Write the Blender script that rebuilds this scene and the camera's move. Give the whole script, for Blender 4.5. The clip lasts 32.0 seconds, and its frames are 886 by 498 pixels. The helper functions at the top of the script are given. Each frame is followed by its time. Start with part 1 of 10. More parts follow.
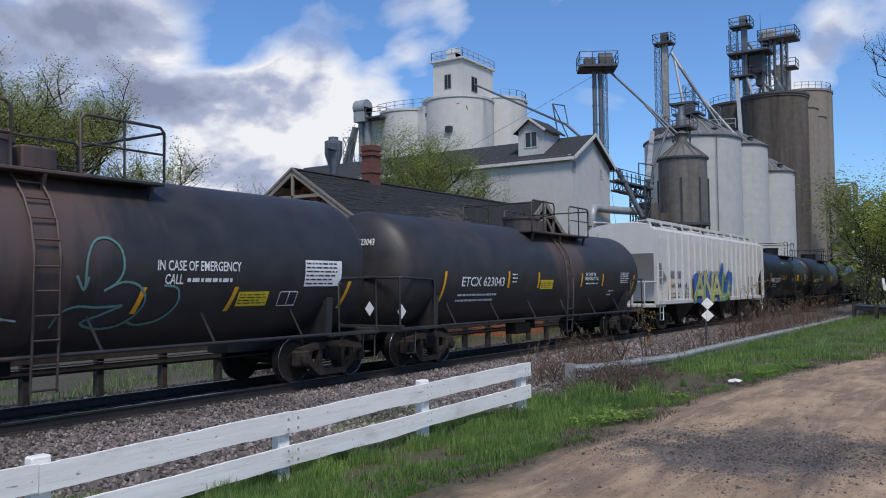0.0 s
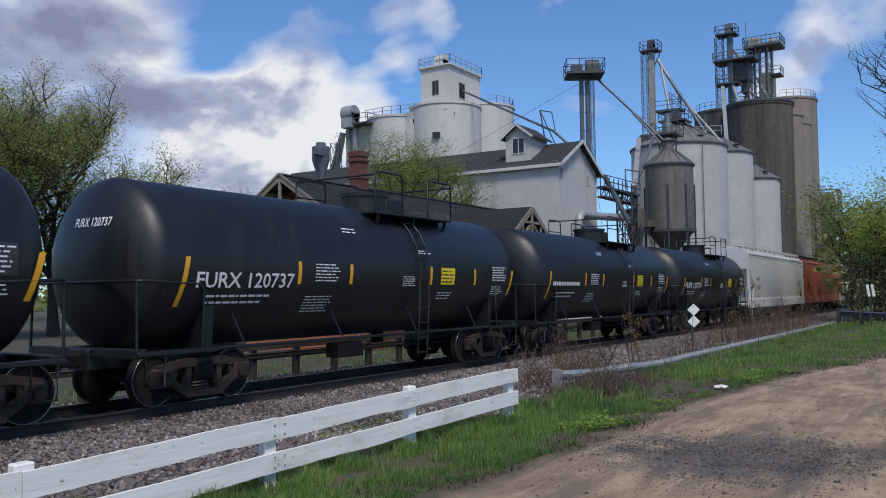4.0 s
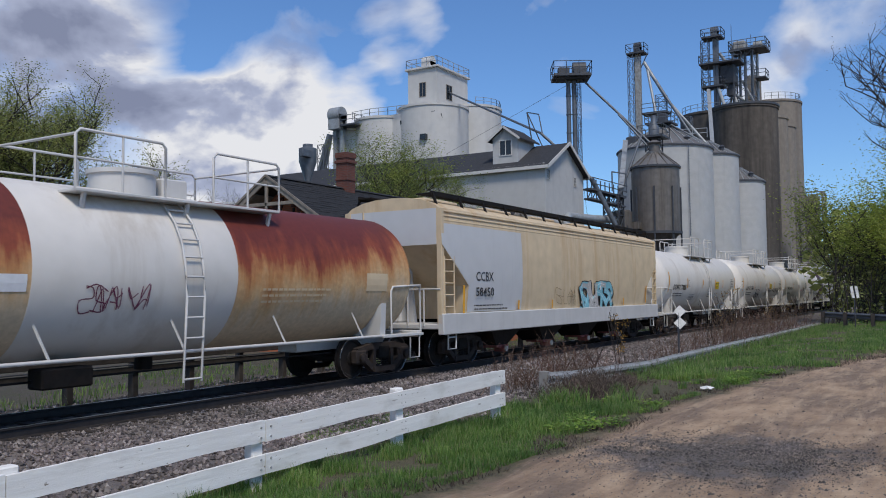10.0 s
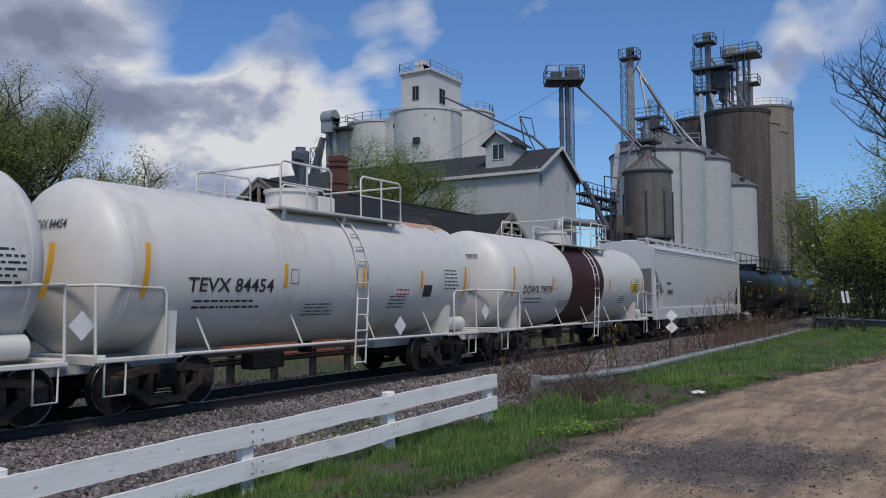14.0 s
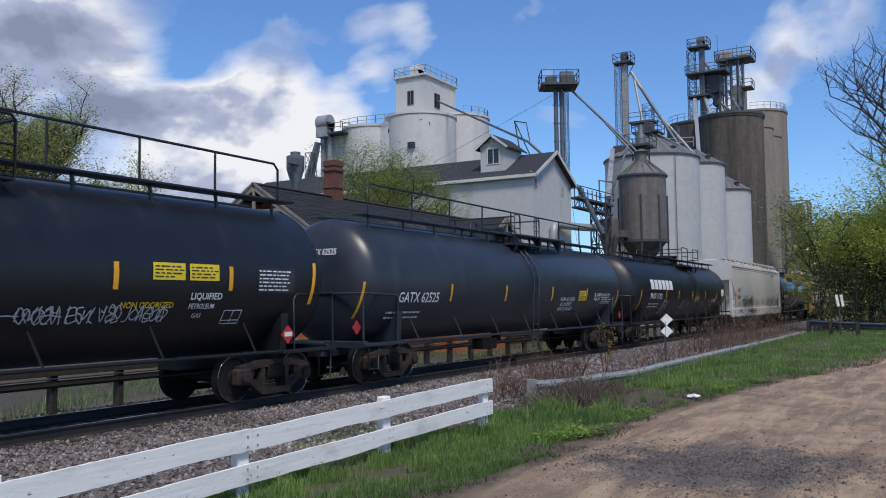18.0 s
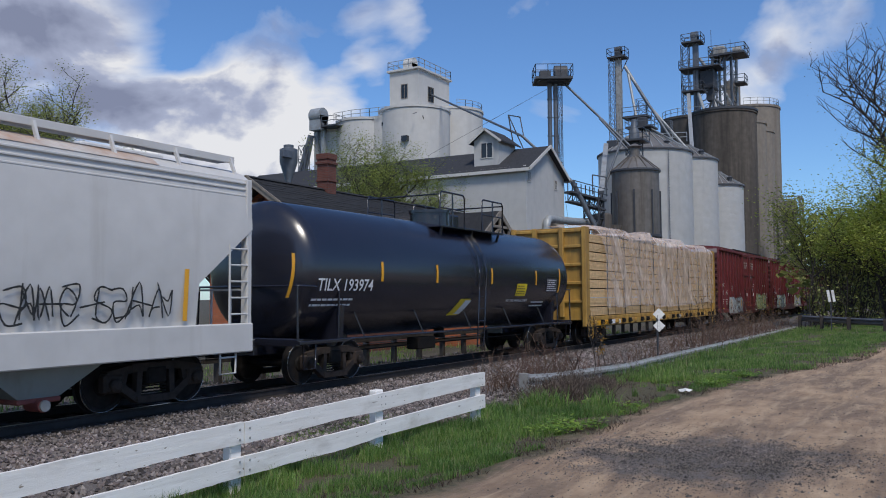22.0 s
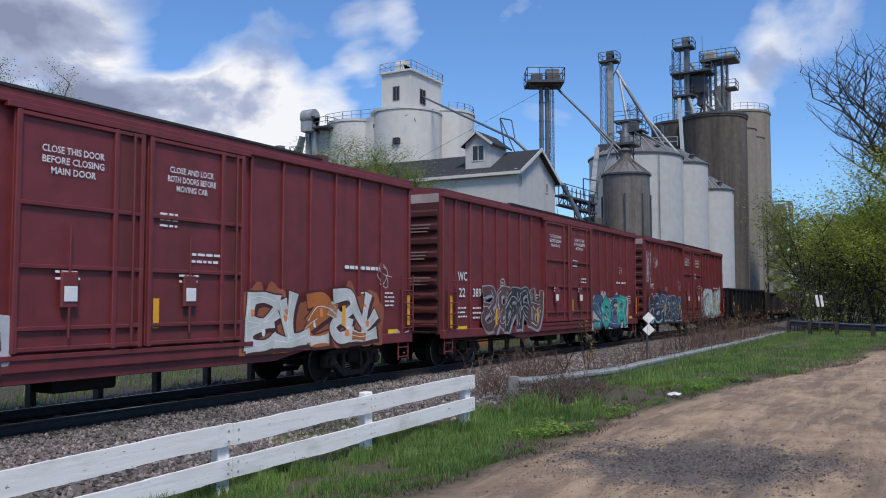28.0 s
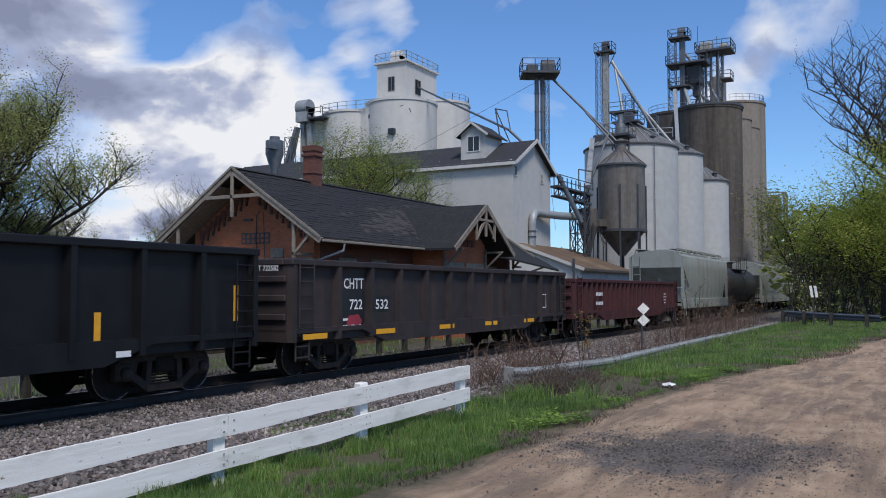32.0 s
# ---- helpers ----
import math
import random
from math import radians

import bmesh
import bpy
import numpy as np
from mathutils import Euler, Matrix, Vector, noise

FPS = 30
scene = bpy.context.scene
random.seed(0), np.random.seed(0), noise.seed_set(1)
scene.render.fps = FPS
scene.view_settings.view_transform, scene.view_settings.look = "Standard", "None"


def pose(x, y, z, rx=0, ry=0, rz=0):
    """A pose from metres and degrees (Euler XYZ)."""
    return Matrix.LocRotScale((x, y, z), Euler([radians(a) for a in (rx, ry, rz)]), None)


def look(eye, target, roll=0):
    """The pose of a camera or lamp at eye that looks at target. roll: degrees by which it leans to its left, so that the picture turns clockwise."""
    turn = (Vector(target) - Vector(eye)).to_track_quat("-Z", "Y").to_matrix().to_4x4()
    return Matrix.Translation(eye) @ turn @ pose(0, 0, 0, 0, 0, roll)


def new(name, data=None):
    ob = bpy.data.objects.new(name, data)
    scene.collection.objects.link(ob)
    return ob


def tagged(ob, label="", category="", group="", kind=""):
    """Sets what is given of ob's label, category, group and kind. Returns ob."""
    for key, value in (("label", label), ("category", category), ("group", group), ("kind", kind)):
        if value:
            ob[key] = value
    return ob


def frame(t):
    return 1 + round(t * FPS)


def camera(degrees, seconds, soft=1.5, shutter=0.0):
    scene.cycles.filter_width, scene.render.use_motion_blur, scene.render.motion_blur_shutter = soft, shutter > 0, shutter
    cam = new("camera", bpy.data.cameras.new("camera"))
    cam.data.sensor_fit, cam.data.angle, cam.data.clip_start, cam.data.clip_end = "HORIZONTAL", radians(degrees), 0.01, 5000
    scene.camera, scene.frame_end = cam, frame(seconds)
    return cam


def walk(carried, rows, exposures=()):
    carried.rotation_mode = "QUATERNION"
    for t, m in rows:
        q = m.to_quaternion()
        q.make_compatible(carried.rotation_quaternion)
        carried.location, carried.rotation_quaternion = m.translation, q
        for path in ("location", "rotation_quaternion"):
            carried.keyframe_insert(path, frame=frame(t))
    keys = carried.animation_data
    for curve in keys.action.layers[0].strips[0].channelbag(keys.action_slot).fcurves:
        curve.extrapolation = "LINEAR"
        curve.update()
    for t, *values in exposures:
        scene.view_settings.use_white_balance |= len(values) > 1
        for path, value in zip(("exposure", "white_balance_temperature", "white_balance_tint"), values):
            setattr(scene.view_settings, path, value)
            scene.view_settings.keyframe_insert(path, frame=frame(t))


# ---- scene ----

# ---- camera: one stand, a slow hand-held turn ----
EYE = (0.0, 0.0, 1.65)
cam = camera(55.2, 32.0, soft=1.0, shutter=0.03)
# seconds, heading from the track's line, tilt up, lean
TURNS = [
    (0, 32.97, 2.68, -0.65), (0.5, 32.88, 2.80, -0.64), (1, 32.80, 2.80, -0.70), (1.5, 32.70, 2.74, -0.65),
    (2, 32.57, 2.73, -0.70), (2.5, 32.44, 2.72, -0.64), (3, 32.29, 2.79, -0.56), (3.5, 32.17, 2.92, -0.59),
    (5.5, 31.97, 3.37, -0.57), (6, 31.90, 3.37, -0.56), (6.5, 31.91, 3.32, -0.59), (7, 31.94, 3.20, -0.63),
    (7.5, 31.82, 3.11, -0.65), (8, 31.65, 3.14, -0.70), (8.5, 31.50, 3.18, -0.68), (9, 31.38, 3.18, -0.65),
    (9.5, 31.29, 3.15, -0.65), (10, 31.24, 3.18, -0.63), (10.5, 31.24, 3.27, -0.60), (11, 31.25, 3.38, -0.61),
    (11.5, 31.23, 3.44, -0.57), (12, 31.08, 3.49, -0.51), (12.5, 30.85, 3.52, -0.37), (13, 30.74, 3.50, -0.41),
    (13.5, 30.74, 3.45, -0.43), (14, 30.73, 3.42, -0.45), (14.5, 30.65, 3.46, -0.52), (16.5, 30.46, 3.56, -0.54),
    (17, 30.51, 3.61, -0.60), (17.5, 30.54, 3.67, -0.60), (18, 30.40, 3.72, -0.60), (18.5, 30.13, 3.77, -0.56),
    (19, 29.97, 3.70, -0.56), (19.5, 29.94, 3.56, -0.59), (20, 29.91, 3.43, -0.56), (20.5, 29.87, 3.33, -0.59),
    (21, 29.83, 3.27, -0.56), (21.5, 29.85, 3.27, -0.50), (22, 29.94, 3.30, -0.38), (22.5, 30.01, 3.29, -0.19),
    (23, 30.13, 3.23, -0.04), (23.5, 30.12, 3.09, 0.04), (24, 30.11, 2.91, 0.05), (24.5, 30.06, 2.78, -0.03),
    (25, 29.99, 2.78, 0.02), (25.5, 30.00, 2.88, 0.01), (27.5, 29.43, 3.46, -0.02), (28, 29.31, 3.46, 0.00),
    (28.5, 29.25, 3.45, -0.05), (29, 29.28, 3.34, -0.05), (29.5, 29.26, 3.12, -0.06), (30, 29.13, 3.02, -0.00),
    (30.5, 28.99, 3.01, -0.01), (31, 28.94, 3.01, -0.01), (31.5, 28.95, 2.92, -0.02), (32, 28.99, 2.84, -0.01),
]


def aim(yaw, tilt, lean):
    a, b = radians(yaw), radians(tilt)
    way = Vector((math.cos(a) * math.cos(b), math.sin(a) * math.cos(b), math.sin(b)))
    return look(EYE, Vector(EYE) + way, lean)


walk(cam, [(t, aim(a, b, c)) for t, a, b, c in TURNS], exposures=[(0, 0.08), (2, -0.02), (3, -0.03), (6, 0.02), (7, 0.0), (8, -0.2), (9, 0.02), (10, -0.08), (11, -0.15), (12, -0.22), (13, -0.31), (14, -0.28), (16, -0.1), (17, -0.1), (18, 0.08), (20, 0.0), (21, 0.05), (22, -0.08), (23, 0.1), (24, -0.1), (25, 0.08), (28, 0.14), (30, 0.2), (32, 0.05)])

# ---- light ----
world = bpy.data.worlds.new("sky")
scene.world = world
world.use_nodes = True
SUN_ELEV, SUN_AZ = 55.0, 225.0          # azimuth from +x towards +y


def build_sky():
    nt = world.node_tree
    n, l = nt.nodes, nt.links
    n.clear()
    out = n.new("ShaderNodeOutputWorld")
    bg = n.new("ShaderNodeBackground")
    sky = n.new("ShaderNodeTexSky")
    sky.sky_type, sky.sun_disc = "NISHITA", False
    sky.sun_elevation, sky.sun_rotation = radians(SUN_ELEV), radians(90 - SUN_AZ)
    sky.air_density, sky.dust_density, sky.ozone_density = 1.0, 0.3, 4.0
    co = n.new("ShaderNodeTexCoord")
    # cloud deck: the direction cast on a plane overhead
    sep = n.new("ShaderNodeSeparateXYZ")
    l.new(co.outputs["Generated"], sep.inputs[0])
    add = n.new("ShaderNodeMath")
    add.operation = "ADD"
    add.inputs[1].default_value = 0.16
    l.new(sep.outputs["Z"], add.inputs[0])
    mx = n.new("ShaderNodeMath")
    mx.operation = "MAXIMUM"
    mx.inputs[1].default_value = 0.08
    l.new(add.outputs[0], mx.inputs[0])
    div = n.new("ShaderNodeVectorMath")
    div.operation = "DIVIDE"
    l.new(co.outputs["Generated"], div.inputs[0])
    comb = n.new("ShaderNodeCombineXYZ")
    comb.inputs[2].default_value = 1.0
    l.new(mx.outputs[0], comb.inputs[0])
    l.new(mx.outputs[0], comb.inputs[1])
    l.new(comb.outputs[0], div.inputs[1])
    def node(op, *args):
        q = n.new("ShaderNodeMath")
        q.operation = op
        for i, a in enumerate(args):
            if isinstance(a, (int, float)):
                q.inputs[i].default_value = a
            else:
                l.new(a, q.inputs[i])
        return q.outputs[0]

    def puffs(scale, detail, rough, dist, src):
        q = n.new("ShaderNodeTexNoise")
        for k, a in (("Scale", scale), ("Detail", detail), ("Roughness", rough), ("Distortion", dist)):
            q.inputs[k].default_value = a
        l.new(src, q.inputs["Vector"])
        return q.outputs["Fac"]

    def bank(way, wide):
        """A bank of cloud round a direction, fading over an angle in degrees."""
        q = n.new("ShaderNodeVectorMath")
        q.operation = "DOT_PRODUCT"
        q.inputs[1].default_value = Vector(way).normalized()
        l.new(co.outputs["Generated"], q.inputs[0])
        r = n.new("ShaderNodeMapRange")
        r.interpolation_type = "SMOOTHSTEP"
        r.inputs["From Min"].default_value, r.inputs["From Max"].default_value = math.cos(radians(wide)), 1.0
        l.new(q.outputs["Value"], r.inputs["Value"])
        return r.outputs[0]
    flat = n.new("ShaderNodeMapping")            # puffs are wider than high
    flat.inputs["Scale"].default_value = (1.0, 1.0, 1.5)
    l.new(co.outputs["Generated"], flat.inputs[0])
    lump = puffs(6.8, 9.0, 0.5, 0.3, flat.outputs[0])
    wisp = puffs(1.35, 7.0, 0.6, 0.4, div.outputs[0])
    def banks(rows):
        total = None
        for way, wide, k in rows:
            q = node("MULTIPLY", bank(way, wide), k)
            total = q if total is None else node("ADD", total, q)
        return total
    grey = banks((((0.496, 0.822, 0.28), 16, 0.9), ((0.666, 0.696, 0.269), 8, 0.9), ((0.545, 0.808, 0.222), 9, 0.5), ((0.722, 0.637, 0.272), 5, 0.45), ((0.50, 0.78, 0.38), 14, 0.6)))
    white = banks((((0.72, 0.662, 0.20), 6, 0.9), ((0.757, 0.617, 0.215), 4.5, 0.9), ((0.706, 0.692, 0.152), 7, 0.8), ((0.663, 0.739, 0.115), 9, 0.7), ((0.60, 0.79, 0.09), 10, 0.5),
                   ((0.788, 0.566, 0.24), 3, 0.7), ((0.792, 0.532, 0.30), 4, 0.75), ((0.574, 0.767, 0.287), 5, 0.5), ((0.812, 0.488, 0.325), 3, 0.6),
                   ((0.962, 0.164, 0.217), 3, 0.65), ((0.952, 0.10, 0.30), 4.5, 0.55), ((0.926, 0.229, 0.305), 3, 0.5)))
    # behind the camera the sky is half covered
    back = n.new("ShaderNodeVectorMath")
    back.operation = "DOT_PRODUCT"
    back.inputs[1].default_value = (-0.75, 0.0, 0.66)
    l.new(co.outputs["Generated"], back.inputs[0])
    cover = node("ADD", node("MULTIPLY", node("MAXIMUM", back.outputs["Value"], 0.0), 0.75), node("ADD", node("MULTIPLY", grey, 0.6), white))
    thick = node("ADD", node("ADD", cover, node("MULTIPLY_ADD", lump, 4.2, -2.3)), node("MULTIPLY_ADD", wisp, 1.0, -0.78))
    ramp = n.new("ShaderNodeValToRGB")
    ramp.color_ramp.elements[0].position = 0.05
    ramp.color_ramp.elements[1].position = 1.0
    l.new(thick, ramp.inputs[0])
    # thin edges shine, the deep banks are grey-violet
    high = n.new("ShaderNodeMapping")            # the same puffs a little lower down: their tops catch the light
    high.inputs["Location"].default_value = (0.0, 0.0, -0.05)
    l.new(flat.outputs[0], high.inputs[0])
    lit = node("SUBTRACT", puffs(6.8, 6.0, 0.5, 0.3, high.outputs[0]), lump)
    shade = node("ADD", node("ADD", node("MULTIPLY", thick, 0.13), node("MULTIPLY", grey, 0.22)), node("MULTIPLY", lit, -3.0))
    tone = n.new("ShaderNodeValToRGB")
    e = tone.color_ramp.elements
    e[0].position, e[0].color = 0.16, (8.8, 8.9, 9.3, 1)
    e[1].position, e[1].color = 0.95, (2.5, 2.85, 4.2, 1)
    mid = e.new(0.46)
    mid.color = (4.3, 4.8, 6.5, 1)
    l.new(node("ADD", shade, node("MULTIPLY_ADD", wisp, 0.8, -0.42)), tone.inputs[0])
    deep = n.new("ShaderNodeMixRGB")
    deep.blend_type = "MULTIPLY"
    deep.inputs["Fac"].default_value = 1.0
    deep.inputs[2].default_value = (0.90, 1.18, 1.50, 1)
    l.new(sky.outputs[0], deep.inputs[1])
    mix = n.new("ShaderNodeMixRGB")
    l.new(ramp.outputs[0], mix.inputs["Fac"])
    l.new(deep.outputs[0], mix.inputs[1])
    l.new(tone.outputs[0], mix.inputs[2])
    l.new(mix.outputs[0], bg.inputs[0])
    bg.inputs[1].default_value = 0.094
    l.new(bg.outputs[0], out.inputs[0])


build_sky()
sun_data = bpy.data.lights.new("sun", "SUN")
sun_data.energy, sun_data.angle, sun_data.color = 2.8, radians(14), (1.0, 0.925, 0.83)
sun = new("sun", sun_data)
sun.matrix_world = look((0, 0, 60), Vector((0, 0, 60)) - Vector((
    math.cos(radians(SUN_AZ)) * math.cos(radians(SUN_ELEV)),
    math.sin(radians(SUN_AZ)) * math.cos(radians(SUN_ELEV)), math.sin(radians(SUN_ELEV)))))


# ---- materials ----
def material(name, color, rough=0.7, metal=0.0, grain=0.12, scale=6.0, bump=0.2, dirt=None, dirt_amount=0.5,
             dirt_scale=0.6, streak=False, per_object=0.0, spec=0.5):
    """Base colour with fine grain, a coarser stain of another colour and a small relief."""
    m = bpy.data.materials.new(name)
    m.use_nodes = True
    nt = m.node_tree
    n, l = nt.nodes, nt.links
    bs = n["Principled BSDF"]
    bs.inputs["Roughness"].default_value, bs.inputs["Metallic"].default_value = rough, metal
    bs.inputs["Specular IOR Level"].default_value = spec
    co = n.new("ShaderNodeTexCoord")
    fine = n.new("ShaderNodeTexNoise")
    fine.inputs["Scale"].default_value, fine.inputs["Detail"].default_value = scale, 6.0
    l.new(co.outputs["Object"], fine.inputs["Vector"])
    ramp = n.new("ShaderNodeValToRGB")
    lo, hi = [c * (1 - grain) for c in color], [min(1, c * (1 + grain)) for c in color]
    ramp.color_ramp.elements[0].position, ramp.color_ramp.elements[1].position = 0.3, 0.7
    ramp.color_ramp.elements[0].color, ramp.color_ramp.elements[1].color = (*lo, 1), (*hi, 1)
    l.new(fine.outputs["Fac"], ramp.inputs[0])
    last = ramp.outputs[0]
    if dirt:
        big = n.new("ShaderNodeTexNoise")
        big.inputs["Scale"].default_value, big.inputs["Detail"].default_value = dirt_scale, 7.0
        big.inputs["Roughness"].default_value = 0.65
        if streak:
            mp = n.new("ShaderNodeMapping")
            mp.inputs["Scale"].default_value = (3.0, 3.0, 0.22)
            l.new(co.outputs["Object"], mp.inputs[0])
            l.new(mp.outputs[0], big.inputs["Vector"])
        else:
            l.new(co.outputs["Object"], big.inputs["Vector"])
        r2 = n.new("ShaderNodeValToRGB")
        r2.color_ramp.elements[0].position, r2.color_ramp.elements[1].position = 0.62 - 0.3 * dirt_amount, 0.72
        mul = n.new("ShaderNodeMath")
        mul.operation = "MULTIPLY"
        mul.inputs[1].default_value = min(1.0, dirt_amount + 0.25)
        l.new(big.outputs["Fac"], r2.inputs[0])
        l.new(r2.outputs[0], mul.inputs[0])
        mix = n.new("ShaderNodeMixRGB")
        l.new(mul.outputs[0], mix.inputs["Fac"])
        l.new(last, mix.inputs[1])
        mix.inputs[2].default_value = (*dirt, 1)
        last = mix.outputs[0]
        rr = n.new("ShaderNodeMapRange")
        rr.inputs["To Min"].default_value, rr.inputs["To Max"].default_value = rough, min(1, rough + 0.25)
        l.new(mul.outputs[0], rr.inputs["Value"])
        l.new(rr.outputs[0], bs.inputs["Roughness"])
    if per_object:
        info = n.new("ShaderNodeObjectInfo")
        mr = n.new("ShaderNodeMapRange")
        mr.inputs["To Min"].default_value, mr.inputs["To Max"].default_value = 1 - per_object, 1 + per_object
        l.new(info.outputs["Random"], mr.inputs["Value"])
        sc = n.new("ShaderNodeVectorMath")
        sc.operation = "SCALE"
        l.new(last, sc.inputs[0])
        l.new(mr.outputs[0], sc.inputs["Scale"])
        last = sc.outputs[0]
    l.new(last, bs.inputs["Base Color"])
    if bump:
        bp = n.new("ShaderNodeBump")
        bp.inputs["Strength"].default_value, bp.inputs["Distance"].default_value = bump, 0.02
        l.new(fine.outputs["Fac"], bp.inputs["Height"])
        l.new(bp.outputs[0], bs.inputs["Normal"])
    return m


# ---- mesh building ----
class Shape:
    """Collects faces; each primitive adds to it."""

    def __init__(self):
        self.v, self.f, self.s = [], [], []
        self.turned = False

    def add(self, verts, faces, smooth=False):
        o = len(self.v)
        self.v.extend([tuple(p) for p in verts])
        self.f.extend([tuple(i + o for i in f) for f in faces])
        self.s.extend([smooth] * len(faces))
        return self

    def box(self, x0, x1, y0, y1, z0, z1, m=None):
        p = [Vector((x, y, z)) for x in (x0, x1) for y in (y0, y1) for z in (z0, z1)]
        if m is not None:
            p = [m @ q for q in p]
        return self.add(p, [(0, 1, 3, 2), (4, 6, 7, 5), (0, 4, 5, 1), (2, 3, 7, 6), (0, 2, 6, 4), (1, 5, 7, 3)])

    def rbox(self, x0, x1, y0, y1, z0, z1, c=0.01, m=None):
        """A box with chamfered edges."""
        pts, idx = [], {}
        X, Y, Z = (x0, x1), (y0, y1), (z0, z1)
        for i in (0, 1):
            for j in (0, 1):
                for k in (0, 1):
                    sx, sy, sz = c * (1 - 2 * i), c * (1 - 2 * j), c * (1 - 2 * k)
                    for a in range(3):
                        idx[i, j, k, a] = len(pts)
                        q = [X[i] + sx, Y[j] + sy, Z[k] + sz]
                        q[a] = (X[i], Y[j], Z[k])[a]
                        pts.append(Vector(q))
        faces = []
        for a in range(3):
            for side in (0, 1):
                loop = []
                for b, d in ((0, 0), (1, 0), (1, 1), (0, 1)):
                    key = [b, d]
                    key.insert(a, side)
                    loop.append(idx[(*key, a)])
                faces.append(tuple(loop if (side == 1) ^ (a == 1) else loop[::-1]))
        for a in range(3):
            b, d = [q for q in range(3) if q != a]
            for u in (0, 1):
                for w in (0, 1):
                    k0, k1 = [0, 0, 0], [0, 0, 0]
                    k0[b] = k1[b] = u
                    k0[d] = k1[d] = w
                    k1[a] = 1
                    q = (idx[(*k0, b)], idx[(*k1, b)], idx[(*k1, d)], idx[(*k0, d)])
                    faces.append(q if (u == w) ^ (a == 1) else q[::-1])
        for i in (0, 1):
            for j in (0, 1):
                for k in (0, 1):
                    q = (idx[i, j, k, 0], idx[i, j, k, 1], idx[i, j, k, 2])
                    faces.append(q if (i + j + k) % 2 else q[::-1])
        if m is not None:
            pts = [m @ q for q in pts]
        return self.add(pts, faces)

    def cyl(self, a, b, r, n=12, r2=None, caps=True, smooth=True):
        a, b = Vector(a), Vector(b)
        r2 = r if r2 is None else r2
        q = (b - a).to_track_quat("Z", "Y")
        ring = [q @ Vector((math.cos(t), math.sin(t), 0)) for t in [2 * math.pi * i / n for i in range(n)]]
        v = [a + p * r for p in ring] + [b + p * r2 for p in ring]
        self.add(v, [(i, (i + 1) % n, n + (i + 1) % n, n + i) for i in range(n)], smooth)
        if caps:
            self.add(v, [tuple(range(n))[::-1], tuple(range(n, 2 * n))])
        return self

    def beam(self, a, b, w, h=None):
        """A square bar from a to b."""
        a, b = Vector(a), Vector(b)
        h = w if h is None else h
        d = (b - a).normalized()
        side = d.cross(Vector((0, 0, 1)))
        side = Vector((1, 0, 0)) if side.length < 1e-3 else side.normalized()
        up = side.cross(d)
        v = [p + side * sx * w / 2 + up * sz * h / 2 for p in (a, b) for sx, sz in ((-1, -1), (1, -1), (1, 1), (-1, 1))]
        return self.add(v, [(0, 1, 2, 3), (7, 6, 5, 4), (0, 4, 5, 1), (1, 5, 6, 2), (2, 6, 7, 3), (3, 7, 4, 0)])

    def pipe(self, pts, r, n=8, smooth=True):
        """A round bar along a line of points, mitred."""
        pts = [Vector(p) for p in pts]
        rings = []
        for i, p in enumerate(pts):
            d = (pts[min(i + 1, len(pts) - 1)] - pts[max(i - 1, 0)]).normalized()
            q = d.to_track_quat("Z", "Y")
            rings.append([p + q @ Vector((math.cos(t) * r, math.sin(t) * r, 0)) for t in [2 * math.pi * k / n for k in range(n)]])
        v = [p for ring in rings for p in ring]
        f = [(i * n + k, i * n + (k + 1) % n, (i + 1) * n + (k + 1) % n, (i + 1) * n + k) for i in range(len(pts) - 1) for k in range(n)]
        self.add(v, f, smooth)
        return self.add(v, [tuple(range(n))[::-1], tuple(range(len(v) - n, len(v)))])

    def lathe(self, prof, c, n=32, axis="z", smooth=True):
        """A turned body: prof holds (radius, height) from low to high, round a line through c."""
        v = []
        for r, h in prof:
            for i in range(n):
                t = 2 * math.pi * i / n
                p = (r * math.cos(t), r * math.sin(t), h)
                v.append((p[0] + c[0], p[1] + c[1], p[2] + c[2]) if axis == "z" else
                         (p[2] + c[0], p[0] + c[1], p[1] + c[2]) if axis == "x" else (p[1] + c[0], p[2] + c[1], p[0] + c[2]))
        self.add(v, [(i * n + k, i * n + (k + 1) % n, (i + 1) * n + (k + 1) % n, (i + 1) * n + k) for i in range(len(prof) - 1) for k in range(n)], smooth)
        self.turned = True
        if prof[0][0] > 0.001:
            self.add(v[:n], [tuple(range(n))[::-1]])
        if prof[-1][0] > 0.001:
            self.add(v[-n:], [tuple(range(n))])
        return self

    def prism(self, poly, axis, a, b):
        """A polygon drawn out from a to b along an axis; poly gives the two other coordinates in order x, y, z."""
        def put(p, s):
            q = list(p)
            q.insert("xyz".index(axis), s)
            return q
        n = len(poly)
        v = [put(p, a) for p in poly] + [put(p, b) for p in poly]
        self.add(v, [(i, (i + 1) % n, n + (i + 1) % n, n + i) for i in range(n)])
        return self.add(v, [tuple(range(n))[::-1], tuple(range(n, 2 * n))])

    def mesh(self, name, mat):
        me = bpy.data.meshes.new(name)
        me.from_pydata(self.v, [], self.f)
        me.polygons.foreach_set("use_smooth", self.s)
        bm = bmesh.new()
        bm.from_mesh(me)
        bmesh.ops.recalc_face_normals(bm, faces=bm.faces)
        bm.to_mesh(me)
        bm.free()
        me.materials.append(mat)
        if self.turned:
            me.set_sharp_from_angle(angle=0.6)
        return me


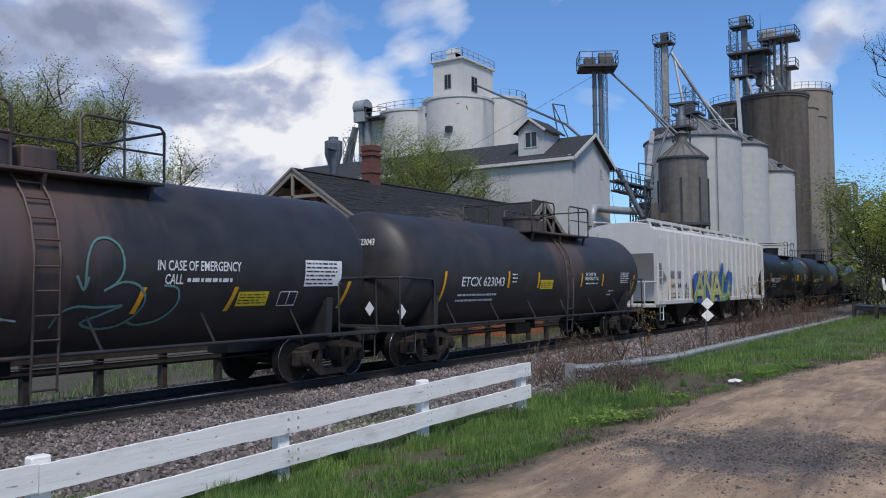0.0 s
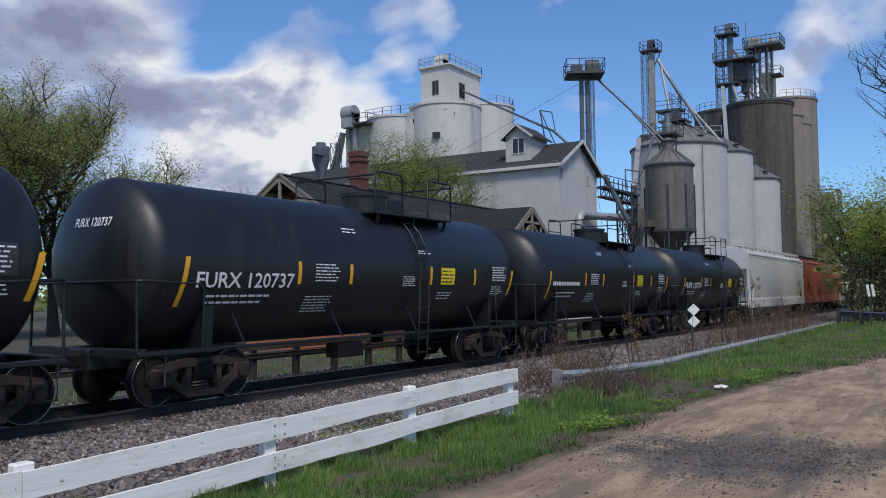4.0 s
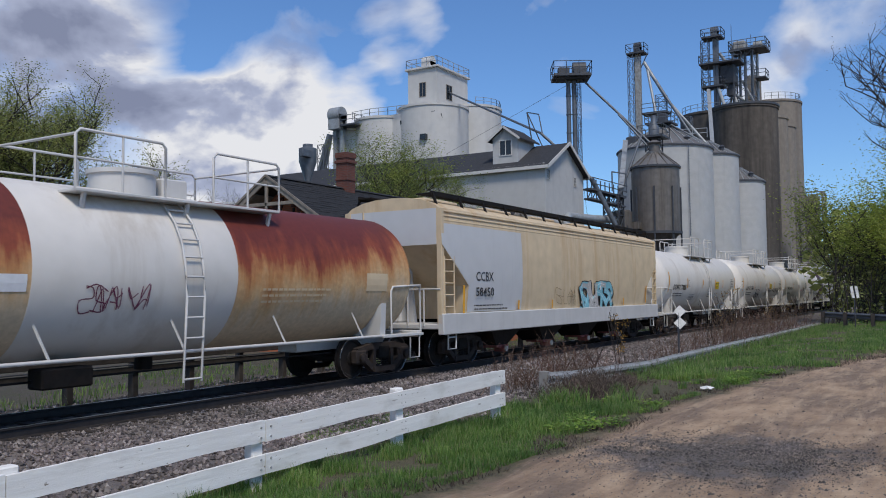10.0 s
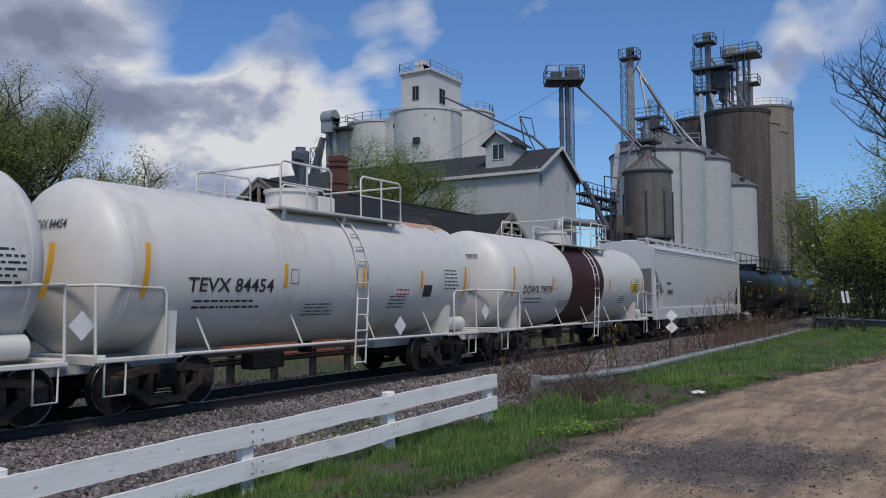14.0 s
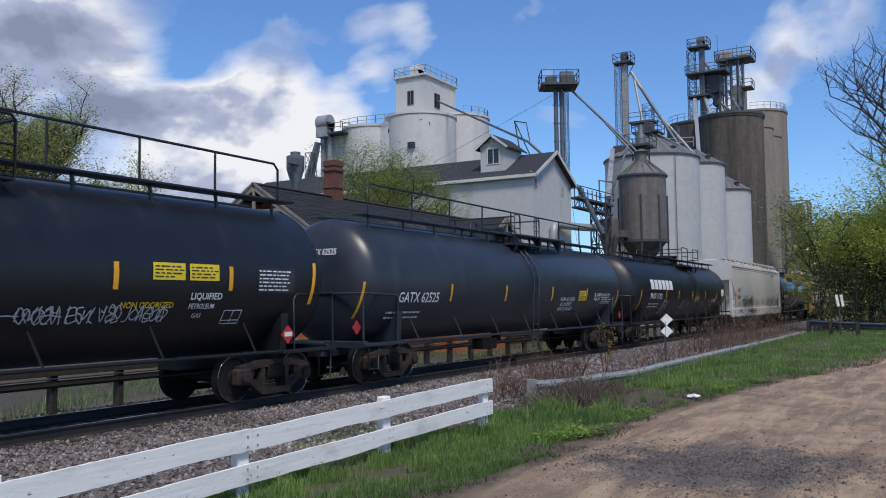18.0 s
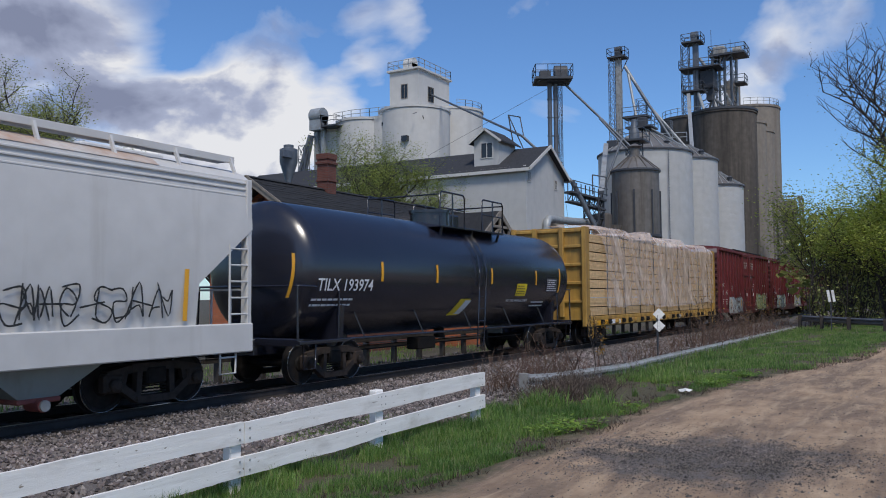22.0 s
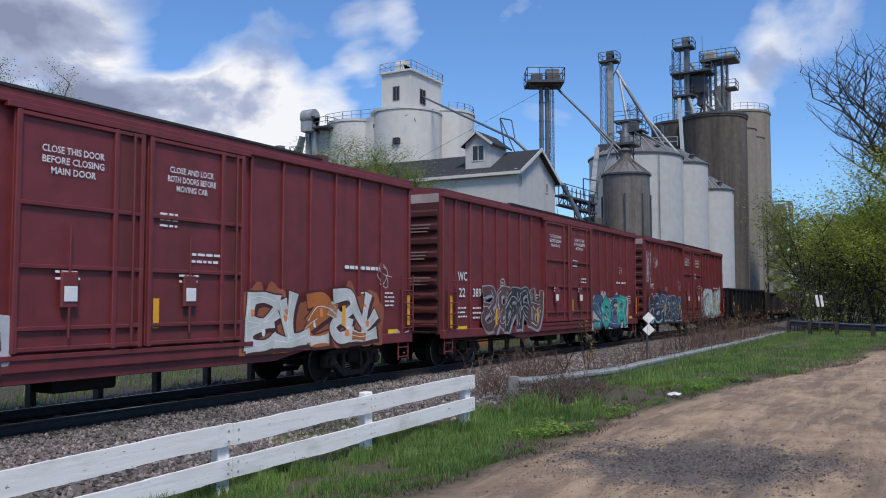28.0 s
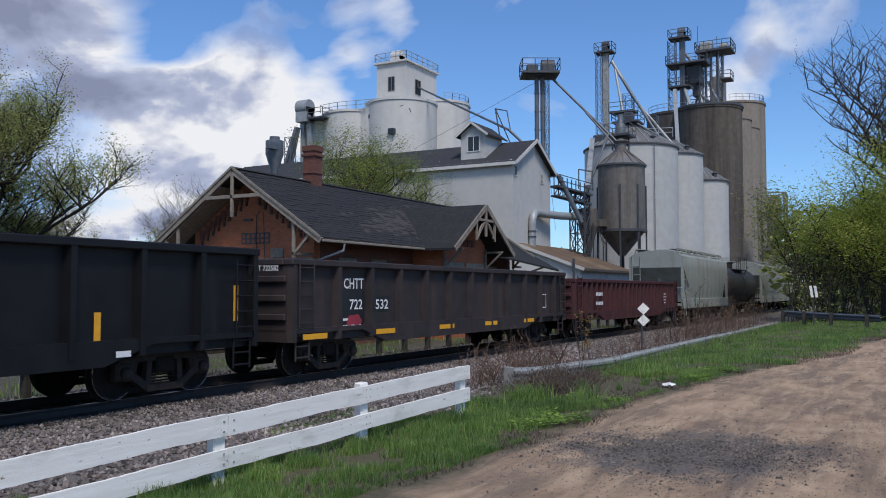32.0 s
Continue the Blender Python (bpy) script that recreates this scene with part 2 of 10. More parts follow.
def part(name, shape, mat, parent=None, label=""):
    """One mesh object, under a thing or a part."""
    me = shape.mesh(name, mat) if isinstance(shape, Shape) else shape
    ob = new(name, me)
    if parent is not None:
        ob.parent = parent
    if label:
        ob["label"] = label
    return ob


def thing(name, label, category, group="", kind="", at=(0, 0, 0)):
    ob = new(name)
    ob.empty_display_size = 0.2
    ob.location = at
    return tagged(ob, label, category, group, kind)


RAIL_TOP, TRACK_Y = -0.22, 12.8


def ladder(x, w, z0, z1, y0, y1, r=0.02, rungs=None):
    s = Shape()
    for a in (x - w / 2, x + w / 2):
        s.pipe([(a, y0, z0), (a, y1, z1)], r, 6)
    n = rungs or int((z1 - z0) / 0.33)
    for i in range(n + 1):
        t = (i + 0.3) / (n + 0.6)
        p = (y0 + (y1 - y0) * t, z0 + (z1 - z0) * t)
        s.pipe([(x - w / 2, *p), (x + w / 2, *p)], r * 0.9, 6)
    return s


# ---- materials of the place ----
WHITE_BOARD = material("white_plate_paint", (0.80, 0.785, 0.74), 0.6, grain=0.1, scale=5.0, bump=0.1, dirt=(0.40, 0.36, 0.30), dirt_amount=0.3, dirt_scale=3.5)


def weathered_board():
    """White paint over long-grained boards, worn through in small cracks, knots and smudges."""
    m = bpy.data.materials.new("peeling_white_paint")
    m.use_nodes = True
    n, l = m.node_tree.nodes, m.node_tree.links
    bs = n["Principled BSDF"]
    bs.inputs["Roughness"].default_value = 0.65
    co = n.new("ShaderNodeTexCoord")

    def noi(scale, stretch, detail, rough, p0, p1):
        mp = n.new("ShaderNodeMapping")
        mp.inputs["Scale"].default_value = stretch
        l.new(co.outputs["Object"], mp.inputs[0])
        q = n.new("ShaderNodeTexNoise")
        q.inputs["Scale"].default_value, q.inputs["Detail"].default_value, q.inputs["Roughness"].default_value = scale, detail, rough
        l.new(mp.outputs[0], q.inputs["Vector"])
        r = n.new("ShaderNodeMapRange")
        r.inputs["From Min"].default_value, r.inputs["From Max"].default_value = p0, p1
        l.new(q.outputs["Fac"], r.inputs["Value"])
        return r.outputs[0]

    def mix(fac, a, c):
        q = n.new("ShaderNodeMixRGB")
        l.new(fac, q.inputs["Fac"])
        if isinstance(a, tuple):
            q.inputs[1].default_value = (*a, 1)
        else:
            l.new(a, q.inputs[1])
        q.inputs[2].default_value = (*c, 1)
        return q.outputs[0]
    grain = noi(9.0, (0.12, 1.0, 1.6), 8.0, 0.7, 0.3, 0.75)
    c = mix(grain, (0.86, 0.845, 0.81), (0.70, 0.68, 0.64))
    c = mix(noi(2.2, (0.5, 1.0, 1.4), 5.0, 0.6, 0.56, 0.80), c, (0.47, 0.44, 0.39))
    c = mix(noi(13.0, (0.22, 1.0, 1.2), 3.0, 0.5, 0.68, 0.74), c, (0.20, 0.16, 0.12))
    c = mix(noi(30.0, (0.5, 1.0, 1.0), 2.0, 0.5, 0.72, 0.78), c, (0.24, 0.20, 0.15))
    l.new(c, bs.inputs["Base Color"])
    b = n.new("ShaderNodeBump")
    b.inputs["Strength"].default_value, b.inputs["Distance"].default_value = 0.3, 0.01
    b.invert = True
    l.new(grain, b.inputs["Height"])
    l.new(b.outputs[0], bs.inputs["Normal"])
    return m


PEELING_BOARD = weathered_board()
GALV = material("galvanised_steel", (0.34, 0.345, 0.335), 0.55, metal=0.3, grain=0.15, scale=5.0, bump=0.05, dirt=(0.15, 0.12, 0.09), dirt_amount=0.5, dirt_scale=2.0)
CONCRETE = material("weathered_concrete", (0.215, 0.19, 0.16), 0.85, grain=0.12, scale=1.5, bump=0.15, dirt=(0.11, 0.095, 0.08), dirt_amount=0.45, dirt_scale=0.16, streak=True)
CONCRETE_DARK = material("dark_concrete", (0.085, 0.075, 0.065), 0.85, grain=0.15, scale=1.5, bump=0.15, dirt=(0.03, 0.028, 0.026), dirt_amount=0.6, dirt_scale=0.18, streak=True)
CONCRETE_WHITE = material("whitewashed_concrete", (0.54, 0.53, 0.505), 0.8, grain=0.05, scale=1.2, bump=0.08, dirt=(0.46, 0.45, 0.43), dirt_amount=0.3, dirt_scale=0.25, streak=True)
SIDING = material("white_painted_siding", (0.47, 0.465, 0.45), 0.7, grain=0.05, scale=1.5, bump=0.05, dirt=(0.28, 0.28, 0.28), dirt_amount=0.3, dirt_scale=0.3, streak=True)
SHINGLE = material("charcoal_shingles", (0.028, 0.029, 0.033), 0.85, grain=0.35, scale=7.0, bump=0.5, dirt=(0.07, 0.07, 0.075), dirt_amount=0.25, dirt_scale=2.0)
OLD_SHINGLE = material("old_black_shingles", (0.014, 0.0145, 0.016), 0.9, grain=0.5, scale=11.0, bump=1.0, dirt=(0.045, 0.043, 0.042), dirt_amount=0.35, dirt_scale=3.5, per_object=0.05)
TRIM_WOOD = material("weathered_trim_wood", (0.22, 0.19, 0.155), 0.75, grain=0.2, scale=6.0, bump=0.2, dirt=(0.12, 0.10, 0.085), dirt_amount=0.4, dirt_scale=2.0)
BIN_STEEL = material("brown_stained_bin_steel", (0.155, 0.14, 0.125), 0.55, metal=0.25, grain=0.15, scale=2.0, bump=0.05, dirt=(0.05, 0.036, 0.026), dirt_amount=0.6, dirt_scale=0.4, streak=True)
LEG_STEEL = material("blue_grey_leg_steel", (0.12, 0.135, 0.155), 0.5, metal=0.3, grain=0.15, scale=3.0, bump=0.05)
PALE_STEEL = material("pale_grey_steel", (0.33, 0.35, 0.36), 0.5, metal=0.25, grain=0.12, scale=3.0, bump=0.05, dirt=(0.18, 0.16, 0.14), dirt_amount=0.35, dirt_scale=1.0)
GRILLE_DARK = material("dark_frame_steel", (0.05, 0.055, 0.065), 0.6, grain=0.2, scale=4.0, bump=0.05)
RAIL_STEEL = material("dark_rail_steel", (0.035, 0.030, 0.028), 0.6, metal=0.2, grain=0.25, scale=6.0, bump=0.1)
RAIL_HEAD = material("polished_rail_head", (0.45, 0.45, 0.46), 0.28, metal=1.0, grain=0.08, scale=8.0, bump=0.02)
TIE_WOOD = material("creosoted_tie", (0.035, 0.028, 0.023), 0.85, grain=0.3, scale=9.0, bump=0.4, per_object=0.25)
BARK = material("grey_brown_bark", (0.036, 0.029, 0.025), 0.9, grain=0.3, scale=9.0, bump=0.5)
GLASS_DARK = material("dark_window_glass", (0.02, 0.025, 0.03), 0.08, grain=0.0, scale=2.0, bump=0.0)
TIMBER_DARK = material("dark_old_timber", (0.045, 0.038, 0.033), 0.8, grain=0.3, scale=6.0, bump=0.3, per_object=0.15)
GRAIN_DUST = material("rusty_roof_with_grain_dust", (0.115, 0.075, 0.045), 0.8, grain=0.2, scale=1.5, bump=0.1, dirt=(0.36, 0.27, 0.14), dirt_amount=0.35, dirt_scale=0.35)


def corrugated(name, color, pitch):
    """Ribbed silo sheet: rings as relief."""
    m = material(name, color, 0.55, metal=0.0, grain=0.06, scale=1.2, bump=0.0, dirt=tuple(c * 0.72 for c in color), dirt_amount=0.12, dirt_scale=0.3, streak=True)
    n, l = m.node_tree.nodes, m.node_tree.links
    co = n.new("ShaderNodeTexCoord")
    wv = n.new("ShaderNodeTexWave")
    wv.bands_direction = "Z"
    wv.inputs["Scale"].default_value = 0.314 / pitch * 1.0
    l.new(co.outputs["Object"], wv.inputs["Vector"])
    b = n.new("ShaderNodeBump")
    b.inputs["Strength"].default_value, b.inputs["Distance"].default_value = 0.35, 0.03
    l.new(wv.outputs["Fac"], b.inputs["Height"])
    l.new(b.outputs[0], n["Principled BSDF"].inputs["Normal"])
    return m


SILO_WHITE = corrugated("white_corrugated_silo", (0.42, 0.42, 0.41), 0.11)


def brickwork(name, color, mortar, w=0.21, h=0.075):
    m = bpy.data.materials.new(name)
    m.use_nodes = True
    n, l = m.node_tree.nodes, m.node_tree.links
    bs = n["Principled BSDF"]
    bs.inputs["Roughness"].default_value = 0.85
    co = n.new("ShaderNodeTexCoord")
    sep = n.new("ShaderNodeSeparateXYZ")
    l.new(co.outputs["Object"], sep.inputs[0])
    ad = n.new("ShaderNodeMath")
    l.new(sep.outputs["X"], ad.inputs[0])
    l.new(sep.outputs["Y"], ad.inputs[1])
    cb = n.new("ShaderNodeCombineXYZ")
    l.new(ad.outputs[0], cb.inputs[0])
    l.new(sep.outputs["Z"], cb.inputs[1])
    bt = n.new("ShaderNodeTexBrick")
    bt.inputs["Scale"].default_value = 1.0
    bt.inputs["Brick Width"].default_value, bt.inputs["Row Height"].default_value = w, h
    bt.inputs["Mortar Size"].default_value = 0.007
    bt.inputs["Color1"].default_value = (*color, 1)
    bt.inputs["Color2"].default_value = (*[c * 0.72 for c in color], 1)
    bt.inputs["Mortar"].default_value = (*mortar, 1)
    l.new(cb.outputs[0], bt.inputs["Vector"])
    no = n.new("ShaderNodeTexNoise")
    no.inputs["Scale"].default_value, no.inputs["Detail"].default_value = 0.9, 6.0
    l.new(co.outputs["Object"], no.inputs["Vector"])
    hs = n.new("ShaderNodeHueSaturation")
    mr = n.new("ShaderNodeMapRange")
    mr.inputs["To Min"].default_value, mr.inputs["To Max"].default_value = 0.7, 1.25
    l.new(no.outputs["Fac"], mr.inputs["Value"])
    l.new(mr.outputs[0], hs.inputs["Value"])
    l.new(bt.outputs["Color"], hs.inputs["Color"])
    l.new(hs.outputs[0], bs.inputs["Base Color"])
    b = n.new("ShaderNodeBump")
    b.inputs["Strength"].default_value, b.inputs["Distance"].default_value = 0.5, 0.01
    l.new(bt.outputs["Fac"], b.inputs["Height"])
    b.invert = True
    l.new(b.outputs[0], bs.inputs["Normal"])
    return m


BRICK_RED = brickwork("orange_red_brick", (0.44, 0.125, 0.05), (0.26, 0.16, 0.11))
BRICK_DARK = brickwork("dark_red_brick", (0.16, 0.05, 0.035), (0.12, 0.09, 0.075))


def leaf_material(name, colors):
    m = bpy.data.materials.new(name)
    m.use_nodes = True
    n, l = m.node_tree.nodes, m.node_tree.links
    bs = n["Principled BSDF"]
    bs.inputs["Roughness"].default_value = 0.6
    geo = n.new("ShaderNodeNewGeometry")
    r = n.new("ShaderNodeValToRGB")
    r.color_ramp.elements[0].color, r.color_ramp.elements[1].color = (*colors[0], 1), (*colors[-1], 1)
    for i, c in enumerate(colors[1:-1]):
        e = r.color_ramp.elements.new((i + 1) / (len(colors) - 1))
        e.color = (*c, 1)
    l.new(geo.outputs["Random Per Island"], r.inputs[0])
    # slow change of tint from patch to patch
    co = n.new("ShaderNodeTexCoord")
    no = n.new("ShaderNodeTexNoise")
    no.inputs["Scale"].default_value, no.inputs["Detail"].default_value = 0.9, 5.0
    l.new(co.outputs["Object"], no.inputs["Vector"])
    mr = n.new("ShaderNodeMapRange")
    mr.inputs["From Min"].default_value, mr.inputs["From Max"].default_value = 0.3, 0.7
    mr.inputs["To Min"].default_value, mr.inputs["To Max"].default_value = 0.62, 1.4
    l.new(no.outputs["Fac"], mr.inputs["Value"])
    hs = n.new("ShaderNodeHueSaturation")
    hue = n.new("ShaderNodeMapRange")
    hue.inputs["From Min"].default_value, hue.inputs["From Max"].default_value = 0.3, 0.7
    hue.inputs["To Min"].default_value, hue.inputs["To Max"].default_value = 0.515, 0.48
    l.new(no.outputs["Fac"], hue.inputs["Value"])
    l.new(hue.outputs[0], hs.inputs["Hue"])
    l.new(mr.outputs[0], hs.inputs["Value"])
    l.new(r.outputs[0], hs.inputs["Color"])
    l.new(hs.outputs[0], bs.inputs["Base Color"])
    tr = n.new("ShaderNodeBsdfTranslucent")
    l.new(hs.outputs[0], tr.inputs["Color"])
    mx = n.new("ShaderNodeMixShader")
    mx.inputs[0].default_value = 0.45
    l.new(bs.outputs[0], mx.inputs[1])
    l.new(tr.outputs[0], mx.inputs[2])
    l.new(mx.outputs[0], n["Material Output"].inputs["Surface"])
    return m


LEAF_SPRING = leaf_material("spring_leaves", [(0.14, 0.19, 0.035), (0.21, 0.27, 0.05), (0.29, 0.33, 0.08)])
LEAF_OLIVE = leaf_material("olive_spring_leaves", [(0.17, 0.205, 0.055), (0.26, 0.30, 0.08), (0.36, 0.38, 0.13)])
LEAF_LIME = leaf_material("fresh_lime_leaves", [(0.20, 0.27, 0.04), (0.31, 0.39, 0.06), (0.43, 0.47, 0.11)])
LEAF_WEED = leaf_material("low_weed_leaves", [(0.10, 0.20, 0.03), (0.17, 0.30, 0.045), (0.25, 0.36, 0.07)])
LEAF_RUST = leaf_material("orange_young_leaves", [(0.30, 0.16, 0.03), (0.36, 0.24, 0.06)])
GRASS_BLADE = leaf_material("spring_grass", [(0.06, 0.13, 0.028), (0.105, 0.215, 0.042), (0.155, 0.285, 0.06), (0.21, 0.34, 0.085), (0.34, 0.34, 0.17)])
DEAD_BRUSH = leaf_material("dead_brush_stems", [(0.05, 0.036, 0.028), (0.11, 0.08, 0.06), (0.20, 0.155, 0.115)])
DRY_WEED = leaf_material("dry_reddish_weeds", [(0.09, 0.055, 0.04), (0.15, 0.085, 0.06), (0.20, 0.14, 0.09)])
STONES = leaf_material("crushed_stone", [(0.08, 0.072, 0.07), (0.19, 0.165, 0.155), (0.30, 0.255, 0.24), (0.50, 0.45, 0.42)])
GRIT = leaf_material("dark_wet_grit", [(0.045, 0.04, 0.038), (0.12, 0.105, 0.095), (0.30, 0.26, 0.22)])


def raw_mesh(name, v, f, mat):
    me = bpy.data.meshes.new(name)
    me.from_pydata(v, [], f)
    me.materials.append(mat)
    return me


# ---- the ground ----
def road_edge(x):
    """The verge's line along the dirt road."""
    return 3.45 + 0.4 * max(0.0, min(1.0, (17 - x) / 4)) + 0.22 * math.sin(x * 0.45) - (0.0 if x < 13 else (x - 13) * 0.135) - (0.0 if x > 5 else (5 - x) * 0.05)


def ground_z(x, y):
    def step(a, b, t):
        t = max(0.0, min(1.0, (t - a) / (b - a)))
        return t * t * (3 - 2 * t)
    z = -0.10 * step(3.2, 5.5, y) - 0.45 * step(7.0, 9.6, y)
    if -80 < x < 90 and -40 < y < 8:
        z += 0.035 * noise.noise((x * 0.55, y * 0.8, 0)) + 0.012 * noise.noise((x * 2.1, y * 2.4, 5))
    elif y > 14:
        z += 0.05 * noise.noise((x * 0.4, y * 0.4, 3))
    return z


def build_ground():
    xs = sorted(set([-2000, -600, -200, -80] + [-40 + 4 * i for i in range(10)] + [0.25 * i for i in range(0, 130)] + [32.5 + 1.5 * i for i in range(40)] + [100, 130, 180, 260, 400, 700, 1200, 2500]))
    ys = sorted(set([-2500, -800, -300, -100, -40, -20, -12, -8] + [-6 + 0.25 * i for i in range(66)] + [10.5 + 0.75 * i for i in range(30)] + [34, 40, 50, 65, 90, 140, 250, 500, 1000, 2500]))
    v = [(x, y, ground_z(x, y)) for y in ys for x in xs]
    w = len(xs)
    f = [(j * w + i, j * w + i + 1, (j + 1) * w + i + 1, (j + 1) * w + i) for j in range(len(ys) - 1) for i in range(w - 1)]
    m = bpy.data.materials.new("earth_road_and_verge")
    m.use_nodes = True
    n, l = m.node_tree.nodes, m.node_tree.links
    bs = n["Principled BSDF"]
    co = n.new("ShaderNodeTexCoord")

    def noi(scale, detail=6.0, rough=0.6, dist=0.0):
        q = n.new("ShaderNodeTexNoise")
        q.inputs["Scale"].default_value, q.inputs["Detail"].default_value, q.inputs["Roughness"].default_value, q.inputs["Distortion"].default_value = scale, detail, rough, dist
        l.new(co.outputs["Object"], q.inputs["Vector"])
        return q

    def ramp(src, p0, c0, p1, c1):
        q = n.new("ShaderNodeValToRGB")
        q.color_ramp.elements[0].position, q.color_ramp.elements[0].color = p0, (*c0, 1)
        q.color_ramp.elements[1].position, q.color_ramp.elements[1].color = p1, (*c1, 1)
        l.new(src, q.inputs[0])
        return q

    def mixc(fac, a, b):
        q = n.new("ShaderNodeMixRGB")
        l.new(fac, q.inputs["Fac"])
        l.new(a, q.inputs[1])
        l.new(b, q.inputs[2])
        return q.outputs[0]

    def math_(op, a, b):
        q = n.new("ShaderNodeMath")
        q.operation = op
        for i, s in enumerate((a, b)):
            if isinstance(s, (int, float)):
                q.inputs[i].default_value = s
            else:
                l.new(s, q.inputs[i])
        return q.outputs[0]
    sep = n.new("ShaderNodeSeparateXYZ")
    l.new(co.outputs["Object"], sep.inputs[0])
    X, Y = sep.outputs["X"], sep.outputs["Y"]
    big, mid, fine, grit = noi(0.35, 5), noi(1.6, 7, 0.65), noi(14, 6, 0.7), noi(55, 3, 0.7)
    dirt = ramp(mid.outputs["Fac"], 0.3, (0.26, 0.172, 0.108), 0.72, (0.55, 0.39, 0.25)).outputs[0]
    dirt = mixc(ramp(grit.outputs["Fac"], 0.56, (0, 0, 0), 0.68, (0.5, 0.5, 0.5)).outputs[0], dirt, ramp(fine.outputs["Fac"], 0.3, (0.12, 0.088, 0.065), 0.8, (0.58, 0.44, 0.32)).outputs[0])
    # wheel-worn lanes and damp stains, drawn out along the road
    worn = n.new("ShaderNodeMapping")
    worn.inputs["Scale"].default_value = (0.22, 1.0, 1.0)
    worn.inputs["Rotation"].default_value = (0, 0, radians(9))
    l.new(co.outputs["Object"], worn.inputs[0])
    lane = noi(1.5, 7, 0.62, 0.4)
    l.new(worn.outputs[0], lane.inputs["Vector"])
    dirt = mixc(ramp(lane.outputs["Fac"], 0.42, (0.62, 0.62, 0.62), 0.56, (0, 0, 0)).outputs[0], dirt, ramp(fine.outputs["Fac"], 0.3, (0.10, 0.072, 0.055), 0.75, (0.20, 0.15, 0.115)).outputs[0])
    # narrow ruts and brushed streaks in the packed earth
    rut = n.new("ShaderNodeMapping")
    rut.inputs["Scale"].default_value = (0.30, 1.9, 1.0)
    rut.inputs["Rotation"].default_value = (0, 0, radians(14))
    l.new(co.outputs["Object"], rut.inputs[0])
    scrape = noi(2.6, 9, 0.7, 0.5)
    l.new(rut.outputs[0], scrape.inputs["Vector"])
    dirt = mixc(ramp(scrape.outputs["Fac"], 0.50, (0, 0, 0), 0.64, (0.75, 0.75, 0.75)).outputs[0], dirt, ramp(fine.outputs["Fac"], 0.3, (0.40, 0.29, 0.185), 0.75, (0.62, 0.46, 0.31)).outputs[0])
    dirt = mixc(ramp(scrape.outputs["Fac"], 0.34, (0.6, 0.6, 0.6), 0.46, (0, 0, 0)).outputs[0], dirt, ramp(fine.outputs["Fac"], 0.3, (0.13, 0.09, 0.062), 0.75, (0.25, 0.18, 0.125)).outputs[0])
    # a dark patch of wet asphalt grit on the road
    dx = math_("DIVIDE", math_("SUBTRACT", X, 8.95), 1.5)
    dy = math_("DIVIDE", math_("SUBTRACT", Y, 2.1), 1.45)
    d2 = math_("ADD", math_("MULTIPLY", dx, dx), math_("MULTIPLY", dy, dy))
    rag = math_("ADD", d2, math_("MULTIPLY", math_("SUBTRACT", mid.outputs["Fac"], 0.5), 3.2))
    wet = ramp(rag, 0.30, (0.85, 0.85, 0.85), 1.0, (0, 0, 0)).outputs[0]
    asphalt = ramp(fine.outputs["Fac"], 0.35, (0.045, 0.041, 0.040), 0.75, (0.20, 0.18, 0.165)).outputs[0]
    dirt = mixc(wet, dirt, asphalt)
    # verge soil, then the railway's grey-brown ground
    soil = ramp(fine.outputs["Fac"], 0.3, (0.05, 0.045, 0.024), 0.75, (0.15, 0.13, 0.07)).outputs[0]
    moss = mixc(ramp(mid.outputs["Fac"], 0.42, (0, 0, 0), 0.62, (0.8, 0.8, 0.8)).outputs[0], ramp(fine.outputs["Fac"], 0.3, (0.03, 0.026, 0.022), 0.75, (0.14, 0.118, 0.095)).outputs[0], ramp(fine.outputs["Fac"], 0.3, (0.03, 0.035, 0.015), 0.75, (0.09, 0.095, 0.045)).outputs[0])
    # the verge's edge turns away from the track farther on
    bend = math_("MULTIPLY", math_("MAXIMUM", math_("SUBTRACT", X, 13.0), 0.0), 0.135)
    v1 = math_("ADD", math_("ADD", Y, bend), math_("MULTIPLY", math_("SUBTRACT", mid.outputs["Fac"], 0.5), 1.3))
    verge = ramp(math_("MULTIPLY", v1, 0.1), 0.345, (0, 0, 0), 0.38, (1, 1, 1)).outputs[0]
    out = mixc(verge, dirt, soil)
    yard = ramp(math_("MULTIPLY", math_("ADD", Y, math_("MULTIPLY", big.outputs["Fac"], 1.0)), 0.1), 0.645, (0, 0, 0), 0.72, (1, 1, 1)).outputs[0]
    stone = ramp(grit.outputs["Fac"], 0.3, (0.08, 0.07, 0.066), 0.75, (0.27, 0.24, 0.22)).outputs[0]
    out = mixc(yard, out, stone)
    back = ramp(math_("MULTIPLY", Y, 0.01), 0.150, (0, 0, 0), 0.175, (1, 1, 1)).outputs[0]
    out = mixc(back, out, moss)
    l.new(out, bs.inputs["Base Color"])
    rr = n.new("ShaderNodeMapRange")
    rr.inputs["To Min"].default_value, rr.inputs["To Max"].default_value = 0.92, 0.6
    l.new(wet, rr.inputs["Value"])
    l.new(rr.outputs[0], bs.inputs["Roughness"])
    b = n.new("ShaderNodeBump")
    b.inputs["Strength"].default_value, b.inputs["Distance"].default_value = 0.9, 0.04
    l.new(math_("ADD", fine.outputs["Fac"], math_("MULTIPLY", grit.outputs["Fac"], 0.5)), b.inputs["Height"])
    l.new(b.outputs[0], bs.inputs["Normal"])
    me = raw_mesh("ground", v, f, m)
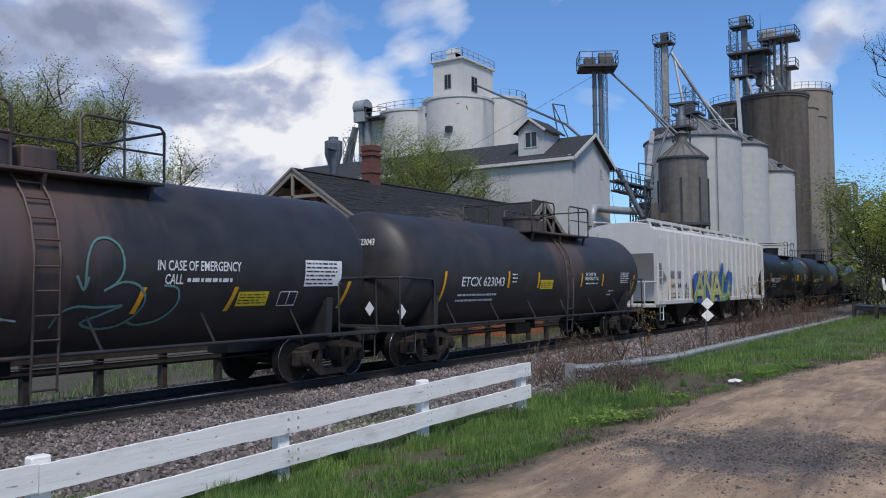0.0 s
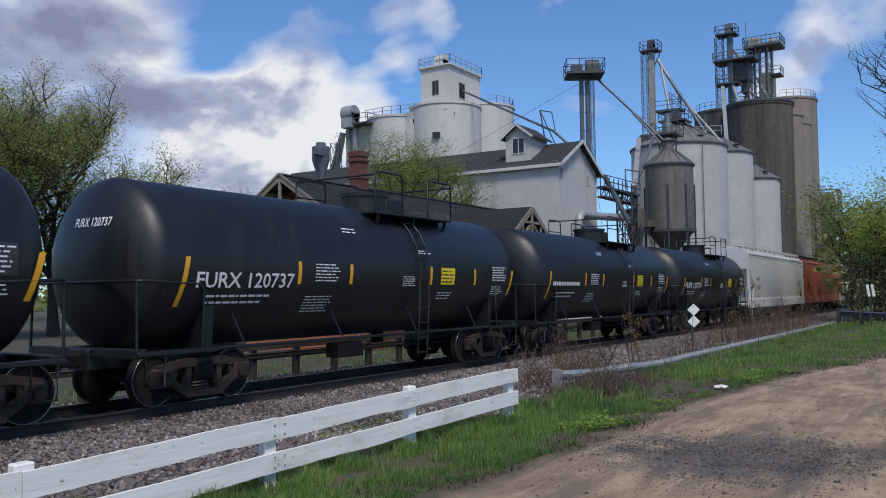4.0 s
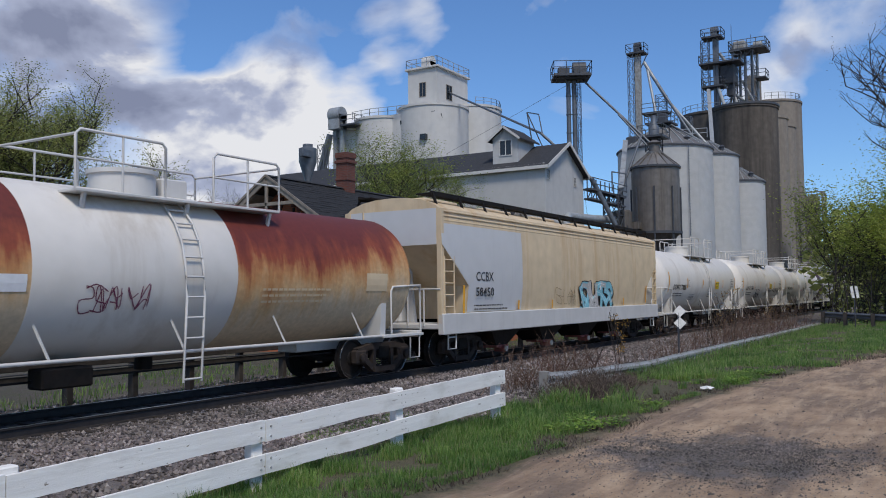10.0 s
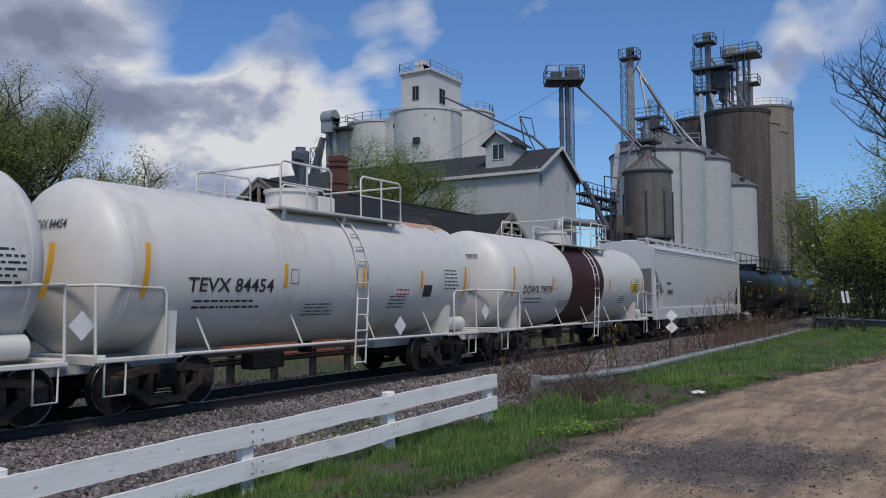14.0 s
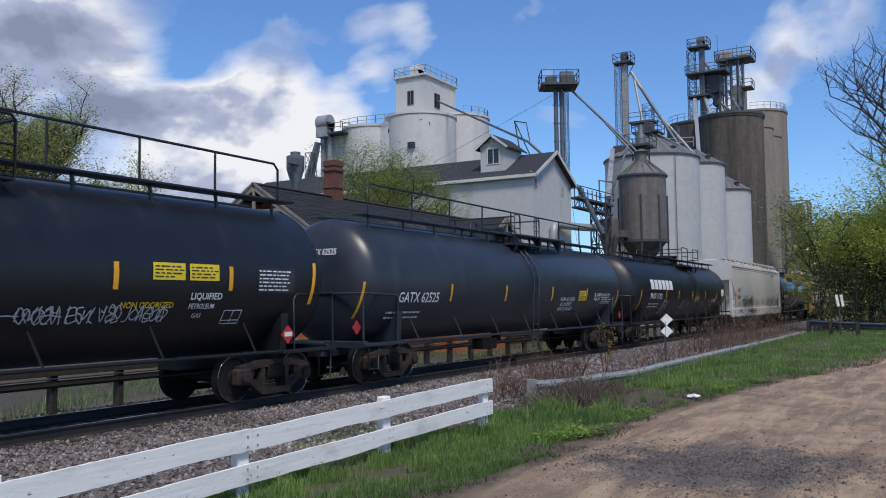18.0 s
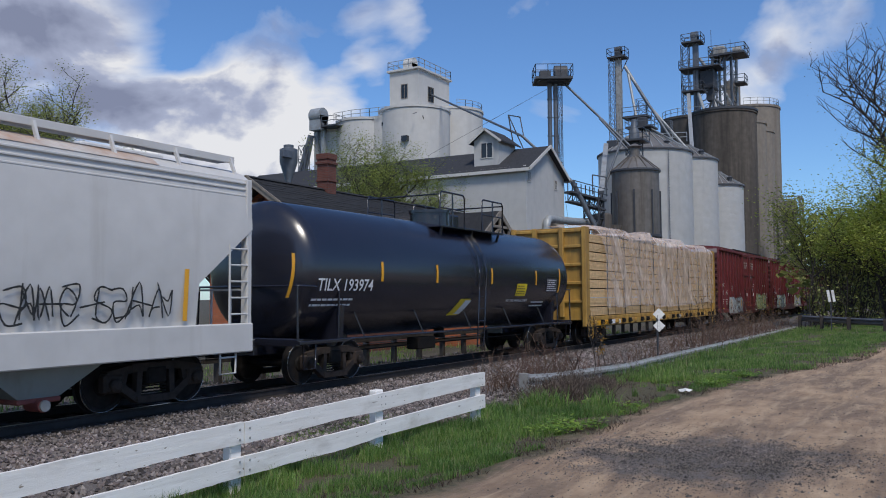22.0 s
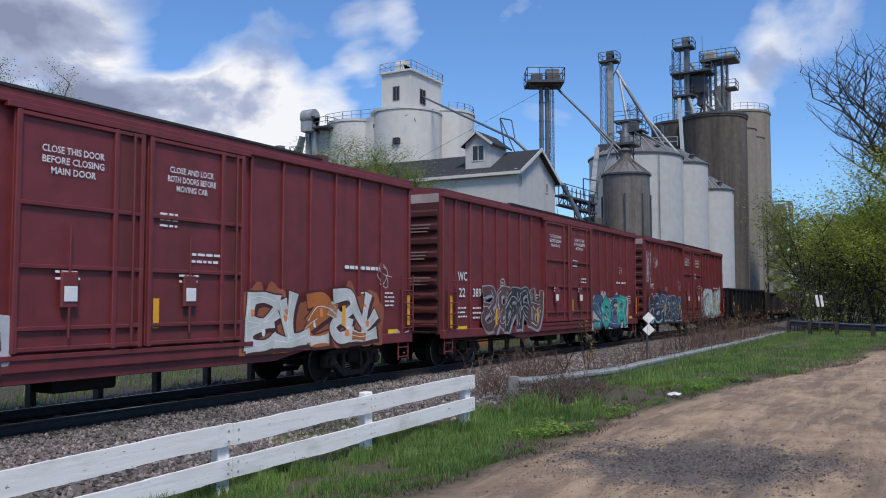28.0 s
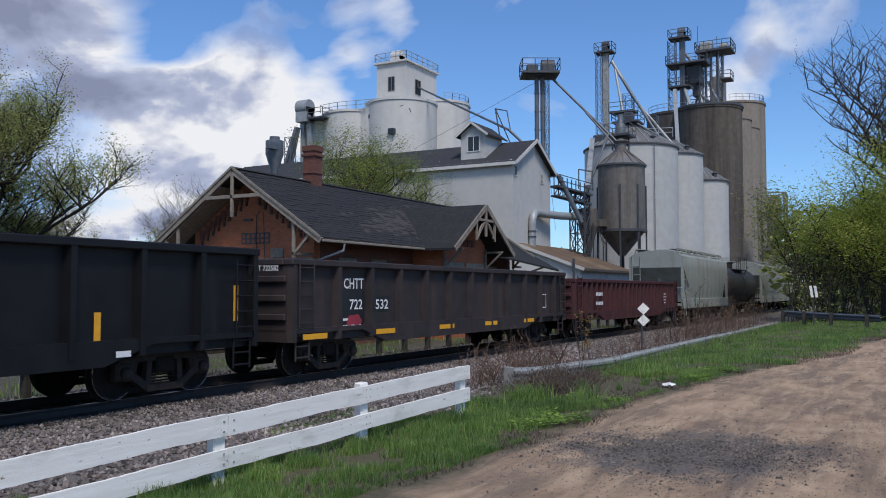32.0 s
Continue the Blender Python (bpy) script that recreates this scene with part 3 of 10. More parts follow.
    me.polygons.foreach_set("use_smooth", [True] * len(f))
    tagged(new("ground", me), "packed brown earth road with grassy verge and stony railway ground", "ground", kind="structure")


build_ground()


# ---- the track ----
def build_track():
    bed = Shape().prism([(9.4, -0.60), (11.3, -0.40), (14.3, -0.40), (16.2, -0.60)], "x", -120, 720)
    m = material("ballast_bed", (0.17, 0.15, 0.14), 0.9, grain=0.45, scale=24.0, bump=0.9, dirt=(0.08, 0.065, 0.06), dirt_amount=0.4, dirt_scale=1.2)
    tagged(part("ballast_bed", bed, m), "grey-brown crushed stone ballast bed", "ballast", kind="structure")
    track = tagged(thing("railway_track", "steel railway track on dark timber ties", "railway track", at=(0, 0, 0)), kind="structure")
    prof = [(-0.068, -0.40), (0.068, -0.40), (0.068, -0.385), (0.012, -0.365), (0.012, -0.265), (0.036, -0.25), (0.036, -0.222), (-0.036, -0.222), (-0.036, -0.25), (-0.012, -0.265), (-0.012, -0.365), (-0.068, -0.385)]
    for y in (TRACK_Y - 0.7535, TRACK_Y + 0.7535):
        r = part("rail", Shape().prism([(y + a, b) for a, b in prof], "x", -120, 720), RAIL_STEEL, track)
        part("rail_head", Shape().box(-120, 720, y - 0.03, y + 0.03, -0.2215, -0.2195), RAIL_HEAD, r, "polished running surface")
    tie = Shape().rbox(-0.115, 0.115, TRACK_Y - 1.3, TRACK_Y + 1.3, -0.55, -0.375, 0.012).mesh("tie", TIE_WOOD)
    for i in range(150):
        o = part("tie", tie, None, track)
        o.location = (-6 + 0.52 * i + random.uniform(-0.02, 0.02), random.uniform(-0.03, 0.03), random.uniform(-0.01, 0.006))
    # loose stones
    rnd = np.random.default_rng(4)
    base = np.array([(1, 0, 0), (-1, 0, 0), (0, 1, 0), (0, -1, 0), (0, 0, 1), (0, 0, -1)], float)
    tri = [(0, 2, 4), (2, 1, 4), (1, 3, 4), (3, 0, 4), (2, 0, 5), (1, 2, 5), (3, 1, 5), (0, 3, 5)]
    v, f = [], []
    n = 46000
    x = 1.5 + 46 * rnd.random(n) ** 1.5
    y = np.where(rnd.random(n) < 0.90, 5.9 + 5.95 * rnd.random(n) ** 0.75, 14.0 + 2.6 * rnd.random(n))
    for i in range(n):
        yy = y[i]
        z = -0.60 + 0.2 * min(1, max(0, (yy - 9.4) / 1.9)) if yy < 12 else -0.60 + 0.2 * min(1, max(0, (16.2 - yy) / 1.9))
        z = max(z, ground_z(x[i], yy))
        s = rnd.uniform(0.018, 0.042) * (1.25 if x[i] > 15 else 1.0)
        q = base * (s * rnd.uniform(0.6, 1.3, (6, 1)))
        a = rnd.uniform(0, 6.28)
        c, d = math.cos(a), math.sin(a)
        t = rnd.uniform(-0.6, 0.6)
        k = len(v)
        for p in q:
            px, pz = p[0] * math.cos(t) - p[2] * math.sin(t), p[0] * math.sin(t) + p[2] * math.cos(t)
            v.append((x[i] + px * c - p[1] * d, yy + px * d + p[1] * c, z + 0.012 + pz))
        f += [(k + a_, k + b_, k + c_) for a_, b_, c_ in tri]
    tagged(new("ballast_stones", raw_mesh("ballast_stones", v, f, STONES)), "loose crushed stones of grey, brown and pink", "gravel", kind="stuff")


build_track()


# ---- grass, weeds, grit ----
def blades(name, spots, h0, h1, w, mat, label, category, lean=0.35, seed=1):
    rnd = np.random.default_rng(seed)
    v, f = [], []
    for x, y, k in spots:
        z = ground_z(x, y) - 0.01
        a = rnd.uniform(0, 6.28)
        h = rnd.uniform(h0, h1) * k
        dx, dy = math.cos(a) * w / 2, math.sin(a) * w / 2
        b = rnd.uniform(0, 6.28)
        lx, ly = math.cos(b) * h * lean * rnd.random(), math.sin(b) * h * lean * rnd.random()
        o = len(v)
        v += [(x - dx, y - dy, z), (x + dx, y + dy, z), (x + dx * 0.7 + lx * 0.4, y + dy * 0.7 + ly * 0.4, z + h * 0.6), (x - dx * 0.7 + lx * 0.4, y - dy * 0.7 + ly * 0.4, z + h * 0.6), (x + lx, y + ly, z + h)]
        f += [(o, o + 1, o + 2, o + 3), (o + 3, o + 2, o + 4)]
    tagged(new(name, raw_mesh(name, v, f, mat)), label, category, kind="stuff")


def twigs(name, spots, r, mat, label, category, lean=0.4, seed=1):
    """Thin bent stems with side shoots; each spot is (x, y, height)."""
    rnd = random.Random(seed)
    v, f = [], []

    def stick(pts, r0):
        o = len(v)
        for i, p in enumerate(pts):
            rr = r0 * (1 - 0.6 * i / (len(pts) - 1))
            v.extend([(p.x - rr * 0.5, p.y + rr, p.z), (p.x + rr * 0.5, p.y - rr, p.z)])
        for i in range(len(pts) - 1):
            f.append((o + 2 * i, o + 2 * i + 1, o + 2 * i + 3, o + 2 * i + 2))
    for x, y, h in spots:
        p = Vector((x, y, ground_z(x, y) - 0.02))
        way = Vector((rnd.gauss(0, lean), rnd.gauss(0, lean), 1)).normalized()
        pts = [p]
        for i in range(4):
            way = (way + Vector((rnd.gauss(0, 0.16), rnd.gauss(0, 0.16), rnd.gauss(0, 0.06) - 0.08 * lean))).normalized()
            pts.append(pts[-1] + way * h / 4)
        stick(pts, r)
        for _ in range(6):
            i = rnd.randint(1, 4)
            b = pts[i]
            d = Vector((rnd.gauss(0, 0.7), rnd.gauss(0, 0.7), rnd.uniform(0.1, 1.0))).normalized() * h * rnd.uniform(0.12, 0.38)
            q = b + d * 0.5 + Vector((rnd.gauss(0, 0.02), rnd.gauss(0, 0.02), 0))
            stick([b, q, b + d], r * 0.6)
            for _ in range(2):
                t = b + d * rnd.uniform(0.4, 1.0)
                stick([t, t + Vector((rnd.gauss(0, 0.5), rnd.gauss(0, 0.5), rnd.uniform(0, 1))).normalized() * h * 0.12], r * 0.5)
    tagged(new(name, raw_mesh(name, v, f, mat)), label, category, kind="stuff")


def build_grass():
    rnd = random.Random(11)
    near, far = [], []
    while len(near) < 100000:
        x = 1.2 + 16.5 * rnd.random() ** 1.1
        e = road_edge(x)
        y = e + 0.05 + (6.9 - e) * rnd.random() ** 1.3
        p = noise.noise((x * 0.9, y * 0.9, 2))
        q = noise.noise((x * 2.7, y * 2.7, 9))
        if p + 0.8 * q + (0.42 if y > e + 0.35 else 0.05) < rnd.random() * 0.7 or (y > 5.75 and (p < 0.0 or y > 6.3)):
            continue
        # the bare earth tongue before the guard rail
        if (12.2 < x < 13.1 and y > 4.6 or 13.0 < x < 17.2 and y > 3.75 + 0.1 * abs(x - 14.6)) and q < 0.55:
            continue
        k = (0.4 + 0.6 * min(1, (y - e) / 0.9)) * (0.7 + 0.9 * max(0, q + 0.4 * p))
        near.append((x, y, k))
    for _ in range(2600):
        near.append((8.2 + 2.6 * rnd.random(), 7.05 + rnd.gauss(0, 0.16), 0.28))
    while len(far) < 52000:
        x = 16 + 38 * rnd.random()
        e = road_edge(x)
        y = e + (5.75 - e) * rnd.random()
        p = noise.noise((x * 0.6, y * 0.6, 2)) + 0.5 * noise.noise((x * 2, y * 2, 4))
        if p + min(0.20, 0.4 * (y - e) - 0.1) < rnd.random() * 0.6 or (x < 18.6 and y > 3.95 and p < 0.45):
            continue
        far.append((x, y, 0.6 + 0.5 * rnd.random()))
    blades("verge_grass", near, 0.05, 0.19, 0.0075, GRASS_BLADE, "lush uneven green grass along the verge", "grass", 0.5, 1)
    blades("roadside_grass", far, 0.05, 0.16, 0.014, GRASS_BLADE, "green roadside grass running to the trees", "grass", 0.5, 2)
    dead = []
    for _ in range(14000):
        x = 3 + 40 * rnd.random() ** 1.2
        e = road_edge(x)
        y = e - 0.12 + abs(rnd.gauss(0, 0.45 if rnd.random() < 0.6 else 1.4))
        if y < 5.9 and noise.noise((x * 1.1, y * 1.1, 12)) > -0.12:
            dead.append((x, y, 0.5 + 0.6 * rnd.random()))
    blades("dead_grass", dead, 0.03, 0.11, 0.011, DEAD_BRUSH, "matted tan dead grass at the road's edge", "grass", 1.8, 8)
    # taller tufts by the guard rail
    tuft = []
    for cx, cy, n, s in ((12.1, 5.35, 800, 0.2), (12.45, 5.2, 200, 0.2), (10.9, 5.5, 160, 0.25), (12.6, 4.5, 160, 0.2), (17.8, 4.9, 200, 0.5), (19.6, 4.9, 160, 0.6)):
        for _ in range(n):
            tuft.append((cx + rnd.gauss(0, s), cy + rnd.gauss(0, s * 0.6), 0.5 + 0.6 * rnd.random()))
    blades("tall_grass", tuft, 0.18, 0.38, 0.014, GRASS_BLADE, "tall green grass tufts by the guard rail", "grass", 0.8, 3)
    # back side of the track
    backs = []
    while len(backs) < 7000:
        x, y = 8 + 45 * rnd.random(), 15.8 + 5 * rnd.random()
        if noise.noise((x * 0.5, y * 0.5, 6)) + 0.4 * noise.noise((x * 2, y * 2, 6)) > 0.0:
            backs.append((x, y, 0.5 + rnd.random()))
    blades("scrub_grass", backs, 0.05, 0.22, 0.02, GRASS_BLADE, "patchy low grass behind the track", "grass", 0.6, 4)
    # dry stems and brush round the guard rail
    tall, tangle = [], []
    for cx, cy, n, sx, h in ((15.0, 7.1, 120, 0.7, 0.75), (16.3, 7.0, 90, 0.6, 0.8), (17.8, 7.0, 46, 0.6, 0.6), (22.5, 7.0, 60, 1.4, 0.6), (27.0, 7.0, 110, 1.6, 0.85), (30.5, 7.1, 150, 1.6, 1.0), (34.0, 7.1, 170, 2.0, 1.05), (38.5, 7.1, 190, 2.4, 1.05), (43.5, 7.0, 190, 2.6, 1.0)):
        for _ in range(int(n * (0.72 if cx < 25 else 0.55))):
            tall.append((cx + rnd.gauss(0, sx), cy + rnd.gauss(0, 0.32), h * rnd.uniform(0.3, 1.15)))
    twigs("dry_weeds", tall, 0.006, DRY_WEED, "dry reddish-brown branching weeds along the guard rail", "weeds", 0.35, 5)
    for _ in range(1700):
        x = 12.9 + abs(rnd.gauss(0, 1.5))
        tangle.append((x, 5.62 + rnd.gauss(0, 0.22) - 0.12 * max(0, 14.5 - x), rnd.uniform(0.15, 0.48) * max(0.35, 1.15 - 0.16 * abs(x - 14.0))))
    for _ in range(700):
        x = 16.0 + 30 * rnd.random() ** 1.2
        tangle.append((x, 5.8 + rnd.gauss(0, 0.13), rnd.uniform(0.1, 0.30)))
    twigs("dead_brush", tangle, 0.006, DEAD_BRUSH, "tangled dead brown brush at the verge", "weeds", 1.3, 6)
    cover = []
    for _ in range(5000):
        x = 17.5 + 30 * rnd.random() ** 1.3
        cover.append((x, 5.72 + rnd.gauss(0, 0.16), 0.7 + rnd.random()))
    blades("rail_grass", cover, 0.08, 0.20, 0.013, GRASS_BLADE, "uncut grass against the guard rail", "grass", 0.6, 9)
    # clover-like leaves at the road's edge
    v, f = [], []
    for _ in range(5000):
        x = 9.5 + 9 * rnd.random()
        y = road_edge(x) + 0.12 + abs(rnd.gauss(0, 0.5))
        if noise.noise((x * 1.3, y * 1.3, 8)) < 0.05 or 13.4 < x < 15.8:
            continue
        z = ground_z(x, y) + rnd.uniform(0.02, 0.10)
        a, s = rnd.uniform(0, 6.28), rnd.uniform(0.015, 0.035)
        c, d = math.cos(a) * s, math.sin(a) * s
        o = len(v)
        v += [(x + c, y + d, z), (x - d, y + c, z + rnd.uniform(-0.01, 0.02)), (x - c, y - d, z), (x + d, y - c, z + rnd.uniform(-0.01, 0.02))]
        f.append((o, o + 1, o + 2, o + 3))
    tagged(new("low_leaves", raw_mesh("low_leaves", v, f, LEAF_WEED)), "low bright green leafy weeds at the verge", "weeds", kind="stuff")
    # grit and stones on the road
    v, f = [], []
    for _ in range(32000):
        if rnd.random() < 0.5:
            x, y = (9.35 + rnd.gauss(0, 0.4), 1.7 + rnd.gauss(0, 0.45)) if rnd.random() < 0.4 else (8.8 + rnd.gauss(0, 0.8), 2.2 + rnd.gauss(0, 0.75))
        else:
            x, y = 3 + 30 * rnd.random() ** 1.6, -6 + 9.4 * rnd.random()
        if y > road_edge(x) or x < 1.5:
            continue
        s = rnd.uniform(0.004, 0.012) * (1 if rnd.random() < 0.95 else 2.3)
        z, a = ground_z(x, y), rnd.uniform(0, 6.28)
        o = len(v)
        for i in range(4):
            t = a + 1.571 * i
            v.append((x + math.cos(t) * s * rnd.uniform(0.7, 1.3), y + math.sin(t) * s, z - 0.002))
        v.append((x, y, z + s * 0.8))
        f += [(o, o + 1, o + 4), (o + 1, o + 2, o + 4), (o + 2, o + 3, o + 4), (o + 3, o, o + 4)]
    tagged(new("road_grit", raw_mesh("road_grit", v, f, GRIT)), "loose dark grit and pebbles on the road", "gravel", kind="stuff")


build_grass()


# ---- trees ----
def tree(name, label, base, height, spread, seed, leaf_mat, leaves, leaf_size, trunk_r, levels=5, first=0.25, lean=(0, 0), crown_low=0.25, bare=0.0, up=0.55, kids=(4, 5, 5, 4, 3), clump=0.35, many=1, taper=0.52):
    """A tapered trunk that forks into limbs and twigs; small leaves in loose clumps round the twigs."""
    rnd = random.Random(seed)
    wood, twigs, tips = Shape(), Shape(), []

    def grow(p, d, length, r, lev):
        pts = [p]
        n = 4 if lev < 2 else 3
        q, dd = Vector(p), Vector(d)
        for i in range(n):
            dd = (dd + Vector((rnd.uniform(-1, 1), rnd.uniform(-1, 1), rnd.uniform(-0.5, 0.9))) * (0.08 + 0.045 * lev)).normalized()
            q = q + dd * length / n
            pts.append(q.copy())
        # taper by rings
        target = wood if lev < 2 else twigs
        sides = 8 if lev == 0 else 5 if lev < 3 else 3
        v = []
        for i, a in enumerate(pts):
            t = (Vector(pts[min(i + 1, n)]) - Vector(pts[max(i - 1, 0)])).normalized().to_track_quat("Z", "Y")
            rr = r * (1 - 0.55 * i / n) * (1.35 if lev == 0 and i == 0 else 1.0)
            v += [Vector(a) + t @ Vector((math.cos(6.283 * k / sides) * rr, math.sin(6.283 * k / sides) * rr, 0)) for k in range(sides)]
        target.add(v, [(i * sides + k, i * sides + (k + 1) % sides, (i + 1) * sides + (k + 1) % sides, (i + 1) * sides + k) for i in range(n) for k in range(sides)], True)
        if lev >= levels - 1:
            tips.append((pts[-1], length))
            tips.append((pts[1], length))
            return
        for k in range(kids[lev]):
            i = rnd.randint(1 if lev else 2, n)
            s = Vector(pts[i])
            az = rnd.uniform(0, 6.283)
            out = Vector((math.cos(az), math.sin(az), up + rnd.uniform(-0.35, 0.55)))
            nd = (dd * 0.55 + out.normalized() * (0.8 + spread)).normalized()
            grow(s, nd, length * rnd.uniform(0.55, 0.8), r * taper, lev + 1)
    ob = thing(name, label, "tree", at=base)
    for k in range(many):
        a = 6.283 * k / many
        off = (0, 0, 0) if many == 1 else (math.cos(a) * 0.5, math.sin(a) * 0.5, -0.1)
        grow(Vector(off), Vector((lean[0] + (0.25 * math.cos(a) if many > 1 else 0), lean[1] + (0.25 * math.sin(a) if many > 1 else 0), 1)).normalized(), height * 0.42, trunk_r, 0)
    part("trunk", wood, BARK, ob)
    part("branchwork", twigs, BARK, ob)
    v, f = [], []
    tips = [t for t in tips if t[0].z > height * crown_low * 0.5]
    for i in range(leaves):
        p, ln = rnd.choice(tips)
        if rnd.random() < bare:
            continue
        c = Vector(p) + Vector((rnd.gauss(0, 1), rnd.gauss(0, 1), rnd.gauss(0, 0.8))) * clump
        if c.z < height * 0.04:
            continue
        n = Vector((rnd.gauss(0, 1), rnd.gauss(0, 1), rnd.gauss(0, 1))).normalized().to_track_quat("Z", "Y")
        s = leaf_size * rnd.uniform(0.6, 1.3)
        o = len(v)
        v += [c + n @ Vector((-s, 0, 0)), c + n @ Vector((0, -0.5 * s, 0)), c + n @ Vector((s, 0, 0)), c + n @ Vector((0, 0.5 * s, 0))]
        f.append((o, o + 1, o + 2, o + 3))
    if leaves:
        part("crown", raw_mesh("crown", [tuple(q) for q in v], f, leaf_mat), None, ob)
    return ob


CONCRETE_STREAKED = material("dark_streaked_concrete", (0.135, 0.115, 0.095), 0.85, grain=0.2, scale=1.5, bump=0.15, dirt=(0.02, 0.018, 0.017), dirt_amount=0.95, dirt_scale=0.12, streak=True)
LEAF_BUD = leaf_material("tan_buds", [(0.12, 0.09, 0.05), (0.17, 0.15, 0.07), (0.14, 0.15, 0.06)])


# ---- fences, rails and signs ----
def build_fence():
    f = thing("board_fence", "low white two-board timber fence, paint peeling", "fence")
    posts = [(-1.4, 0.47), (1.0, 0.50), (3.45, 0.525), (5.84, 0.495), (8.17, 0.595), (10.62, 0.585)]
    for x, t in posts:
        part("post", Shape().rbox(x - 0.075, x + 0.075, 5.56, 5.66, -0.4, t, 0.012), PEELING_BOARD, f)
    tops = [(-1.5, 0.44), (3.4, 0.475), (5.9, 0.515), (8.2, 0.56), (10.75, 0.595)]
    rnd = random.Random(2)
    for (x0, a), (x1, b) in ((tops[0], tops[1]), (tops[1], tops[2]), (tops[2], tops[4])):
        for dz, h in ((0.0, 0.19), (-0.30, 0.18)):
            n = 44
            v = []
            for i in range(n + 1):
                x = x0 + 0.004 + (x1 - x0 - 0.008) * i / n
                t = (x - x0) / (x1 - x0)
                z = a + (b - a) * t + dz + 0.012 * math.sin(2.4 * t + dz * 9) + 0.006 * noise.noise((x * 1.7, dz * 9, a)) + rnd.uniform(-0.002, 0.002)
                e = 0.014 * noise.noise((x * 1.3, dz * 5, 7)) + rnd.uniform(-0.002, 0.002)
                v += [(x, 5.515, z), (x, 5.515, z - h + e), (x, 5.553, z - h + e), (x, 5.553, z)]
            s = Shape().add(v, [(4 * i + k, 4 * i + (k + 1) % 4, 4 * i + 4 + (k + 1) % 4, 4 * i + 4 + k) for i in range(n) for k in range(4)])
            s.add(v[:4], [(0, 1, 2, 3)]).add(v[-4:], [(3, 2, 1, 0)])
            part("board", s, PEELING_BOARD, f)
    for x in (5.84, 5.97):
        for z in (0.37, 0.46, 0.08, 0.17):
            part("bolt", Shape().cyl((x, 5.508, z), (x, 5.516, z), 0.011, 8), GALV, f)
    for x in (8.14, 8.22, 10.58, 10.66):
        for z in (0.43, 0.52, 0.13, 0.21):
            part("nail_head", Shape().cyl((x, 5.51, z), (x, 5.516, z), 0.007, 6), GALV, f)


build_fence()


def w_beam(pts, h=0.31):
    """A folded guard-rail beam along (x, y, z) points."""
    prof = [(0.0, 0.0), (-0.01, 0.03), (-0.075, 0.06), (-0.075, 0.11), (-0.01, 0.14), (-0.01, 0.17), (-0.075, 0.20), (-0.075, 0.25), (-0.01, 0.28), (0.0, 0.31)]
    v = []
    for i, p in enumerate(pts):
        a, b = pts[max(i - 1, 0)], pts[min(i + 1, len(pts) - 1)]
        d = Vector((b[0] - a[0], b[1] - a[1], 0)).normalized()
        nrm = Vector((d.y, -d.x, 0))
        for o, z in prof:
            v.append(Vector(p) + nrm * -o + Vector((0, 0, z - h)))
    k = len(prof)
    s = Shape().add(v, [(i * k + j, i * k + j + 1, (i + 1) * k + j + 1, (i + 1) * k + j) for i in range(len(pts) - 1) for j in range(k - 1)])
    w = [Vector(q) + Vector((0, 0.006, 0)) for q in v]
    return s.add(w, [(i * k + j, (i + 1) * k + j, (i + 1) * k + j + 1, i * k + j + 1) for i in range(len(pts) - 1) for j in range(k - 1)])


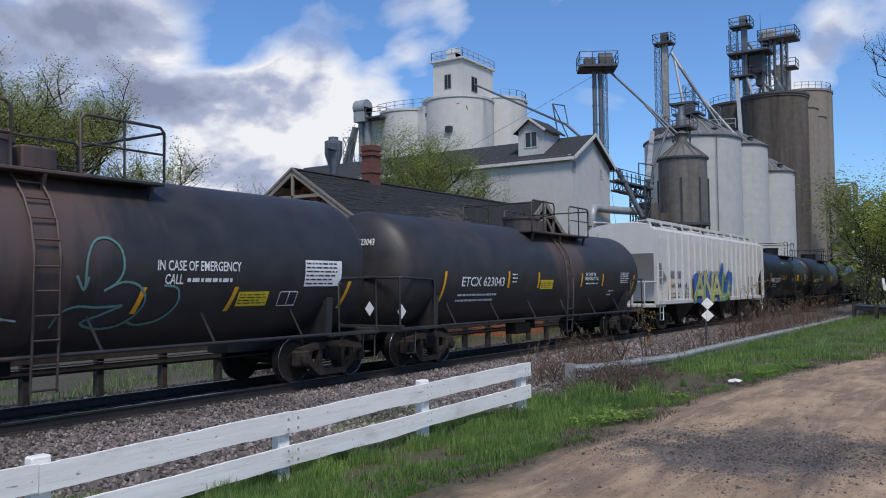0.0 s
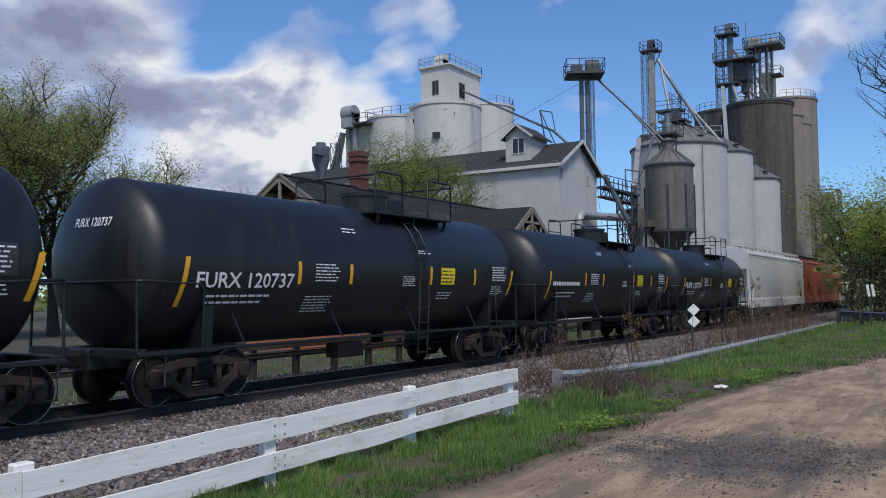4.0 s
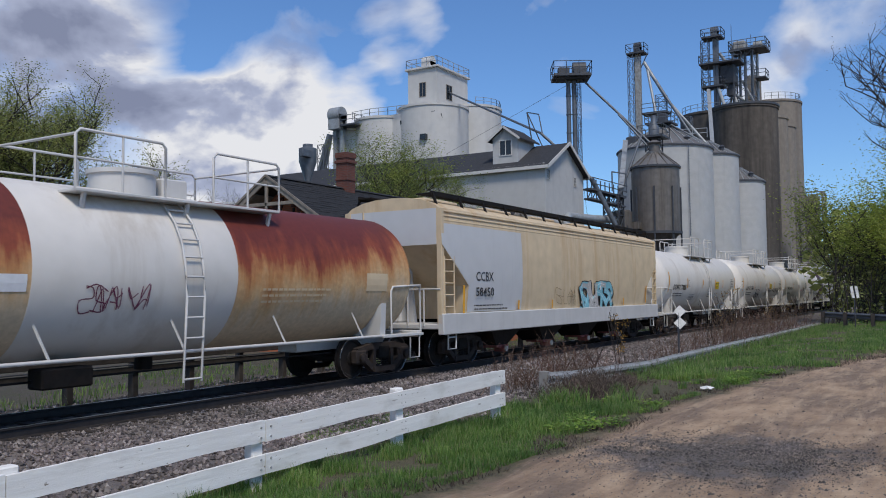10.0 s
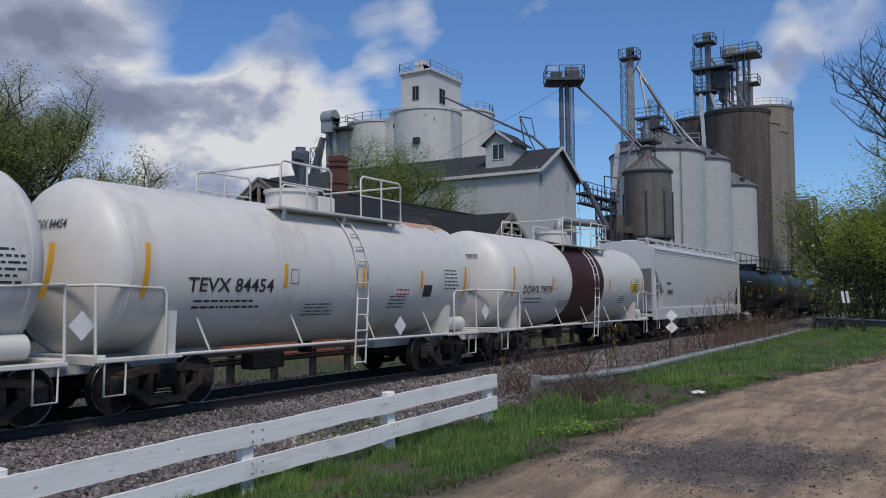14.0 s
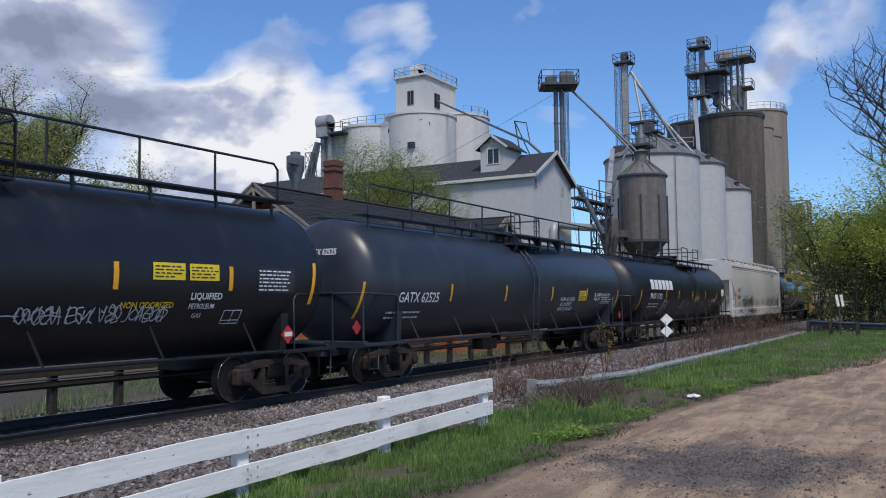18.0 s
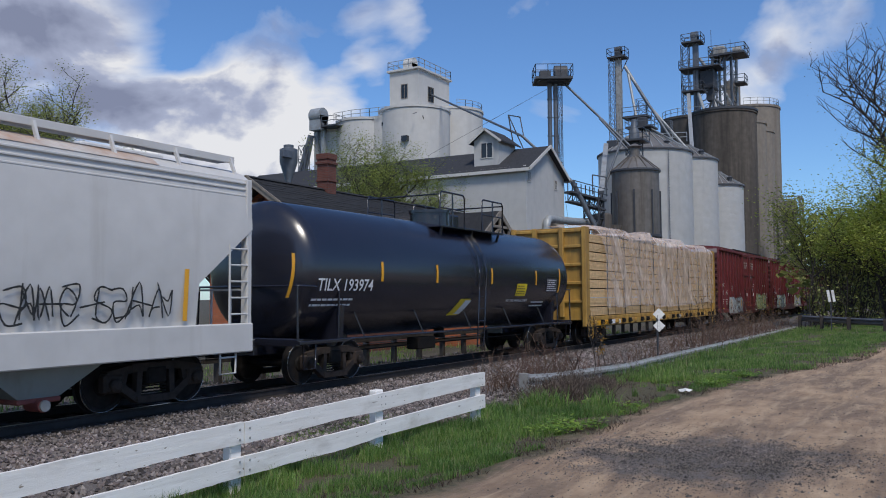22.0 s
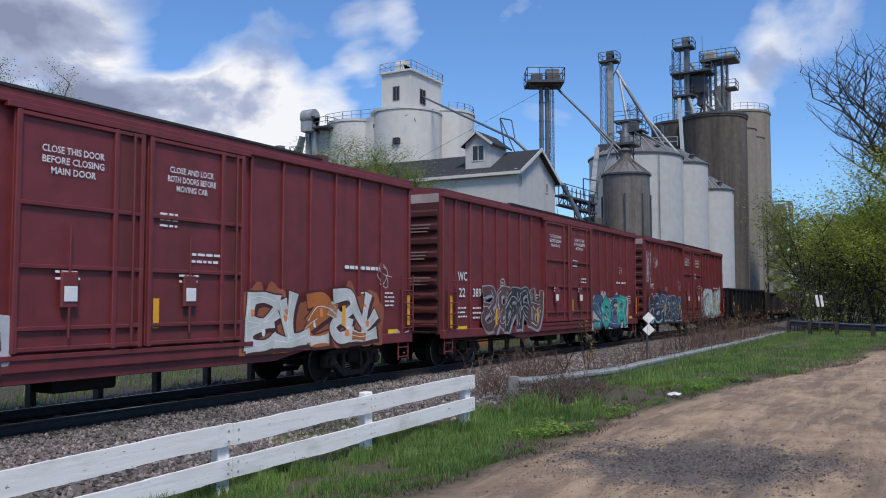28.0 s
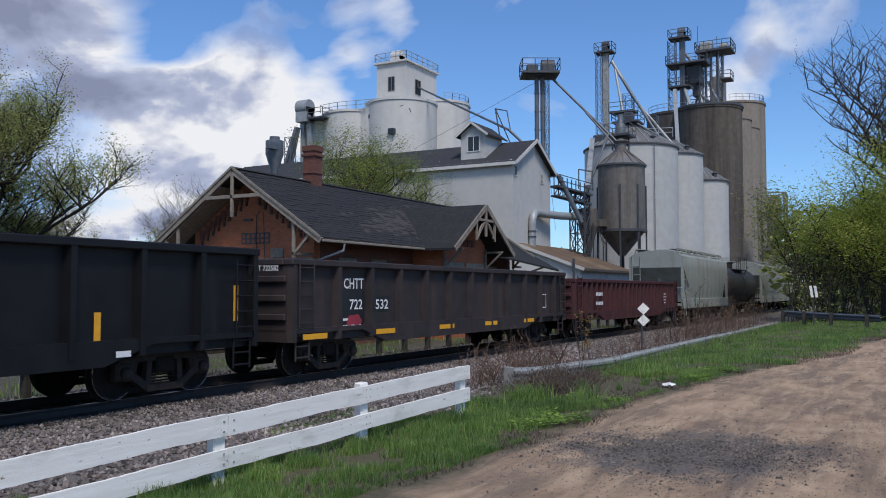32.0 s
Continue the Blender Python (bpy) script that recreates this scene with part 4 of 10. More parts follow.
def build_guard():
    g = thing("guard_rail", "bent galvanised steel guard rail half hidden by weeds", "guard rail")
    line = [(13.5, 6.12, 0.32), (14.6, 6.12, 0.255), (15.6, 6.12, 0.225), (16.6, 6.12, 0.20), (18.2, 6.12, 0.145), (19.3, 6.12, 0.12), (20.8, 6.12, 0.135), (23.0, 6.12, 0.13), (25.5, 6.12, 0.125), (29.4, 6.12, 0.12), (34.6, 6.12, 0.09), (40.2, 6.15, 0.085), (48.0, 6.3, 0.05)]
    for a, b in ((0, 5), (4, 9), (8, 13)):
        seg = line[a:b]
        fine = []
        for p, q in zip(seg, seg[1:]):
            fine += [tuple(p[k] + (q[k] - p[k]) * i / 4 for k in range(3)) for i in range(4)]
        part("beam", w_beam(fine + [seg[-1]]), GALV, g)
    for x, y, z in line[1:]:
        part("post", Shape().rbox(x - 0.07, x + 0.07, y + 0.02, y + 0.2, -0.6, z - 0.02, 0.01), TIMBER_DARK, g)
    part("end_plate", Shape().rbox(13.42, 13.49, 6.06, 6.24, -0.15, 0.34, 0.01), GALV, g)
    # the barrier that closes the road's end
    e = thing("road_end_barrier", "weathered steel barrier rail across the road's end", "guard rail")
    part("beam", w_beam([(48.6, 6.1, 0.62), (46.5, 5.0, 0.62), (44.4, 3.8, 0.62), (42.3, 2.5, 0.62), (40.8, 1.2, 0.62)]), LEG_STEEL, e)
    for x, y in ((48.2, 6.0), (45.8, 4.7), (43.4, 3.3), (41.2, 1.7)):
        part("post", Shape().rbox(x, x + 0.18, y, y + 0.18, -0.3, 0.62, 0.01), TIMBER_DARK, e)
    # dark barrier on the far side of the track
    b = thing("trackside_barrier", "dark timber and steel barrier beyond the track", "barrier")
    for i in range(34):
        x = 4.6 + 1.66 * i
        part("post", Shape().rbox(x - 0.075, x + 0.075, 16.0, 16.18, -0.8, 0.42, 0.012), TIMBER_DARK, b)
    for k in range(5):
        x0, x1 = 4 + 11.6 * k, 15.57 + 11.6 * k
        part("rail", Shape().rbox(x0, x1, 15.93, 16.0, 0.24, 0.40, 0.01), TIMBER_DARK, b)
        part("rail", Shape().rbox(x0, x1, 15.94, 16.0, 0.02, 0.14, 0.01), TIMBER_DARK, b)
        part("cable", Shape().pipe([(x0, 15.92, 0.17), (x1, 15.92, 0.19)], 0.016, 6), GRILLE_DARK, b)


build_guard()


def build_signs():
    s = thing("trackside_sign", "two pale diamond plates on a thin steel post", "sign")
    part("post", Shape().rbox(24.68, 24.73, 6.98, 7.03, -0.4, 1.1, 0.006), GRILLE_DARK, s)
    for z, r in ((1.13, 0.125), (0.79, 0.125)):
        m = Matrix.Translation((24.70, 6.95, z)) @ Matrix.Rotation(radians(-72), 4, "Z") @ Matrix.Rotation(radians(45), 4, "Y")
        part("plate", Shape().rbox(-r, r, -0.006, 0.006, -r, r, 0.003, m), WHITE_BOARD, s, "faded white diamond plate")
    o = thing("object_marker", "pair of slanted white marker plates on a post", "sign")
    part("post", Shape().rbox(43.98, 44.03, 4.15, 4.2, -0.3, 1.7, 0.006), GRILLE_DARK, o)
    for y in (4.05, 4.25):
        m = Matrix.Translation((43.95, y, 1.62)) @ Matrix.Rotation(radians(-8), 4, "X")
        part("plate", Shape().rbox(-0.01, 0.01, -0.06, 0.06, -0.28, 0.28, 0.004, m), WHITE_BOARD, o)
    l = thing("litter", "crumpled white paper scrap on the verge", "litter")
    rnd = random.Random(4)
    v = [(14.75 + 0.12 * math.cos(t) * rnd.uniform(0.6, 1.2), 3.72 + 0.12 * math.sin(t) * rnd.uniform(0.6, 1.2), 0.01 + rnd.uniform(0, 0.05)) for t in [0.7 * i for i in range(9)]]
    part("paper", Shape().add(v + [(14.75, 3.72, 0.08)], [(i, (i + 1) % 9, 9) for i in range(9)]), SIGN_PAPER, l)


SIGN_PAPER = material("white_paper", (0.7, 0.7, 0.68), 0.8, grain=0.05, scale=9.0, bump=0.1)
build_signs()


# ---- the brick depot ----
def build_depot():
    d = thing("railway_depot", "old orange-red brick railway depot with black shingle roof", "building")
    x0, x1, y0, y1, base, eave = 26.2, 44.0, 20.2, 26.5, -0.6, 3.5
    ridge_y, ridge_z = 23.3, 6.48
    # walls; the gable ends rise to the roof
    for x, n in ((x0, "wall"), (x1, "wall")):
        part(n, Shape().prism([(y0, base), (y1, base), (y1, 4.35), (ridge_y, 6.28), (y0, 4.35)], "x", x, x + 0.35), BRICK_RED, d)
    for y, cuts in ((y0, (27.9, 30.2, 41.5)), (y1 - 0.35, ())):
        xs = [x0 + 0.35]
        for c in cuts:
            xs += [c, c + 0.95]
        xs.append(x1)
        s = Shape()
        for i in range(0, len(xs), 2):
            s.box(xs[i], xs[i + 1], y, y + 0.35, base, 4.3)
        for c in cuts:
            s.box(c, c + 0.95, y, y + 0.35, base, 0.6).box(c, c + 0.95, y, y + 0.35, 2.75, 4.3)
        part("wall", s, BRICK_DARK if y == y0 else BRICK_RED, d)
    for c in (27.9, 30.2, 41.5):
        w = part("window", Shape().box(c, c + 0.95, y0 + 0.16, y0 + 0.2, 0.6, 2.75), GLASS_DARK, d, "dark boarded sash window")
        part("lintel", Shape().rbox(c - 0.15, c + 1.1, y0 - 0.04, y0 + 0.1, 2.75, 3.0, 0.015), TRIM_WOOD, w, "pale stone lintel")
        part("sill", Shape().rbox(c - 0.1, c + 1.05, y0 - 0.06, y0 + 0.1, 0.5, 0.6, 0.015), TRIM_WOOD, w)
    # main roof in rows of shingles
    rows = 26
    for side in (0, 1):
        ye, z_e = (18.95, 3.62) if side == 0 else (27.65, 3.6)
        r = part("roof_slope", Shape().add([(25.0, ye, z_e), (45.0, ye, z_e - (0.12 if side == 0 else 0)), (45.0, ridge_y, ridge_z), (25.0, ridge_y, ridge_z), (25.0, ye, z_e - 0.1), (45.0, ye, z_e - 0.22), (45.0, ridge_y, ridge_z - 0.12), (25.0, ridge_y, ridge_z - 0.12)],
                                           [(0, 1, 2, 3), (7, 6, 5, 4), (0, 4, 5, 1), (1, 5, 6, 2), (2, 6, 7, 3), (3, 7, 4, 0)]), TIMBER_DARK, d)
        rnd = random.Random(side)
        for i in range(rows):
            t0, t1 = i / rows, (i + 1.25) / rows
            s = Shape()
            x = 24.97
            while x < 45.0:
                w = rnd.uniform(0.28, 0.6)
                xe = min(45.03, x + w)
                lift = 0.018 + rnd.uniform(0, 0.02)
                sag = rnd.uniform(-0.02, 0.02)
                a = (ye + (ridge_y - ye) * t0 + sag, z_e + (ridge_z - z_e) * t0 + lift - 0.006 * (x - 25) * (1 - t0))
                b = (ye + (ridge_y - ye) * min(1, t1), z_e + (ridge_z - z_e) * min(1, t1) + 0.012 - 0.006 * (x - 25) * (1 - min(1, t1)))
                s.add([(x, *a), (xe - 0.012, *a), (xe - 0.012, *b), (x, *b), (x, a[0], a[1] - 0.02), (xe - 0.012, a[0], a[1] - 0.02)], [(0, 1, 2, 3), (4, 5, 1, 0)])
                x = xe
            part("shingle_course", s, OLD_SHINGLE, r)
    part("ridge_cap", Shape().prism([(ridge_y - 0.16, ridge_z - 0.02), (ridge_y, ridge_z + 0.07), (ridge_y + 0.16, ridge_z - 0.02)], "x", 24.95, 45.05), OLD_SHINGLE, d)
    # barge boards, truss and brackets of the gable end
    for x in (24.96, 44.96):
        for ye, z_e in ((18.95, 3.55), (27.65, 3.52)):
            part("barge_board", Shape().beam((x, ye, z_e - 0.05), (x, ridge_y, ridge_z - 0.1), 0.07, 0.24), TRIM_WOOD, d)
            part("barge_trim", Shape().beam((x - 0.05, ye, z_e + 0.07), (x - 0.05, ridge_y, ridge_z + 0.03), 0.05, 0.09), TRIM_WOOD, d)
        part("tie_beam", Shape().rbox(x - 0.05, x + 0.05, 21.9, 24.7, 5.28, 5.42, 0.012), TRIM_WOOD, d)
        part("king_post", Shape().rbox(x - 0.05, x + 0.05, ridge_y - 0.06, ridge_y + 0.06, 4.55, 6.3, 0.012), TRIM_WOOD, d)
        for ye in (20.3, 26.3):
            s = 1 if ye > ridge_y else -1
            part("eave_bracket", Shape().beam((x + 0.1, ye, 3.0), (x + 0.1, ye + s * 0.9, 4.0 - 0.1), 0.1).rbox(x + 0.05, x + 1.2, ye - 0.06, ye + 0.06, 3.0, 3.12, 0.01).rbox(x + 0.05, x + 0.16, ye - 0.06, ye + 0.06, 2.9, 4.3, 0.01), TRIM_WOOD, d)
    part("rake_board", Shape().beam((25.6, 27.4, 3.45), (25.6, 24.0, 5.8), 1.1, 0.05), TRIM_WOOD, d)
    # stepped corbels under the rake
    for k in range(9):
        for s in (-1, 1):
            y = ridge_y + s * (0.35 + 0.30 * k)
            z = 5.62 - 0.195 * k
            part("corbel", Shape().rbox(x0 - 0.09, x0, y - 0.10, y + 0.10, z - 0.30, z, 0.01), BRICK_DARK, d)
            part("corbel", Shape().rbox(x0 - 0.05, x0, y - 0.06, y + 0.06, z - 0.52, z - 0.32, 0.01), TIMBER_DARK, d)
            part("corbel", Shape().rbox(x0 - 0.06, x0, y - 0.16, y + 0.16, z - 0.02, z + 0.14, 0.01), BRICK_DARK, d)
    part("string_course", Shape().rbox(x0 - 0.06, x0, y0, y1, 2.75, 2.95, 0.01), TRIM_WOOD, d)
    part("lattice", Shape().rbox(x0 - 0.03, x0, 22.4, 23.9, 3.55, 4.0, 0.01), GRILLE_DARK, d, "dark iron lattice vent")
    for i in range(6):
        for j in range(2):
            part("lattice_hole", Shape().rbox(x0 - 0.045, x0 - 0.028, 22.48 + 0.24 * i, 22.62 + 0.24 * i, 3.6 + 0.2 * j, 3.74 + 0.2 * j, 0.003), BRICK_RED, d)
    part("conduit", Shape().pipe([(x0 - 0.08, 23.05, 2.6), (x0 - 0.08, 23.05, 4.7), (x0 - 0.08, 22.9, 4.85)], 0.02, 6).pipe([(x0 - 0.08, 22.6, 2.6), (x0 - 0.08, 22.7, 4.8)], 0.016, 6), GRILLE_DARK, d)
    part("insulator_bar", Shape().rbox(x0 - 0.1, x0, 23.3, 23.75, 4.5, 4.58, 0.01), GRILLE_DARK, d)
    part("notice_board", Shape().rbox(x0 - 0.05, x0, 21.7, 22.35, 2.98, 3.35, 0.01), TRIM_WOOD, d)
    # gutter and downpipe
    part("gutter", Shape().rbox(25.0, 32.4, 18.86, 18.96, 3.46, 3.56, 0.02), TRIM_WOOD, d)
    part("downpipe", Shape().pipe([(26.4, 18.92, 3.46), (26.4, 18.95, 3.2), (25.9, 20.05, 2.75), (25.9, 20.1, -0.4)], 0.05, 8), PALE_STEEL, d)
    # track-side cross gable
    cx, cy, pz = 35.75, 17.5, 5.72
    for s in (-1, 1):
        e = (cx + s * 3.15, 3.55 - (0.08 if s > 0 else 0))
        yb = 18.95 + (23.3 - 18.95) * (pz - 3.62) / (ridge_z - 3.62)
        part("gable_roof", Shape().add([(e[0], cy, e[1]), (cx, cy, pz), (cx, yb, pz), (e[0], 19.3, e[1]), (e[0], cy, e[1] - 0.1), (cx, cy, pz - 0.12), (cx, yb, pz - 0.12), (e[0], 19.3, e[1] - 0.1)],
                                       [(0, 1, 2, 3), (7, 6, 5, 4), (0, 4, 5, 1), (1, 5, 6, 2), (2, 6, 7, 3), (3, 7, 4, 0)]), OLD_SHINGLE, d)
        part("barge_board", Shape().beam((e[0], cy - 0.04, e[1] - 0.06), (cx, cy - 0.04, pz - 0.1), 0.07, 0.22), TRIM_WOOD, d)
        part("truss_strut", Shape().beam((cx + s * 0.95, cy, 4.0), (cx + s * 0.95, cy, 4.98), 0.09).beam((cx + s * 0.9, cy, 4.1), (cx + s * 0.15, cy, 4.85), 0.07), TRIM_WOOD, d)
        part("bay_bracket", Shape().beam((cx + s * 2.1, cy + 0.2, 3.5), (cx + s * 2.1, 18.6, 2.7), 0.09).beam((cx + s * 2.1, cy + 0.1, 3.55), (cx + s * 2.1, 18.6, 3.55), 0.09).beam((cx + s * 2.1, 18.55, 2.4), (cx + s * 2.1, 18.55, 3.7), 0.09), TRIM_WOOD, d)
    part("truss_tie", Shape().rbox(cx - 1.05, cx + 1.05, cy - 0.05, cy + 0.05, 4.9, 5.02, 0.01), TRIM_WOOD, d)
    part("king_post", Shape().rbox(cx - 0.05, cx + 0.05, cy - 0.06, cy + 0.05, 4.2, 5.6, 0.01), TRIM_WOOD, d)
    arch = [(cx + 0.75 * math.cos(radians(a)), cy, 4.15 + 0.7 * math.sin(radians(a))) for a in range(0, 181, 20)]
    part("truss_arch", Shape().pipe(arch, 0.045, 6), TRIM_WOOD, d)
    for name, x0, x1, y0, y1, z0, z1 in (("bay_pier", -2.2, -1.0, 18.65, 19.0, base, 3.9), ("bay_pier", 1.0, 2.2, 18.65, 19.0, base, 3.9), ("bay_apron", -1.0, 1.0, 18.65, 19.0, base, 0.7),
                                         ("bay_head", -1.0, 1.0, 18.65, 19.0, 2.7, 3.9), ("bay_cheek", -2.2, -1.85, 19.0, 20.2, base, 3.9), ("bay_cheek", 1.85, 2.2, 19.0, 20.2, base, 3.9)):
        part(name, Shape().box(cx + x0, cx + x1, y0, y1, z0, z1), BRICK_RED, d)
    part("bay_gable", Shape().prism([(cx - 2.2, 3.9), (cx + 2.2, 3.9), (cx, 5.35)], "y", 18.65, 19.0), BRICK_RED, d)
    part("bay_window", Shape().box(cx - 1.0, cx + 1.0, 18.82, 18.86, 0.7, 2.7), GLASS_DARK, d)
    for x in (cx - 2.1, cx + 0.1):
        part("lintel", Shape().rbox(x, x + 1.9, 18.58, 18.65, 2.72, 2.98, 0.012), TRIM_WOOD, d, "pale stone lintel")
    for k in range(5):
        part("louvre", Shape().rbox(cx - 0.9 + 0.4 * k, cx - 0.62 + 0.4 * k, 18.6, 18.65, 3.75, 4.1, 0.008), BRICK_DARK, d)
    # lower roof beyond, drooping at its corner
    part("canopy_roof", Shape().add([(38.6, 18.4, 3.5), (45.4, 17.6, 2.85), (45.4, 20.4, 4.4), (38.6, 20.4, 4.4), (38.6, 18.4, 3.4), (45.4, 17.6, 2.75), (45.4, 20.4, 4.3), (38.6, 20.4, 4.3)], [(0, 1, 2, 3), (7, 6, 5, 4), (0, 4, 5, 1), (1, 5, 6, 2), (2, 6, 7, 3), (3, 7, 4, 0)]), OLD_SHINGLE, d)
    part("canopy_brace", Shape().beam((43.6, 20.1, 2.2), (44.6, 18.2, 3.0), 0.1), TRIM_WOOD, d)
    # chimney in courses
    ch = part("chimney", Shape().box(29.76, 30.36, 23.0, 23.6, 5.6, 7.85), BRICK_DARK, d)
    for q in ((29.70, 30.42, 22.94, 23.66, 7.62, 7.74), (29.72, 30.40, 22.96, 23.64, 7.85, 8.1), (29.72, 30.40, 22.96, 23.64, 6.85, 6.94)):
        part("chimney_band", Shape().rbox(*q, 0.01), BRICK_DARK, ch)


build_depot()


# ---- the white mill ----
def window_unit(parent, x, y, z, w, h, face, frame=SIDING):
    """A small window: frame, glass and a middle bar. face: 'x' or 'y', the wall's normal, looking back."""
    def bx(a0, a1, b0, b1, t0, t1):
        return (x - t1, x - t0, y + a0, y + a1, z + b0, z + b1) if face == "x" else (x + a0, x + a1, y - t1, y - t0, z + b0, z + b1)
    o = part("window", Shape().box(*bx(-w / 2, w / 2, -h / 2, h / 2, 0.0, 0.02)), GLASS_DARK, parent, "dark window pane")
    s = Shape()
    for a0, a1, b0, b1 in ((-w / 2 - 0.08, -w / 2, -h / 2 - 0.08, h / 2 + 0.08), (w / 2, w / 2 + 0.08, -h / 2 - 0.08, h / 2 + 0.08), (-w / 2, w / 2, h / 2, h / 2 + 0.08), (-w / 2, w / 2, -h / 2 - 0.08, -h / 2), (-0.03, 0.03, -h / 2, h / 2)):
        s.rbox(*bx(a0, a1, b0, b1, 0.0, 0.06), 0.008)
    part("frame", s, frame, o)


def build_mill():
    m = thing("grain_mill", "tall white clapboard grain mill with a dark gable roof", "building")
    x0, x1, y0, y1, base, eave = 66.5, 75.2, 30.0, 64.0, -0.7, 13.0
    cx, rz = 70.85, 15.35
    part("wall", Shape().box(x0, x0 + 0.25, y0 + 0.25, y1, base, eave), SIDING, m)
    part("wall", Shape().box(x1 - 0.25, x1, y0 + 0.25, y1, base, eave), SIDING, m)
    part("wall", Shape().prism([(x0, base), (x1, base), (x1, eave), (cx, rz - 0.15), (x0, eave)], "y", y0, y0 + 0.25), SIDING, m)
    part("wall", Shape().prism([(x0 + 0.25, base), (x1 - 0.25, base), (x1 - 0.25, eave), (cx, rz - 0.2), (x0 + 0.25, eave)], "y", y1 - 0.25, y1), SIDING, m)
    part("corner_board", Shape().rbox(x0 - 0.02, x0 + 0.16, y0 - 0.02, y0 + 0.16, base, eave, 0.008), SIDING, m)
    for s in (-1, 1):
        xe = cx + s * 4.75
        part("roof_slope", Shape().add([(xe, 29.5, 12.78), (cx, 29.5, rz), (cx, y1 + 0.3, rz), (xe, y1 + 0.3, 12.78), (xe, 29.5, 12.62), (cx, 29.5, rz - 0.16), (cx, y1 + 0.3, rz - 0.16), (xe, y1 + 0.3, 12.62)],
                                       [(0, 1, 2, 3), (7, 6, 5, 4), (0, 4, 5, 1), (1, 5, 6, 2), (2, 6, 7, 3), (3, 7, 4, 0)]), SHINGLE, m)
        part("rake_board", Shape().beam((xe, 29.46, 12.66), (cx, 29.46, rz - 0.06), 0.06, 0.3), CONCRETE_WHITE, m)
        part("eave_board", Shape().rbox(xe - 0.05, xe + 0.05, 29.5, y1, 12.5, 12.78, 0.01), CONCRETE_WHITE, m)
    for x, z in ((67.15, 12.1), (73.15, 12.05)):
        window_unit(m, x, y0, z, 0.45, 0.8, "y")
    # dormer
    d = part("dormer", Shape().prism([(33.0, 13.4), (35.5, 13.4), (35.5, 15.9), (34.25, 16.75), (33.0, 15.9)], "x", 67.4, 70.8), SIDING, m)
    window_unit(m, 67.4, 34.2, 14.85, 1.1, 1.3, "x", CONCRETE_WHITE)
    for s in (-1, 1):
        part("dormer_roof", Shape().add([(67.0, 34.25 + s * 1.65, 15.62), (67.0, 34.25, 16.85), (71.2, 34.25, 16.85), (71.2, 34.25 + s * 1.65, 15.62), (67.0, 34.25 + s * 1.65, 15.48), (67.0, 34.25, 16.71), (71.2, 34.25, 16.71), (71.2, 34.25 + s * 1.65, 15.48)],
                                        [(0, 1, 2, 3), (7, 6, 5, 4), (0, 4, 5, 1), (1, 5, 6, 2), (2, 6, 7, 3), (3, 7, 4, 0)]), SHINGLE, d)
        part("dormer_fascia", Shape().beam((66.97, 34.25 + s * 1.65, 15.5), (66.97, 34.25, 16.74), 0.05, 0.2), CONCRETE_WHITE, d)
    # lean-to shed with a dusty roof
    s = thing("lean_to_shed", "white lean-to shed with a rusty grain-dusted roof", "shed")
    part("wall", Shape().prism([(23.9, -0.7), (29.9, -0.7), (29.9, 5.7), (23.9, 3.55)], "x", 66.6, 66.85), CONCRETE_WHITE, s)
    part("wall", Shape().box(66.85, 80.6, 23.9, 24.15, -0.7, 3.5), SIDING, s)
    part("wall", Shape().prism([(24.15, -0.7), (29.9, -0.7), (29.9, 5.6), (24.15, 3.5)], "x", 80.4, 80.6), SIDING, s)
    part("roof", Shape().add([(66.3, 23.5, 3.5), (80.9, 23.5, 3.5), (80.9, 29.98, 5.85), (66.3, 29.98, 5.85), (66.3, 23.5, 3.38), (80.9, 23.5, 3.38), (80.9, 29.98, 5.73), (66.3, 29.98, 5.73)],
                             [(0, 1, 2, 3), (7, 6, 5, 4), (0, 4, 5, 1), (1, 5, 6, 2), (2, 6, 7, 3), (3, 7, 4, 0)]), GRAIN_DUST, s)
    part("fascia", Shape().rbox(66.3, 80.9, 23.44, 23.5, 3.3, 3.52, 0.01), CONCRETE_DARK, s)
    part("rake_board", Shape().beam((66.27, 23.5, 3.42), (66.27, 29.9, 5.77), 0.06, 0.25), CONCRETE_WHITE, s)
    part("stove_pipe", Shape().cyl((66.0, 24.3, -0.6), (66.0, 24.3, 4.3), 0.11, 10), GRILLE_DARK, s)
    # duct from the mill to the cyclone
    c = thing("dust_cyclone", "weathered brown dust cyclone with a curved duct", "machine")
    pts = [(70.0, 29.7, 5.2), (70.0, 29.65, 7.8)] + [(70.0 + 0.9 - 0.9 * math.cos(radians(a)), 29.65, 7.8 + 0.9 * math.sin(radians(a))) for a in (20, 45, 70, 90)] + [(75.0, 29.1, 8.75), (79.4, 28.4, 8.9)]
    part("duct", Shape().pipe(pts, 0.36, 14), PALE_STEEL, c)
    for q in ((70.0, 29.68, 6.5), (70.0, 29.68, 7.0)):
        part("duct_band", Shape().cyl((q[0], q[1], q[2] - 0.04), (q[0], q[1], q[2] + 0.04), 0.39, 14), GRILLE_DARK, c)
    part("barrel", Shape().lathe([(0.95, 8.0), (0.95, 9.7), (0.75, 9.85), (0.1, 9.95)], (80.2, 28.0, 0), 20), BIN_STEEL, c)
    part("cone", Shape().lathe([(0.18, 5.0), (0.95, 8.0)], (80.2, 28.0, 0), 20), BIN_STEEL, c)
    for dx in (-0.8, 0.8):
        for dy in (-0.8, 0.8):
            part("leg", Shape().beam((80.2 + dx, 28 + dy, 3.9), (80.2 + dx, 28 + dy, 8.3), 0.1), GRILLE_DARK, c)
